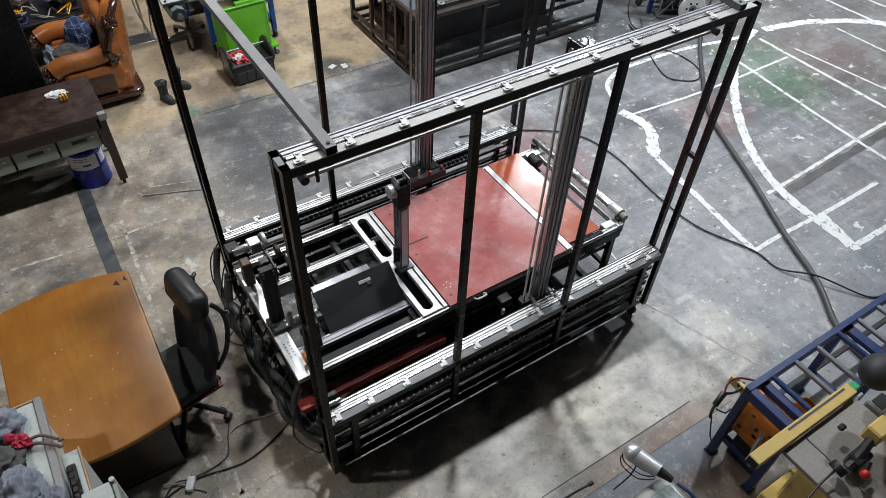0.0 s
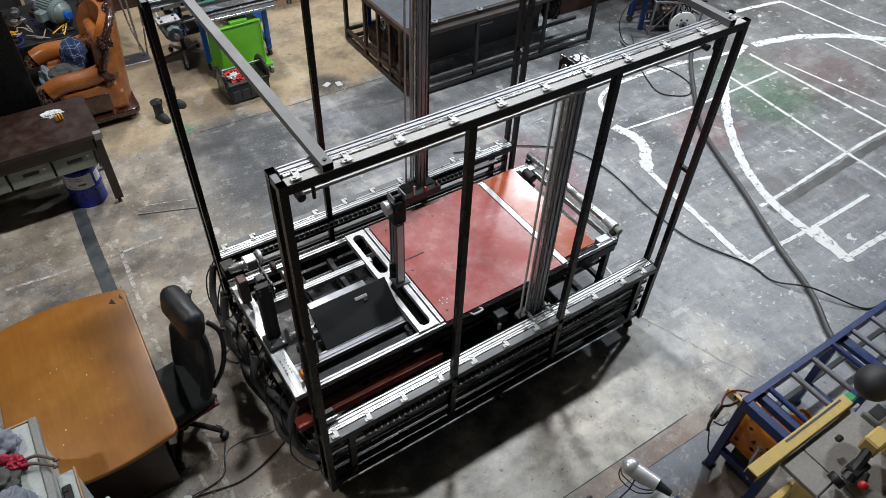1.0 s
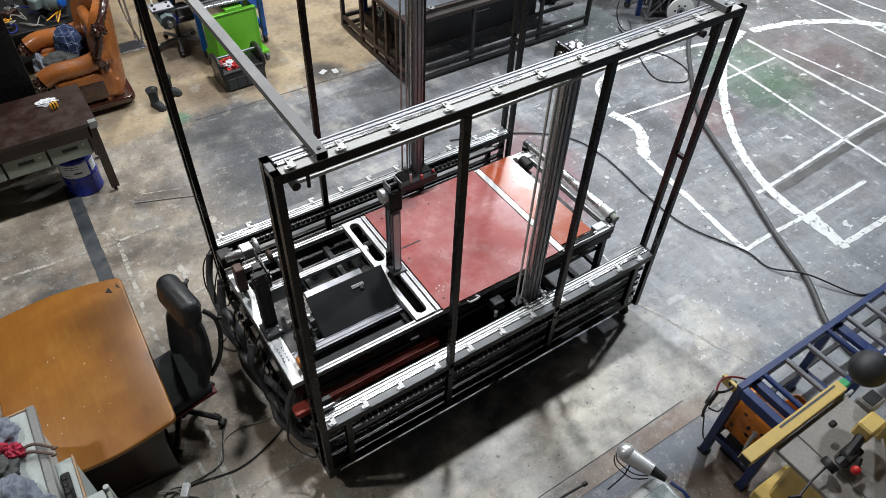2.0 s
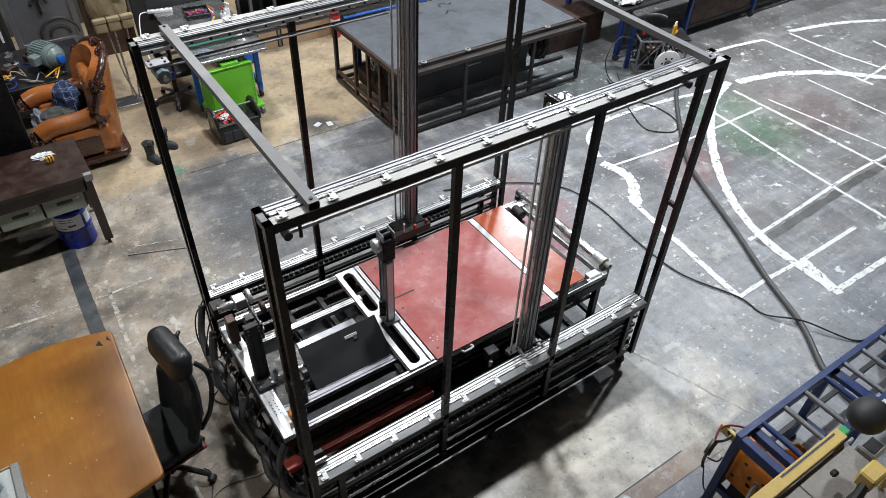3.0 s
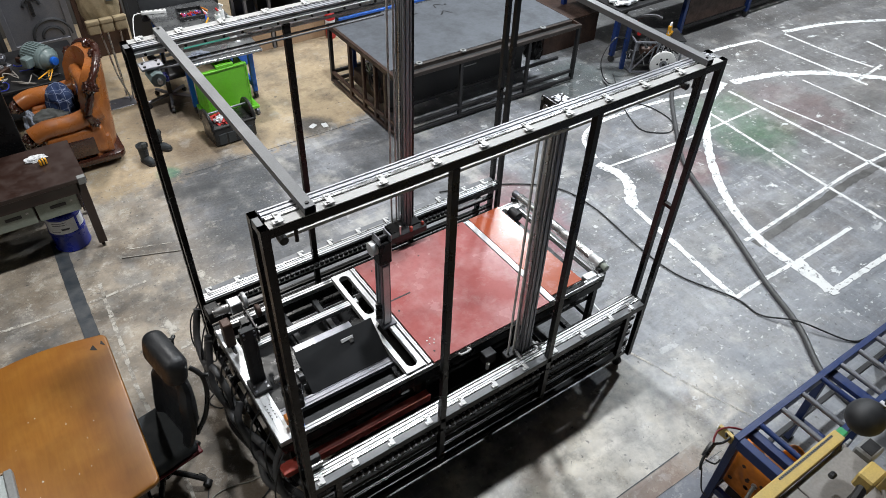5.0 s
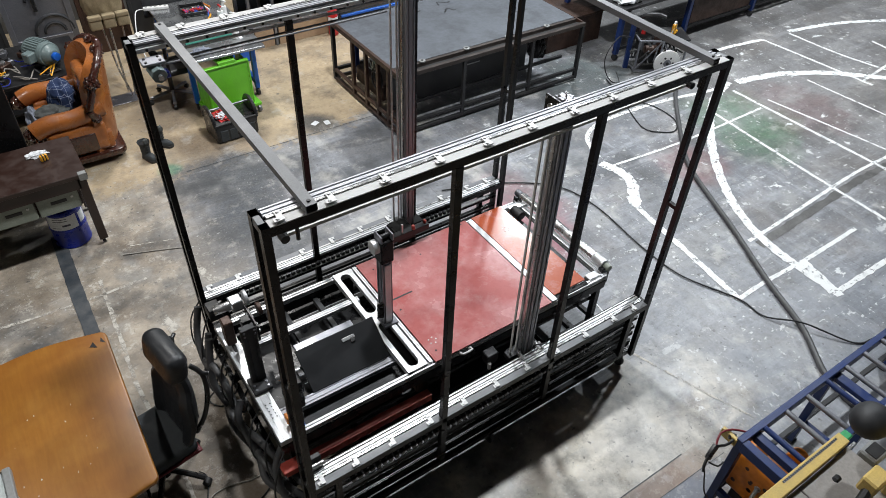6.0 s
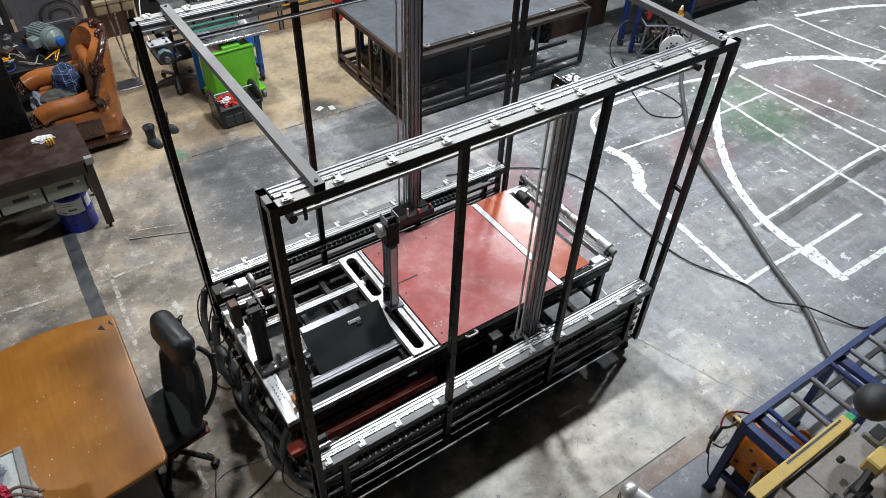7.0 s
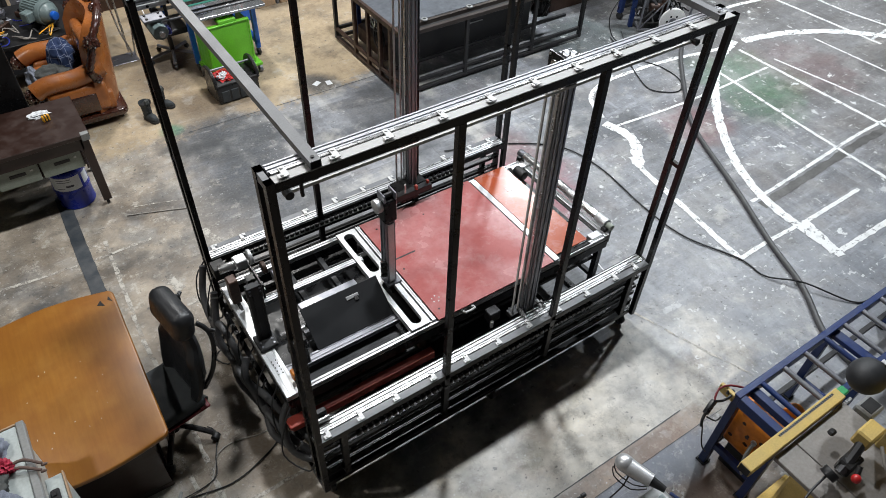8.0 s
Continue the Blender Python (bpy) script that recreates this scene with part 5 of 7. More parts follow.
    part("hub", cyl((0, 0, 0.07), (0, 0, 0.15), 0.048, r2=0.036), BLACK_PLASTIC, t, smooth=True)
    for k in range(5):
        a = radians(72 * k + 20)
        c, s = math.cos(a), math.sin(a)
        leg = bmesh.new()
        pipe(((0, 0, 0.12), (0.15 * c, 0.15 * s, 0.115), (0.31 * c, 0.31 * s, 0.085)), 0.022, leg)
        arm = part("leg", leg, BLACK_PLASTIC, t, smooth=True)
        q = Vector((0.315 * c, 0.315 * s, 0.03))
        w = Vector((-s, c, 0)) * 0.026
        part("castor", cyl(q - w, q + w, 0.03, n=16, bevel=0.005), RUBBER, arm, smooth=True)
    return t


office_chair(-0.70, 1.12, 10)


def side_cabinets():
    t = thing("low_cabinet", "pale grey laminate cabinet with grey edge trim, clothes heaped on it", "cabinet", (-1.8, 0.1, 0))
    part("body", box((-0.6, -0.9, 0), (0.36, 0.73, 1.17), 0.004), PALE_BOARD, t)
    part("top_panel", box((-0.6, -0.9, 1.172), (0.36, 0.73, 1.19), 0.003), PALE_BOARD, t)
    part("edge_trim", box((0.362, -0.9, 1.15), (0.405, 0.745, 1.202), 0.006), GREY_TRIM, t, "grey edge trim")
    part("edge_trim", box((-0.6, 0.732, 1.16), (0.362, 0.745, 1.196), 0.003), CARDBOARD, t, "thin wood edging")
    t = thing("low_cabinet", "narrow pale laminate cabinet with a dark keyboard slot", "cabinet", (-1.36, 0.0, 0))
    part("body", box((-0.03, -0.9, 0), (0.06, 0.44, 1.13), 0.004), PALE_BOARD, t)
    part("edge_trim", box((0.061, -0.9, 1.10), (0.07, 0.445, 1.14), 0.002), CARDBOARD, t, "thin wood edging")
    part("keyboard", box((-0.018, -0.6, 1.131), (0.03, 0.35, 1.15), 0.008), BLACK_PLASTIC, t, "black keyboard edge")
    for k in range(14):
        part("key", box((-0.012, 0.30 - 0.045 * k, 1.150), (0.012, 0.334 - 0.045 * k, 1.156), 0.002), DARK, t)
    t = thing("low_cabinet", "pale grey-green steel cabinet with a rounded edge post", "cabinet", (-1.27, -0.3, 0))
    part("body", box((-0.07, -0.6, 0), (0.08, 0.42, 1.16), 0.006), GREY_GREEN, t)
    part("top_panel", box((-0.07, -0.6, 1.162), (0.075, 0.42, 1.18), 0.004), PALE_BOARD, t)
    part("edge_post", cyl((0.09, 0.42, 0.0), (0.09, 0.42, 1.19), 0.016, n=14, bevel=0.004), PALE_BOARD, t, smooth=True)
    part("side_panel", box((0.082, -0.6, 0.02), (0.105, 0.40, 1.17), 0.004), GREY_GREEN, t)


side_cabinets()
for k, (cx, cy, sx, sy, sz, mat, nm, lb) in enumerate((
        (-1.58, 0.24, 0.10, 0.14, 0.13, GREY_CLOTH, "grey_jacket", "crumpled blue-grey jacket on a cabinet top"), (-1.60, 0.72, 0.10, 0.10, 0.08, GREY_CLOTH, "grey_shirt", "crumpled grey shirt on a cabinet top"),
        (-1.66, 0.46, 0.12, 0.11, 0.10, DARK_CLOTH, "dark_bag", "crumpled dark bag on a cabinet top"), (-1.47, 0.12, 0.07, 0.09, 0.09, GREY_CLOTH, "crumpled_hat", "crumpled grey hat on a cabinet top"))):
    tagged(link(nm, lump((cx, cy, 1.19), (sx, sy, sz), k + 1, 0.24, 1.7, 5, folds=0.55), mat, smooth=True, crease=170), lb, "clothes")


def doll():
    bm = lump((-1.53, 0.56, 1.20), (0.045, 0.05, 0.05), 31, 0.3, 3, 4, folds=0.4)
    lump((-1.58, 0.61, 1.22), (0.03, 0.03, 0.04), 33, 0.2, 3, 3, bm)
    for p in (((-1.53, 0.55, 1.23), (-1.44, 0.55, 1.235), (-1.36, 0.49, 1.215)), ((-1.53, 0.53, 1.23), (-1.46, 0.51, 1.235), (-1.37, 0.45, 1.215))):
        pipe(p, 0.009, bm, 8, 0.02)
    for q in ((-1.352, 0.482, 1.205), (-1.362, 0.442, 1.205)):
        lump(q, (0.018, 0.010, 0.009), 2, 0.05, 2, 2, bm)
    for f in bm.faces:
        f.material_index = 1 if f.calc_center_median().x > -1.475 else 0
    DOLL = link("doll", bm, PINK, smooth=True)
    DOLL.data.materials.append(DOLL_DARK)
    return tagged(DOLL, "small doll in a crimson frilled dress lying on clothes", "doll")


doll()


def dark_desk():
    t = thing("workshop_desk", "dark brown wooden desk on castors with grey drawers", "desk", (-0.33, 4.0, 0))
    part("desktop", box((-1.75, 0.0, 0.82), (0.0, 0.74, 0.868), 0.006), DESK_DARK, t)
    part("front_rail", box((-1.7, 0.02, 0.70), (-0.08, 0.05, 0.82), 0.003), DESK_DARK, t)
    for x0 in (-0.10, -1.72):
        for y0 in (0.02, 0.64):
            lg = part("leg", box((x0, y0, 0.06), (x0 + 0.08, y0 + 0.08, 0.82), 0.004), DESK_DARK, t)
            part("castor", cyl((x0 + 0.02, y0 + 0.04, 0.03), (x0 + 0.05, y0 + 0.04, 0.03), 0.03, n=14, bevel=0.004), DARK, lg, smooth=True)
    part("corner_patch", box((-0.075, -0.004, 0.80), (-0.005, 0.05, 0.872), 0.002), GREY_TRIM, t, "worn grey corner")
    part("side_rail", box((-0.07, 0.1, 0.70), (-0.03, 0.64, 0.82), 0.003), DESK_DARK, t)
    part("back_panel", box((-1.7, 0.66, 0.10), (-0.1, 0.68, 0.80), 0.002), DESK_DARK, t)
    for k in range(4):
        x1 = -0.13 - 0.385 * k
        d = part("drawer", box((x1 - 0.365, 0.045, 0.50), (x1, 0.55, 0.69), 0.006), GREY_GREEN, t, "grey-green drawer")
        part("label_slot", box((x1 - 0.25, 0.040, 0.605), (x1 - 0.11, 0.047, 0.64), 0.002), DARK, d)
        part("lock", cyl((x1 - 0.06, 0.038, 0.64), (x1 - 0.06, 0.047, 0.64), 0.012, n=12), STEEL, d)
    return t


dark_desk()
drum = thing("blue_drum", "blue plastic drum with a white paper label", "drum", (-0.64, 4.27, 0))
bm = bmesh.new()
prof = [(0.0, 0.0), (0.165, 0.0), (0.172, 0.012), (0.168, 0.03), (0.168, 0.20), (0.174, 0.215), (0.168, 0.23), (0.168, 0.40), (0.174, 0.415), (0.168, 0.43), (0.160, 0.44), (0.155, 0.43), (0.0, 0.43)]
rings = []
for r, z in prof:
    rings.append([bm.verts.new((r * math.cos(2 * math.pi * k / 32), r * math.sin(2 * math.pi * k / 32), z)) for k in range(32)] if r else [bm.verts.new((0, 0, z))])
for a, c in zip(rings, rings[1:]):
    for k in range(32):
        f = [a[k % len(a)], a[(k + 1) % len(a)], c[(k + 1) % len(c)], c[k % len(c)]]
        f = [v for i, v in enumerate(f) if v not in f[:i]]
        bm.faces.new(f)
bmesh.ops.recalc_face_normals(bm, faces=bm.faces[:])
part("body", bm, DRUM_BLUE, drum, smooth=True)


def wrap(r, a0, a1, z0, z1, n=14):
    w = bmesh.new()
    prev = None
    for k in range(n + 1):
        a = radians(a0 + (a1 - a0) * k / n)
        cur = [w.verts.new((rr * math.cos(a), rr * math.sin(a), z)) for rr, z in ((r, z0), (r, z1), (r - 0.003, z1), (r - 0.003, z0))]
        if prev:
            for i in range(4):
                w.faces.new((prev[i], cur[i], cur[(i + 1) % 4], prev[(i + 1) % 4]))
        prev = cur
    bmesh.ops.recalc_face_normals(w, faces=w.faces[:])
    return w


lab = part("paper_label", wrap(0.1715, 200, 300, 0.24, 0.395), PAPER, drum, "white paper label")
part("paper_label", wrap(0.1715, 310, 340, 0.26, 0.38), PAPER, drum, "white paper label")
part("print_bar", wrap(0.1735, 225, 270, 0.345, 0.350), INK, lab)
part("print_bar", wrap(0.1735, 225, 270, 0.370, 0.375), INK, lab)
part("print_bar", wrap(0.1735, 250, 275, 0.285, 0.305), INK, lab)
part("print_bar", wrap(0.1735, 215, 245, 0.265, 0.270), INK, lab)

tape = thing("tape_measure", "yellow and black tape measure on the desk", "tool", (-0.61, 4.40, 0.868), 15)
part("case", box((-0.035, -0.02, 0), (0.035, 0.02, 0.065), 0.012, None, None, 3), BIN_YELLOW, tape, smooth=True)
for dx in (-0.02, 0.005):
    part("grip", box((dx, -0.022, 0.002), (dx + 0.014, 0.022, 0.067), 0.004), DARK, tape)
glv = tagged(link("crumpled_paper", lump((-0.66, 4.52, 0.868), (0.09, 0.045, 0.03), 9, 0.35, 2.5, 4, folds=0.5), PAPER, smooth=True), "crumpled white paper on the desk", "paper")
tagged(link("black_locker", box((-2.2, 4.86, 0), (-0.70, 5.25, 2.3), 0.006), BLACK), "tall matt black steel locker", "locker")


# ---- armchair corner ----
def armchair():
    """Leather armchair with carved wood; faces its own -x."""
    t = thing("armchair", "tan leather armchair with carved red-brown wood trim, clothes on it", "armchair", (-0.14, 5.93, 0), -1)
    part("base", outline_prism(rounded_outline(-0.46, -0.52, 0.40, 0.52, 0.10), 0.08, 0.16, 0.02), CARVED, t, "polished carved wooden plinth", smooth=True)
    part("seat_box", pad((-0.40, -0.46, 0.15), (0.30, 0.46, 0.38), 0.04), LEATHER, t, smooth=True)
    part("seat", pad((-0.42, -0.30, 0.34), (0.22, 0.30, 0.50), 0.06), LEATHER, t, smooth=True)
    for s in (-1, 1):
        arm = bmesh.new()
        pad((-0.36, s * 0.40 - 0.09, 0.18), (0.25, s * 0.40 + 0.09, 0.52), 0.05, arm)
        pipe(((-0.45, s * 0.41, 0.55), (-0.30, s * 0.41, 0.60), (0.0, s * 0.40, 0.60), (0.28, s * 0.38, 0.66)), 0.10, arm, 14)
        a = part("arm", arm, LEATHER, t, smooth=True)
        part("arm_scroll", lump((-0.49, s * 0.41, 0.47), (0.07, 0.08, 0.10), 5, 0.25, 3, 4), CARVED, a, "carved scroll", smooth=True)
        part("arm_panel", pad((-0.30, s * 0.49 - 0.012, 0.20), (0.12, s * 0.49 + 0.012, 0.42), 0.011), CARVED, a, "carved side panel", smooth=True)
    back = bmesh.new()
    n_a, n_z = 22, 14
    outer, inner = [], []
    for j in range(n_z + 1):
        z = 0.16 + (1.03) * j / n_z
        o, i_ = [], []
        for k in range(n_a + 1):
            a = radians(-78 + 156 * k / n_a)
            cut = 1 - 0.26 * (abs(a) / radians(78)) ** 4
            zz = 0.16 + (z - 0.16) * cut
            lean = 0.10 * (zz - 0.16)
            o.append(back.verts.new((0.02 + 0.38 * math.cos(a) + lean, 0.50 * math.sin(a), zz)))
            i_.append(back.verts.new((-0.01 + 0.25 * math.cos(a) + lean, 0.40 * math.sin(a), zz - 0.01)))
        outer.append(o)
        inner.append(i_)
    for g in (outer, inner):
        for a, c in zip(g, g[1:]):
            for k in range(n_a):
                back.faces.new((a[k], a[k + 1], c[k + 1], c[k]))
    for k in range(n_a):
        back.faces.new((outer[-1][k], outer[-1][k + 1], inner[-1][k + 1], inner[-1][k]))
    for j in range(n_z):
        for k in (0, n_a):
            back.faces.new((outer[j][k], outer[j + 1][k], inner[j + 1][k], inner[j][k]))
    bmesh.ops.recalc_face_normals(back, faces=back.faces[:])
    part("backrest", back, LEATHER, t, smooth=True)
    for s in (-1, 1):
        part("crest", pipe(((0.20, s * 0.47, 0.55), (0.14, s * 0.50, 0.68), (0.20, s * 0.50, 0.84), (0.26, s * 0.47, 1.00), (0.36, s * 0.38, 1.13), (0.44, s * 0.20, 1.19), (0.47, s * 0.07, 1.20), (0.47, 0, 1.22)), 0.046, None, 10, 0.03, 0.18), CARVED, t, "carved wooden crest rail", smooth=True)
        part("finial", lump((0.25, s * 0.48, 0.95), (0.075, 0.07, 0.08), 4, 0.4, 3, 4), CARVED, t, smooth=True)
        part("finial", lump((0.43, s * 0.14, 1.15), (0.06, 0.08, 0.07), 6, 0.4, 3, 4), CARVED, t, smooth=True)
        part("finial", lump((0.18, s * 0.48, 0.56), (0.05, 0.05, 0.05), 7, 0.4, 3, 4), CARVED, t, smooth=True)
    part("inner_roll", pad((0.06, -0.30, 0.48), (0.22, 0.30, 0.98), 0.07, None, 4, Matrix.Rotation(0.10, 4, "Y")), LEATHER, t, smooth=True)
    for px, py in ((-0.38, -0.44), (0.32, -0.40), (-0.38, 0.44), (0.32, 0.40)):
        ft = part("foot", box((px - 0.03, py - 0.03, 0.03), (px + 0.03, py + 0.03, 0.09), 0.006), CARVED, t)
        part("castor", cyl((px - 0.014, py, 0.028), (px + 0.014, py, 0.028), 0.028, n=14, bevel=0.004), DARK, ft, smooth=True)
    return t


armchair()
tagged(link("plaid_shirt", lump((-0.18, 6.02, 0.50), (0.16, 0.18, 0.26), 12, 0.12, 1.4, 5, folds=0.22), PLAID, smooth=True, crease=170), "blue plaid shirt bundled on the armchair", "clothes")
tagged(link("olive_jacket", lump((-0.36, 5.83, 0.50), (0.20, 0.17, 0.11), 15, 0.25, 1.6, 5, folds=0.3), DARK_CLOTH, smooth=True, crease=170), "dark grey work jacket heaped on the armchair", "clothes")
tagged(link("grey_trousers", lump((-0.54, 5.86, 0.36), (0.09, 0.22, 0.20), 17, 0.2, 1.6, 5, folds=0.25), GREY_CLOTH, smooth=True, crease=170), "grey trousers hanging over the armchair seat", "clothes")


def boots(x, y, rz, lab):
    t = thing("work_boot", lab, "boot", (x, y, 0), rz, "pair of boots")
    bm = bmesh.new()
    cyl((0, 0, 0.04), (0, 0, 0.20), 0.050, bm, 18, 0.056, caps=False)
    for k in range(3):
        cyl((0, 0, 0.19 + 0.014 * k), (0, 0, 0.203 + 0.014 * k), 0.060 + 0.003 * k, bm, 18, 0.066 + 0.003 * k, caps=False)
    r = lump((0.055, 0, 0.02), (0.10, 0.05, 0.055), 3, 0.06, 2, 4, bm)
    part("upper", bm, SEAT_CLOTH, t, smooth=True)
    part("sole", outline_prism(rounded_outline(-0.07, -0.048, 0.16, 0.048, 0.045), 0.0, 0.03, 0.004), RUBBER, t)
    part("lining", cyl((0, 0, 0.195), (0, 0, 0.20), 0.058, n=18), DARK, t)
    for k in range(4):
        part("lace", pipe(((0.045, -0.03, 0.12 + 0.03 * k), (0.066, 0, 0.125 + 0.03 * k), (0.045, 0.03, 0.12 + 0.03 * k)), 0.004), RUBBER, t)
    part("tongue", box((0.03, -0.03, 0.20), (0.06, 0.03, 0.28), 0.012), DARK_CLOTH, t)


boots(0.41, 5.30, -70, "dark olive work boot standing on the floor")
boots(0.62, 5.48, -40, "dark olive work boot standing behind its pair")

motor = thing("electric_motor", "grey-green electric motor with ribbed body and blue cap", "motor", (-0.17, 6.98, 0.62), -60)
part("body", cyl((-0.17, 0, 0.15), (0.15, 0, 0.15), 0.145, n=32, bevel=0.02), MOTOR_GREY, motor, smooth=True)
for k in range(16):
    a = math.pi * k / 15
    part("rib", box((-0.13, 0.147 * math.cos(a) - 0.005, 0.15 + 0.147 * math.sin(a) - 0.004), (0.08, 0.147 * math.cos(a) + 0.005, 0.15 + 0.147 * math.sin(a) + 0.008), 0.002), MOTOR_GREY, motor)
part("end_bell", cyl((0.15, 0, 0.15), (0.22, 0, 0.15), 0.13, n=28, r2=0.07, bevel=0.01), MOTOR_GREY, motor, smooth=True)
part("shaft_cap", cyl((0.22, 0, 0.15), (0.27, 0, 0.15), 0.05, n=20, bevel=0.008), BLUE_LIGHT, motor, "blue plastic shaft cap", smooth=True)
part("terminal_box", box((-0.04, -0.24, 0.10), (0.08, -0.13, 0.22), 0.012), MOTOR_GREY, motor)
for x0 in (-0.12, 0.08):
    part("foot", box((x0, -0.12, 0.0), (x0 + 0.05, 0.12, 0.03), 0.004), DARK, motor)
bench = thing("junk_bench", "low black steel bench crowded with cables and parts", "bench", (-0.5, 7.1, 0))
part("top", box((-0.9, -0.5, 0.56), (0.75, 0.6, 0.60), 0.006), DARK, bench)
for px, py in ((-0.85, -0.45), (0.68, -0.45), (-0.85, 0.52), (0.68, 0.52)):
    part("leg", box((px, py, 0), (px + 0.05, py + 0.05, 0.56), 0.003), DARK, bench)
part("shelf", box((-0.86, -0.46, 0.2), (0.71, 0.56, 0.23), 0.004), DARK, bench)
for k in range(16):
    rnd = random.Random(100 + k)
    x0, y0 = -0.95 + 0.85 * rnd.random(), 6.62 + 0.45 * rnd.random()
    tagged(link("loose_cable", pipe([(x0 + 0.13 * rnd.uniform(-1, 1), y0 + 0.12 * rnd.uniform(-1, 1), 0.612 + 0.07 * rnd.random()) for _ in range(6)], 0.007), (RUBBER, CABLE_GREY, RUBBER, RUBBER, CABLE_GREY, RUBBER, DRUM_BLUE, BIN_YELLOW)[k % 8], smooth=True),
           "loose cable coiled on the junk bench", "cable", "cables on the bench")
for k in range(10):
    rnd = random.Random(300 + k)
    x0, y0 = -0.75 + 1.0 * rnd.random(), 6.75 + 0.75 * rnd.random()
    s = 0.04 + 0.05 * rnd.random()
    if abs(x0 + 0.17) < 0.25 and abs(y0 - 6.98) < 0.3:
        continue
    t = thing("scrap_part", "dark metal machine part lying on the bench", "scrap", (x0, y0, 0.60), 90 * rnd.random(), "scrap on the bench")
    part("block", box((-s, -s * 0.7, 0), (s, s * 0.7, s), 0.008), (DARK, RUST, ALU_DARK)[k % 3], t)
    part("flange", cyl((0, 0, s), (0, 0, s + 0.03), s * 0.5, n=16, bevel=0.003), (STEEL, DARK)[k % 2], t, smooth=True)

# vest on a stand
vest = thing("tactical_vest", "khaki canvas vest with pouches on a steel stand", "vest", (0.66, 6.95, 0))
bm = lump((0, 0, 0.98), (0.24, 0.13, 0.42), 21, 0.08, 1.6, 5, flat=0.8, folds=0.12)
part("body", bm, KHAKI, vest, smooth=True)
for k in range(3):
    pk = part("pouch", pad((-0.24 + 0.16 * k, -0.20, 0.97), (-0.095 + 0.16 * k, -0.10, 1.14), 0.025), KHAKI, vest, smooth=True)
    part("pouch_flap", pad((-0.245 + 0.16 * k, -0.21, 1.09), (-0.09 + 0.16 * k, -0.13, 1.15), 0.015), KHAKI, pk, smooth=True)
part("patch", box((0.06, -0.155, 1.33), (0.16, -0.14, 1.39), 0.004), DARK_CLOTH, vest, "dark plain patch")
for dx in (-0.14, 0.14):
    part("shoulder_strap", pad((dx - 0.04, -0.08, 1.50), (dx + 0.04, 0.10, 1.60), 0.03), KHAKI, vest, smooth=True)
part("pole", cyl((0, 0.02, 0.02), (0, 0.02, 1.6), 0.014), STEEL, vest, smooth=True)
part("stand_leg", pipe(((-0.10, -0.10, 0.98), (-0.06, -0.14, 0.4), (0.0, -0.15, 0.012), (-0.25, -0.12, 0.012), (-0.3, -0.05, 0.012)), 0.011), STEEL, vest, smooth=True)
part("stand_leg", pipe(((0.14, -0.08, 0.98), (0.10, -0.10, 0.4), (0.06, -0.10, 0.012), (0.2, 0.2, 0.012)), 0.011), STEEL, vest, smooth=True)
part("foot_plate", box((-0.30, -0.28, 0.004), (0.06, -0.03, 0.012), 0.002), ALU_DARK, vest)

# machined panels and racks along the back
panel = thing("machined_panel", "grey steel panel with ring and arc cut-outs leaning upright", "panel", (0.0, 8.25, 0))
part("sheet", box((-0.40, -0.02, 0.0), (0.44, 0.02, 1.7), 0.006), ALU_DARK, panel)
part("sheet_edge", box((0.36, -0.05, 0.05), (0.44, -0.02, 1.7), 0.004), ALU_DARK, panel)
part("sheet_edge", box((-0.40, -0.05, 0.05), (-0.33, -0.02, 1.7), 0.004), ALU_DARK, panel)
part("sheet_edge", box((-0.33, -0.05, 0.30), (0.36, -0.02, 0.42), 0.004), ALU_DARK, panel)
for r, cx, cz in ((0.24, 0.16, 0.46), (0.13, 0.16, 0.46), (0.10, 0.02, 0.92)):
    arc = bmesh.new()
    pts = [(cx + r * math.cos(radians(a)), -0.035, cz + r * math.sin(radians(a))) for a in range(0, 181, 15)]
    pipe(pts, 0.020, arc, 8, 0.03)
    part("arc", arc, DARK_WALL, panel, smooth=True)
part("handle", box((-0.02, -0.075, 0.78), (0.03, -0.05, 1.02), 0.01), BLACK_PLASTIC, panel, "black handle")
for nm, x0, x1, mat, lb in (("dark_door_panel", -1.3, -0.44, DARK_WALL, "dark steel door panel leaning at the back"), ("brown_door_panel", 0.50, 1.12, RUST, "brown door panel with round pattern at the back"), ("dark_door_panel", 1.16, 2.5, DARK_WALL, "dark steel sheet standing at the back")):
    t = thing(nm, lb, "panel", (0, 8.3, 0))
    part("sheet", box((x0, -0.03, 0.0), (x1, 0.03, 1.9), 0.006), mat, t)
    part("stile", box((x0, -0.05, 0.0), (x0 + 0.05, -0.031, 1.9), 0.004), mat, t)
    part("stile", box((x1 - 0.05, -0.05, 0.0), (x1, -0.031, 1.9), 0.004), mat, t)
    if mat is DARK_WALL and x0 < 0:
        part("strip", box((-0.56, -0.06, 0.5), (-0.53, -0.051, 1.6), 0.002), PAPER, t, "white strip")
        part("sign", box((-0.95, -0.06, 0.75), (-0.72, -0.051, 1.1), 0.002), PAPER, t, "plain white notice")
    if mat is RUST:
        for k in range(24):
            part("disc", cyl((x0 + 0.10 + 0.11 * (k % 5), -0.05, 0.5 + 0.11 * (k // 5)), (x0 + 0.10 + 0.11 * (k % 5), -0.03, 0.5 + 0.11 * (k // 5)), 0.04, n=14, bevel=0.004), RUST, t, smooth=True)


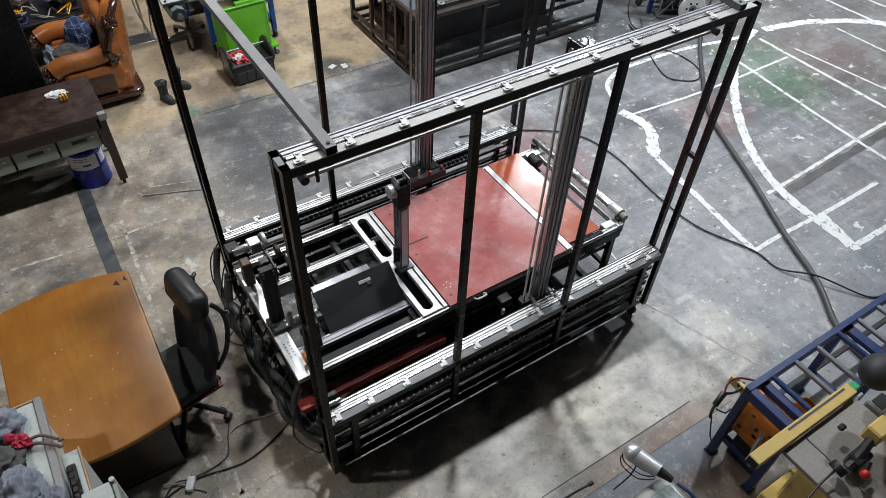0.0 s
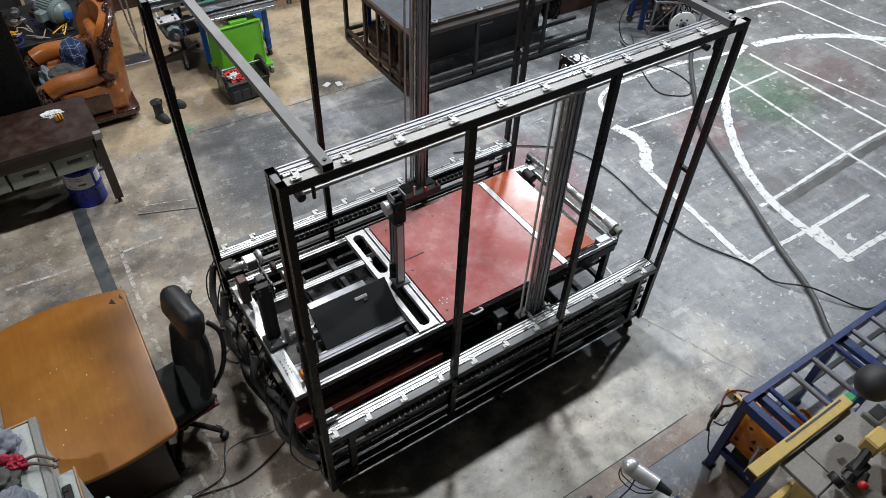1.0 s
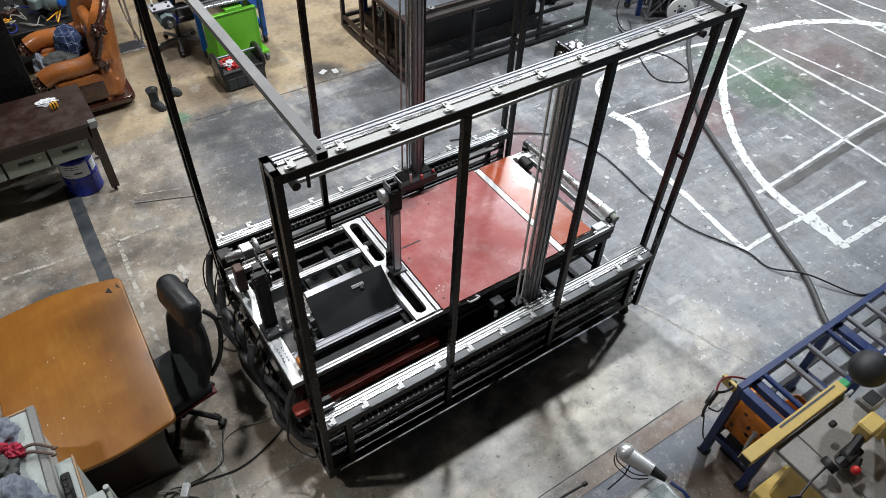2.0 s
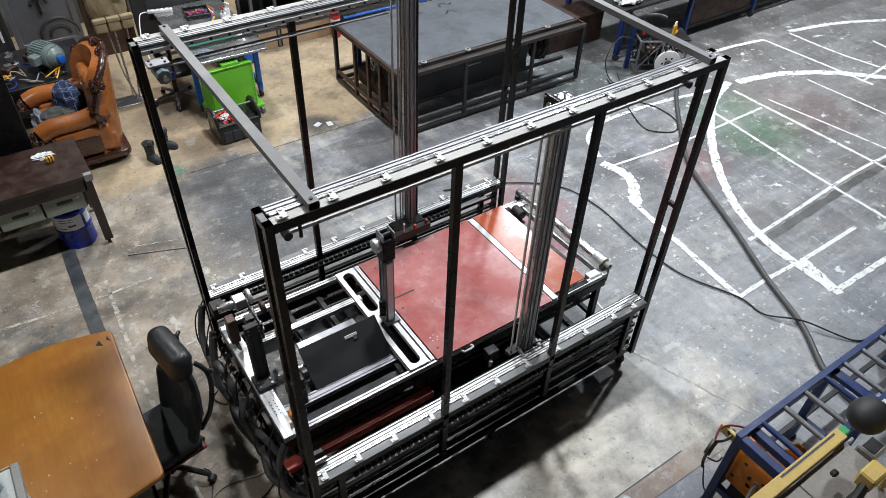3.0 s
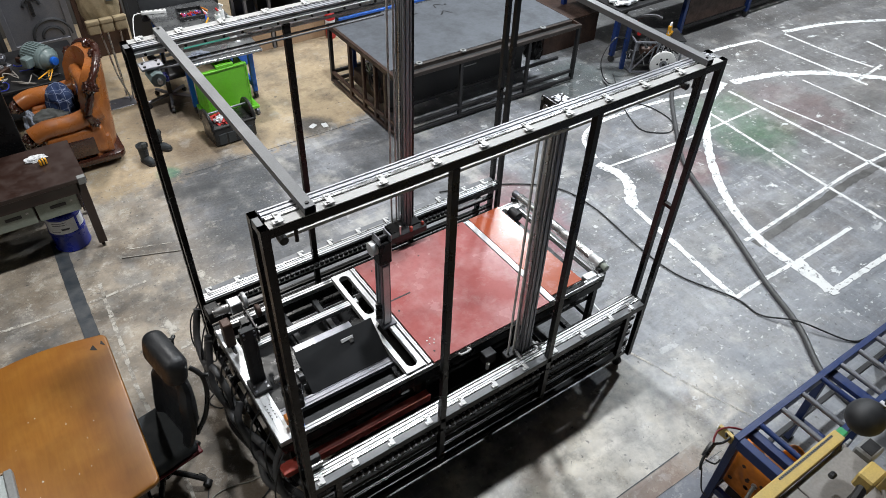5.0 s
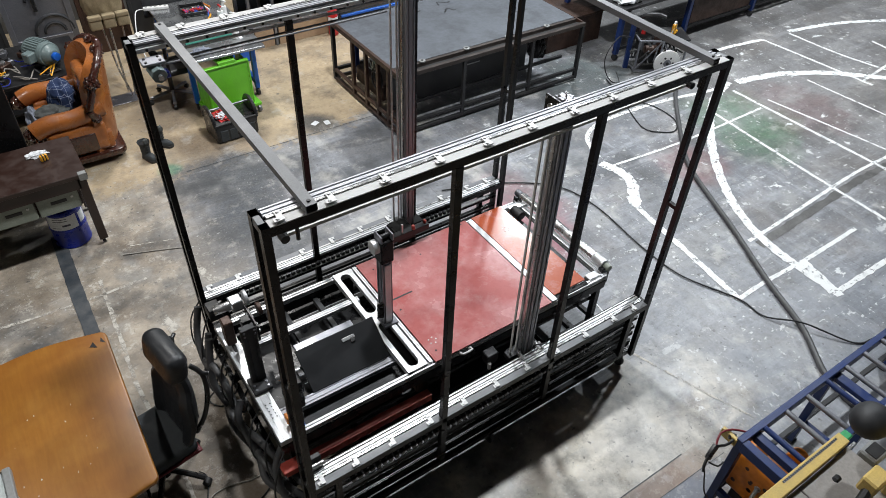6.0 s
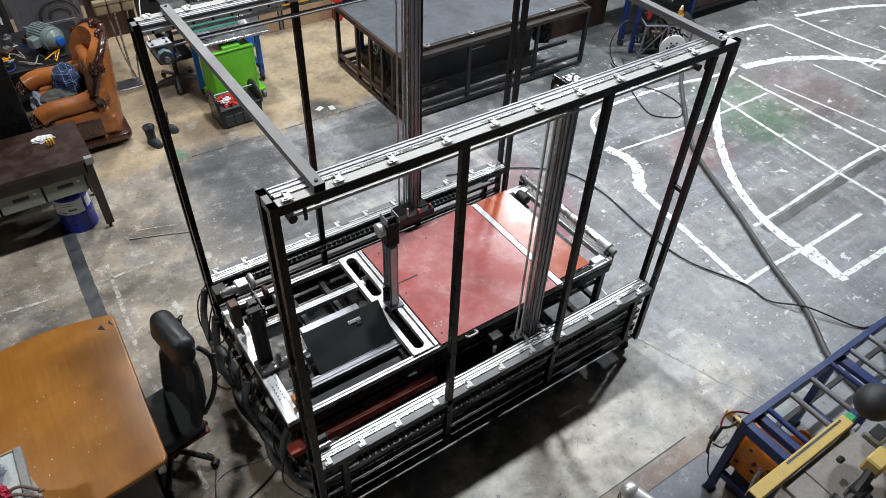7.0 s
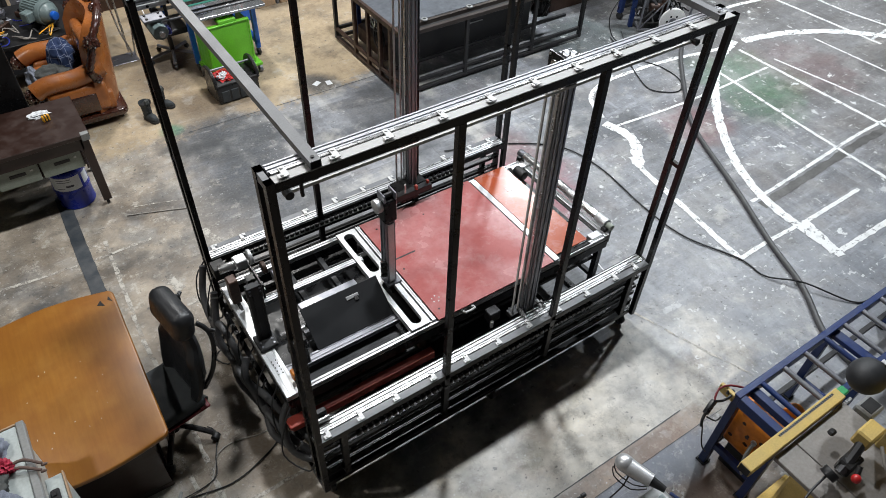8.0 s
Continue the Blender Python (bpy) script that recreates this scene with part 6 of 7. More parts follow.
# ---- blue bench with tools ----
bt = thing("steel_workbench", "stainless-topped workbench on a bright blue steel frame", "workbench", (1.22, 5.66, 0), -1)
part("worktop", box((0.0, 0.0, 0.82), (0.93, 1.80, 0.852), 0.004), STAINLESS, bt)
for px, py in ((0.85, 0.06), (0.04, 0.06), (0.85, 1.68), (0.04, 1.68)):
    lg = part("leg", box((px, py + 0.3 * (py < 1), 0.10), (px + 0.06, py + 0.06 + 0.3 * (py < 1), 0.82), 0.004), BLUE_LIGHT, bt, "bright blue steel leg")
    part("castor", cyl((px + 0.01, py + 0.03 + 0.3 * (py < 1), 0.05), (px + 0.05, py + 0.03 + 0.3 * (py < 1), 0.05), 0.05, n=18, bevel=0.006), RUBBER, lg, smooth=True)
part("rail", box((0.04, 0.36, 0.76), (0.91, 0.42, 0.82), 0.004), BLUE_LIGHT, bt)
part("rail", box((0.85, 0.36, 0.16), (0.91, 1.70, 0.22), 0.004), BLUE_LIGHT, bt)
part("rail", box((0.85, 0.36, 0.74), (0.91, 1.70, 0.82), 0.004), BLUE_LIGHT, bt)
part("back_board", box((-0.05, 1.82, 0.70), (0.95, 1.85, 1.5), 0.004), DARK_WALL, bt)
TT = 0.852
tagged(link("cutting_mat", box((1.33, 6.02, TT + 0.001), (1.93, 6.45, TT + 0.006), 0.001), MAT_GREEN), "dark green cutting mat on the bench", "mat")
ps = thing("power_strip", "white power strip with cable on the bench", "power strip", (1.34, 7.33, TT), -14)
part("body", box((-0.16, -0.03, 0), (0.16, 0.03, 0.045), 0.012, None, None, 2), WHITE_PLASTIC, ps)
for k in range(5):
    part("socket", cyl((-0.12 + 0.06 * k, 0, 0.0452), (-0.12 + 0.06 * k, 0, 0.047), 0.016, n=14), GREY_TRIM, ps)
part("cable", pipe(((-0.16, 0, 0.02), (-0.24, -0.05, 0.03), (-0.27, -0.2, 0.0), (-0.28, -0.5, -0.12), (-0.22, -0.8, -0.3), (-0.1, -0.95, -0.35)), 0.007), WHITE_PLASTIC, ps, smooth=True)
tray = thing("tool_tray", "black tray full of red-handled pliers", "tray", (1.73, 7.02, TT), -8)
part("rim", box((-0.16, -0.16, 0), (0.16, 0.16, 0.02), 0.008), BLACK_PLASTIC, tray)
for s in (-1, 1):
    part("side", box((s * 0.155 - 0.008, -0.16, 0.02), (s * 0.155 + 0.008, 0.16, 0.06), 0.004), BLACK_PLASTIC, tray)
    part("side", box((-0.147, s * 0.155 - 0.008, 0.02), (0.147, s * 0.155 + 0.008, 0.06), 0.004), BLACK_PLASTIC, tray)
for k in range(12):
    rnd = random.Random(500 + k)
    x0 = -0.12 + 0.022 * k
    pl = thing("pliers", "hand pliers with plastic handles in a tray", "pliers", (1.73 + x0, 7.02 + 0.05 * rnd.uniform(-1, 1), TT + 0.03), rnd.uniform(-30, 30), "pliers in the tray")
    mt = (RED_PAINT, BLUE_LIGHT, RED_PAINT, DARK)[k % 4]
    part("handle", pipe(((0, 0, 0.01), (0.016, -0.05, 0.012), (0.012, -0.10, 0.012)), 0.008), mt, pl, smooth=True)
    part("handle", pipe(((0, 0, 0.01), (-0.016, -0.05, 0.012), (-0.012, -0.10, 0.012)), 0.008), mt, pl, smooth=True)
    part("jaw", box((-0.012, 0, 0.0), (0.012, 0.055, 0.018), 0.005), STEEL, pl)
gl = tagged(link("work_glove", lump((1.42, 5.82, TT), (0.11, 0.07, 0.045), 44, 0.35, 2.4, 5, folds=0.5), GREY_CLOTH, smooth=True), "grey and white work glove on the bench", "glove")
tagged(link("tape_roll", cyl((1.74, 5.80, TT), (1.74, 5.80, TT + 0.025), 0.022, n=18, bevel=0.004), WHITE_PLASTIC, smooth=True), "small white roll on the bench", "roll")
for k, (bx, by, mt, lb) in enumerate(((1.93, 6.50, WHITE_PLASTIC, "white spray bottle on the bench"), (2.02, 6.62, WHITE_PLASTIC, "white squeeze bottle on the bench"), (1.98, 6.2, PAPER, "pale leaning stick pack on the bench"))):
    t = thing("bottle", lb, "bottle", (bx, by, TT), 20 * k, "bottles on the bench")
    part("body", cyl((0, 0, 0), (0, 0, 0.17), 0.038, n=20, bevel=0.008), mt, t, smooth=True)
    part("neck", cyl((0, 0, 0.17), (0, 0, 0.23), 0.022, n=14, r2=0.012), mt, t, smooth=True)
    part("trigger", box((-0.012, -0.06, 0.225), (0.012, 0.025, 0.25), 0.006), RED_PAINT if k == 0 else WHITE_PLASTIC, t)
for k in range(5):
    t = thing("marker_pen", "coloured pen or driver lying on the bench", "pen", (1.86 + 0.02 * k, 6.75 + 0.10 * k, TT + 0.012), 60 + 12 * k, "pens on the bench")
    part("barrel", cyl((-0.10, 0, 0), (0.07, 0, 0), 0.011, n=12), (BIN_YELLOW, BLUE_LIGHT, RED_PAINT, WHITE_PLASTIC, ORANGE)[k], t, smooth=True)
    part("tip", cyl((0.07, 0, 0), (0.11, 0, 0), 0.009, n=12, r2=0.003), STEEL, t, smooth=True)
cad = thing("pen_caddy", "white caddy holding red and white drivers", "caddy", (1.93, 6.02, TT))
part("cup", cyl((0, 0, 0), (0, 0, 0.09), 0.045, n=18, bevel=0.004), WHITE_PLASTIC, cad, smooth=True)
for k in range(6):
    a = k * 1.05
    part("driver", cyl((0.02 * math.cos(a), 0.02 * math.sin(a), 0.05), (0.05 * math.cos(a), 0.05 * math.sin(a), 0.19), 0.010, n=10), (RED_PAINT, DARK, WHITE_PLASTIC)[k % 3], cad, smooth=True)
part("ruler", box((0.03, -0.3, 0.0), (0.07, 0.32, 0.006), 0.001, None, Matrix.Rotation(0.1, 4, "X")), PAPER, cad)

gc = thing("green_tool_cart", "lime green steel tool cart with an open flap", "tool cart", (1.35, 5.62, 0), 2)
part("front_panel", box((0.02, 0.0, 0.14), (0.54, 0.03, 0.72), 0.006), GREEN, gc)
part("side_panel", box((0.0, 0.03, 0.14), (0.02, 0.40, 0.72), 0.004), GREEN, gc)
part("side_panel", box((0.54, 0.03, 0.14), (0.56, 0.40, 0.70), 0.004), GREEN, gc)
part("rim", box((0.0, -0.012, 0.715), (0.56, 0.04, 0.735), 0.004), GREEN, gc)
for x0 in (0.0, 0.54):
    part("rim", box((x0, -0.012, 0.13), (x0 + 0.02, 0.0, 0.715), 0.003), GREEN, gc)
part("tray", box((-0.04, -0.05, 0.10), (0.63, 0.40, 0.14), 0.006), GREEN, gc)
part("back_flap", box((0.18, 0.0, 0.735), (0.40, 0.25, 0.775), 0.004), GREEN, gc)
for px in (-0.02, 0.60):
    for py in (-0.02, 0.36):
        part("castor", cyl((px - 0.02, py, 0.05), (px + 0.02, py, 0.05), 0.05, n=18, bevel=0.006), ALU_DARK, gc, smooth=True)

tote = thing("tool_tote", "black canvas tool tote with rounded ends and red tools inside", "tool bag", (1.47, 5.33, 0), 2)
part("body", pad((-0.27, -0.19, 0.0), (0.27, 0.19, 0.25), 0.03, None, 2), BLACK_PLASTIC, tote, smooth=True)
part("rim", box((-0.265, -0.195, 0.235), (0.265, -0.175, 0.262), 0.006), RUBBER, tote)
for k in range(4):
    part("pocket", pad((-0.22 + 0.115 * k, -0.20, 0.02), (-0.12 + 0.115 * k, -0.178, 0.17), 0.008, None, 2), SEAT_CLOTH, tote)
for s in (-1, 1):
    en = bmesh.new()
    pts = [(s * 0.265, 0.18 * math.cos(radians(a)), 0.23 + 0.18 * math.sin(radians(a))) for a in range(0, 181, 15)]
    pipe(pts, 0.022, en, 8, 0.03)
    cyl((s * 0.253, 0, 0.23), (s * 0.272, 0, 0.23), 0.175, en, 24)
    part("end_panel", en, BLACK_PLASTIC, tote, smooth=True)
part("handle", cyl((-0.26, 0, 0.37), (0.26, 0, 0.37), 0.014), ALU_DARK, tote, smooth=True)
part("clutter", lump((-0.08, 0.0, 0.24), (0.12, 0.12, 0.06), 61, 0.4, 3, 4, folds=0.6), RED_PAINT, tote, "red and white tools")
part("clutter", lump((-0.12, -0.05, 0.265), (0.06, 0.05, 0.05), 62, 0.4, 3, 4, folds=0.6), PAPER, tote)
part("end_wheel", cyl((0.28, 0.02, 0.05), (0.32, 0.02, 0.05), 0.05, n=18, bevel=0.006), ALU_DARK, tote, smooth=True)


def swivel_base(x, y):
    t = thing("swivel_stool", "dusty grey swivel chair under the bench", "chair", (x, y, 0))
    part("seat", pad((-0.22, -0.22, 0.40), (0.22, 0.22, 0.48), 0.04), DARK, t, smooth=True)
    part("post", cyl((0, 0, 0.1), (0, 0, 0.40), 0.03), DARK, t, smooth=True)
    for k in range(5):
        a = radians(72 * k + 40)
        c, s = math.cos(a), math.sin(a)
        lg = part("leg", pipe(((0, 0, 0.12), (0.16 * c, 0.16 * s, 0.10), (0.30 * c, 0.30 * s, 0.08)), 0.022), ALU_DARK, t, smooth=True)
        part("castor", cyl((0.30 * c - 0.02 * s, 0.30 * s + 0.02 * c, 0.03), (0.30 * c + 0.02 * s, 0.30 * s - 0.02 * c, 0.03), 0.03, n=14, bevel=0.004), RUBBER, lg, smooth=True)


swivel_base(1.12, 6.50)


# ---- back wall racks ----
rack = thing("storage_rack", "low storage rack with yellow bins and a plywood front", "shelf", (2.55, 7.25, 0))
part("front_board", box((0.05, 0.0, 0.0), (0.34, 0.02, 0.32), 0.003), CARDBOARD, rack, "bare plywood board")
part("front_board", box((0.42, 0.0, 0.0), (1.30, 0.02, 0.30), 0.003), CARDBOARD, rack, "bare plywood board")
for x0 in (0.0, 0.36, 1.30):
    part("upright", box((x0, 0.0, 0.0), (x0 + 0.04, 0.05, 1.9), 0.003), ALU_DARK, rack)
    part("upright", box((x0, 0.55, 0.0), (x0 + 0.04, 0.60, 1.9), 0.003), ALU_DARK, rack)
for z in (0.31, 0.80, 1.3):
    part("shelf", box((0.0, 0.0, z), (1.36, 0.60, z + 0.025), 0.003), ALU_DARK, rack)
part("back", box((0.0, 0.60, 0.0), (1.36, 0.63, 1.9), 0.003), DARK_WALL, rack)
for k in range(3):
    t = thing("parts_bin", "yellow plastic parts bin on the rack shelf", "bin", (3.08 + 0.235 * k, 7.40, 0.336), 0, "bins on the rack")
    part("floor", box((-0.10, -0.13, 0), (0.10, 0.13, 0.008), 0.002), BIN_YELLOW, t)
    part("front", box((-0.10, -0.13, 0.008), (0.10, -0.122, 0.06), 0.002), BIN_YELLOW, t)
    part("back", box((-0.10, 0.122, 0.008), (0.10, 0.13, 0.13), 0.002), BIN_YELLOW, t)
    for s in (-1, 1):
        part("side", box((s * 0.10 - 0.004, -0.122, 0.008), (s * 0.10 + 0.004, 0.122, 0.12), 0.002), BIN_YELLOW, t)
    part("content", lump((0, 0, 0.008), (0.085, 0.10, 0.05), 70 + k, 0.4, 4, 3), DARK, t)
bx = thing("blue_crate", "bright blue plastic crate on the floor by the rack", "crate", (2.34, 7.08, 0.0), 8)
part("body", box((-0.12, -0.12, 0.0), (0.12, 0.12, 0.34), 0.015), BLUE_LIGHT, bx)
part("rim", box((-0.13, -0.13, 0.34), (0.13, 0.13, 0.38), 0.01), BLUE_LIGHT, bx)
part("lining", box((-0.11, -0.11, 0.381), (0.11, 0.11, 0.386), 0.002), BLUE, bx)
fe = thing("fire_extinguisher", "red fire extinguisher standing by the rack", "extinguisher", (3.82, 7.15, 0))
part("cylinder", cyl((0, 0, 0.0), (0, 0, 0.40), 0.075, n=24, bevel=0.03), RED_PAINT, fe, smooth=True)
part("label_band", cyl((0, 0, 0.20), (0, 0, 0.30), 0.0765, n=24, caps=False), PAPER, fe, "white plain label")
part("neck", cyl((0, 0, 0.40), (0, 0, 0.46), 0.025, n=14), DARK, fe, smooth=True)
part("handle", box((-0.02, -0.10, 0.46), (0.02, 0.06, 0.49), 0.006), DARK, fe)
part("hose", pipe(((0.0, 0.04, 0.45), (0.09, 0.03, 0.40), (0.10, 0.0, 0.20), (0.08, -0.02, 0.12)), 0.011), RUBBER, fe, smooth=True)
lb_ = thing("low_shelf", "low blue steel shelf loaded with hoses and tools", "shelf", (4.0, 7.2, 0))
part("front", box((0.0, 0.0, 0.06), (1.9, 0.04, 0.24), 0.004), BLUE_LIGHT, lb_)
part("deck", box((0.0, 0.04, 0.20), (1.9, 0.7, 0.24), 0.004), DARK, lb_)
for px in (0.02, 1.82):
    for py in (0.04, 0.62):
        part("leg", box((px, py, 0), (px + 0.06, py + 0.06, 0.20), 0.003), BLUE_LIGHT, lb_)
for k in range(9):
    rnd = random.Random(700 + k)
    t = thing("tool_item", "small power tool or fitting on the low shelf", "tool", (4.12 + 0.19 * k, 7.42 + 0.12 * rnd.random(), 0.24), 360 * rnd.random(), "tools on the low shelf")
    part("grip", box((-0.025, -0.07, 0), (0.025, 0.07, 0.06), 0.015), (DARK, WHITE_PLASTIC, ALU_DARK)[k % 3], t)
    part("barrel", cyl((0, 0.0, 0.07), (0, 0.15, 0.07), 0.028, n=14, bevel=0.005), (ALU, DARK, RED_PAINT)[k % 3], t, smooth=True)


# ---- welded bench ----
def welded_bench():
    t = thing("welding_bench", "large low bench with worn grey steel top on a rusty frame", "workbench", (3.15, 4.12, 0))
    L, W, H = 2.97, 1.72, 0.85
    part("plate", box((0.05, 0.22, H - 0.012), (L - 0.02, W, H), 0.003), BENCH_TOP, t, "worn grey steel plate")
    part("rim", box((0.0, 0.0, H - 0.05), (L, 0.05, H + 0.0), 0.003), BENCH_RIM, t)
    part("rim", box((0.0, 0.17, H - 0.06), (L, 0.215, H - 0.005), 0.003), BENCH_RIM, t)
    part("inner_rail", box((0.0, 0.085, H - 0.07), (L, 0.13, H - 0.03), 0.003), DARK, t)
    part("rim", box((0.0, 0.05, H - 0.05), (0.045, W + 0.03, H + 0.012), 0.003), RUST, t)
    part("rim", box((L - 0.02, 0.05, H - 0.05), (L, W + 0.03, H + 0.004), 0.003), RUST, t)
    part("rim", box((0.045, W, H - 0.05), (L - 0.02, W + 0.03, H + 0.006), 0.003), DARK, t)
    for k in range(4):
        x = 0.45 + 0.66 * k
        lug = part("lug", cyl((x, 0.19, H - 0.004), (x, 0.19, H + 0.014), 0.042, n=20, bevel=0.003), GREY_TRIM, t, "round steel lug", smooth=True)
        part("lug_bore", cyl((x, 0.19, H + 0.0142), (x, 0.19, H + 0.016), 0.018, n=14), DARK, lug)
    for px in (0.0, L - 0.05):
        for py in (0.0, W - 0.02):
            part("leg", box((px, py, 0.03), (px + 0.05, py + 0.05, H - 0.05), 0.003), DARK, t)
    for px in (0.95, 2.05):
        part("mid_leg", box((px, 0.002, 0.03), (px + 0.045, 0.045, H - 0.05), 0.003), DARK, t)
    for py in (0.25, 0.50, 0.80, 1.15):
        part("mid_leg", box((0.002, py, 0.03), (0.045, py + 0.05, H - 0.05), 0.003), RUST, t)
    for z in (0.03, 0.15):
        part("stretcher", box((0.05, 0.004, z), (L - 0.05, 0.044, z + 0.045), 0.003), DARK, t)
        part("stretcher", box((0.004, 0.05, z), (0.044, W - 0.02, z + 0.045), 0.003), RUST, t)
        part("stretcher", box((0.05, W - 0.015, z), (L - 0.05, W + 0.025, z + 0.045), 0.003), DARK, t)
    part("stretcher", box((0.05, 0.30, 0.22), (L - 0.05, 0.34, 0.26), 0.003), DARK, t)
    part("apron", box((0.05, 0.30, 0.28), (L - 0.75, 0.33, H - 0.08), 0.003), DARK, t, "black sheet apron")
    part("apron_mark", box((1.2, 0.296, 0.55), (1.42, 0.2995, 0.565), 0.0), GREY_TRIM, t)
    part("inner_frame", box((0.05, 0.55, H - 0.12), (L - 0.05, 0.62, H - 0.02), 0.003), RUST, t)
    part("inner_post", box((0.18, 1.40, 0.2), (0.24, 1.46, H - 0.05), 0.003), BLUE, t, "blue steel post")
    part("inner_post", box((L - 0.35, 0.55, 0.2), (L - 0.29, 0.61, H - 0.05), 0.003), BLUE_LIGHT, t, "blue steel post")
    part("gearbox", lump((L - 0.45, 0.42, 0.32), (0.12, 0.12, 0.22), 81, 0.25, 2.5, 4), DARK, t, smooth=False)
    part("gearbox", cyl((L - 0.6, 0.45, 0.60), (L - 0.42, 0.45, 0.62), 0.07, n=16, bevel=0.01), DARK, t, smooth=True)
    part("hand_wheel", pipe([(0.22, 1.0 + 0.15 * math.cos(radians(a)), 0.42 + 0.15 * math.sin(radians(a))) for a in range(0, 361, 30)], 0.014), STEEL, t, smooth=True)
    for a in range(0, 180, 45):
        c, s = 0.15 * math.cos(radians(a)), 0.15 * math.sin(radians(a))
        part("spoke", cyl((0.22, 1.0 - c, 0.42 - s), (0.22, 1.0 + c, 0.42 + s), 0.008, n=8), STEEL, t)
    for k, (sx, sy) in enumerate(((1.02, 1.45), (1.55, 1.50), (1.48, 1.30), (2.35, 0.75), (0.62, 1.1), (2.55, 1.35))):
        rnd = random.Random(40 + k)
        part("burn_mark", stroke([(sx + 0.05 * j + 0.02 * rnd.uniform(-1, 1), sy + 0.07 * rnd.uniform(-1, 1), 0) for j in range(5)], 0.022, H + 0.001, 0.5, 60 + k, 0.02), DARK, t, "dark burn mark on the plate")
    part("hung_cable", pipe([(0.06 + 0.02 * math.sin(a * 0.7), 0.62 + 0.10 * math.cos(a), 0.50 + 0.14 * math.sin(a) + 0.004 * a) for a in (0.7 * j for j in range(26))], 0.010, None, 6, 0.03), RUBBER, t, "black cable coil hung inside the frame", smooth=True)
    part("drum_box", box((0.12, 0.6, 0.18), (0.5, 1.3, 0.40), 0.02), RUST, t)


welded_bench()

# ---- far table, cart with the white disc ----
ft = thing("long_table", "long dark table on blue legs with a black cloth top", "table", (6.95, 4.2, 0))
part("top", box((0.0, 0.0, 0.78), (5.2, 1.3, 0.83), 0.006), DARK, ft)
for px in (0.05, 1.55, 3.25, 5.05):
    for py in (0.05, 1.2):
        lg = part("leg", box((px, py, 0.10), (px + 0.07, py + 0.07, 0.78), 0.004), BLUE, ft, "dark blue steel leg")
        part("castor", cyl((px + 0.01, py + 0.03, 0.05), (px + 0.055, py + 0.03, 0.05), 0.05, n=18, bevel=0.006), RUBBER, lg, smooth=True)
part("rail", box((0.05, 0.08, 0.14), (5.1, 0.12, 0.19), 0.004), DARK, ft)
part("skirt", box((1.7, 0.10, 0.2), (3.2, 0.13, 0.78), 0.004), RUST, ft)
cr = thing("brown_crate", "dark red-brown steel crate beyond the bench", "crate", (6.85, 5.25, 0))
part("body", box((-0.6, -0.3, 0.0), (0.5, 0.5, 0.45), 0.006), RUST, cr)
part("lid", box((-0.62, -0.32, 0.45), (0.52, 0.52, 0.48), 0.004), RUST, cr)
for k, (lx, ly, mt, lb) in enumerate(((7.2, 4.42, PAPER, "crumpled white cloth on the far table"), (8.0, 4.38, CARDBOARD, "pile of tan rags on the far table"), (7.6, 4.45, DARK_CLOTH, "dark tarpaulin heap on the far table"), (8.3, 4.35, ORANGE, "orange rag on the far table"))):
    tagged(link("rag", lump((lx, ly, 0.83), (0.22, 0.16, 0.10), 90 + k, 0.35, 2, 4, folds=0.5), mt, smooth=True), lb, "cloth", "rags on the far table")
cart = thing("welder_cart", "steel-framed cart carrying a motor and a white disc", "cart", (7.33, 3.81, 0), -30)
for px in (-0.34, 0.0, 0.36):
    for py in (-0.20, 0.22):
        part("post", box((px, py, 0.05), (px + 0.025, py + 0.025, 0.52), 0.003), ALU_DARK, cart)
for z in (0.05, 0.50):
    for py in (-0.20, 0.22):
        part("bar", box((-0.34, py + 0.002, z), (0.385, py + 0.023, z + 0.025), 0.002), ALU_DARK, cart)
    for px in (-0.34, 0.36):
        part("bar", box((px + 0.002, -0.175, z), (px + 0.023, 0.22, z + 0.025), 0.002), ALU_DARK, cart)
part("deck", box((-0.02, -0.20, 0.525), (0.40, 0.22, 0.54), 0.003), DARK, cart)
part("blue_post", box((-0.42, 0.0, 0.0), (-0.36, 0.06, 0.75), 0.004), BLUE, cart, "dark blue post")
part("motor", cyl((-0.25, 0.0, 0.20), (0.05, 0.0, 0.20), 0.11, n=20, bevel=0.01), DARK, cart, smooth=True)
part("motor", cyl((-0.20, -0.08, 0.34), (-0.02, -0.08, 0.34), 0.06, n=16, bevel=0.01), RUST, cart, smooth=True)
disc = part("disc", cyl((0.12, -0.24, 0.20), (0.12, -0.20, 0.20), 0.19, n=40, bevel=0.008), WHITE_PLASTIC, cart, "white round reel disc", smooth=True)
part("disc_hub", cyl((0.12, -0.25, 0.20), (0.12, -0.24, 0.20), 0.055, n=24), ALU_DARK, disc, smooth=True)
part("disc_centre", cyl((0.12, -0.262, 0.20), (0.12, -0.25, 0.20), 0.022, n=16), DARK, disc, smooth=True)
for a in range(6):
    part("disc_hole", cyl((0.12 + 0.085 * math.cos(a * 1.047), -0.2415, 0.20 + 0.085 * math.sin(a * 1.047)), (0.12 + 0.085 * math.cos(a * 1.047), -0.240, 0.20 + 0.085 * math.sin(a * 1.047)), 0.016, n=12), DARK, disc)
for k in range(8):
    rnd = random.Random(900 + k)
    part("fitting", box((-0.30 + 0.05 * k, -0.12 + 0.2 * rnd.random(), 0.30), (-0.25 + 0.05 * k, -0.04 + 0.2 * rnd.random(), 0.38 + 0.1 * rnd.random()), 0.01), (DARK, ALU_DARK, RUST, DARK)[k % 4], cart)
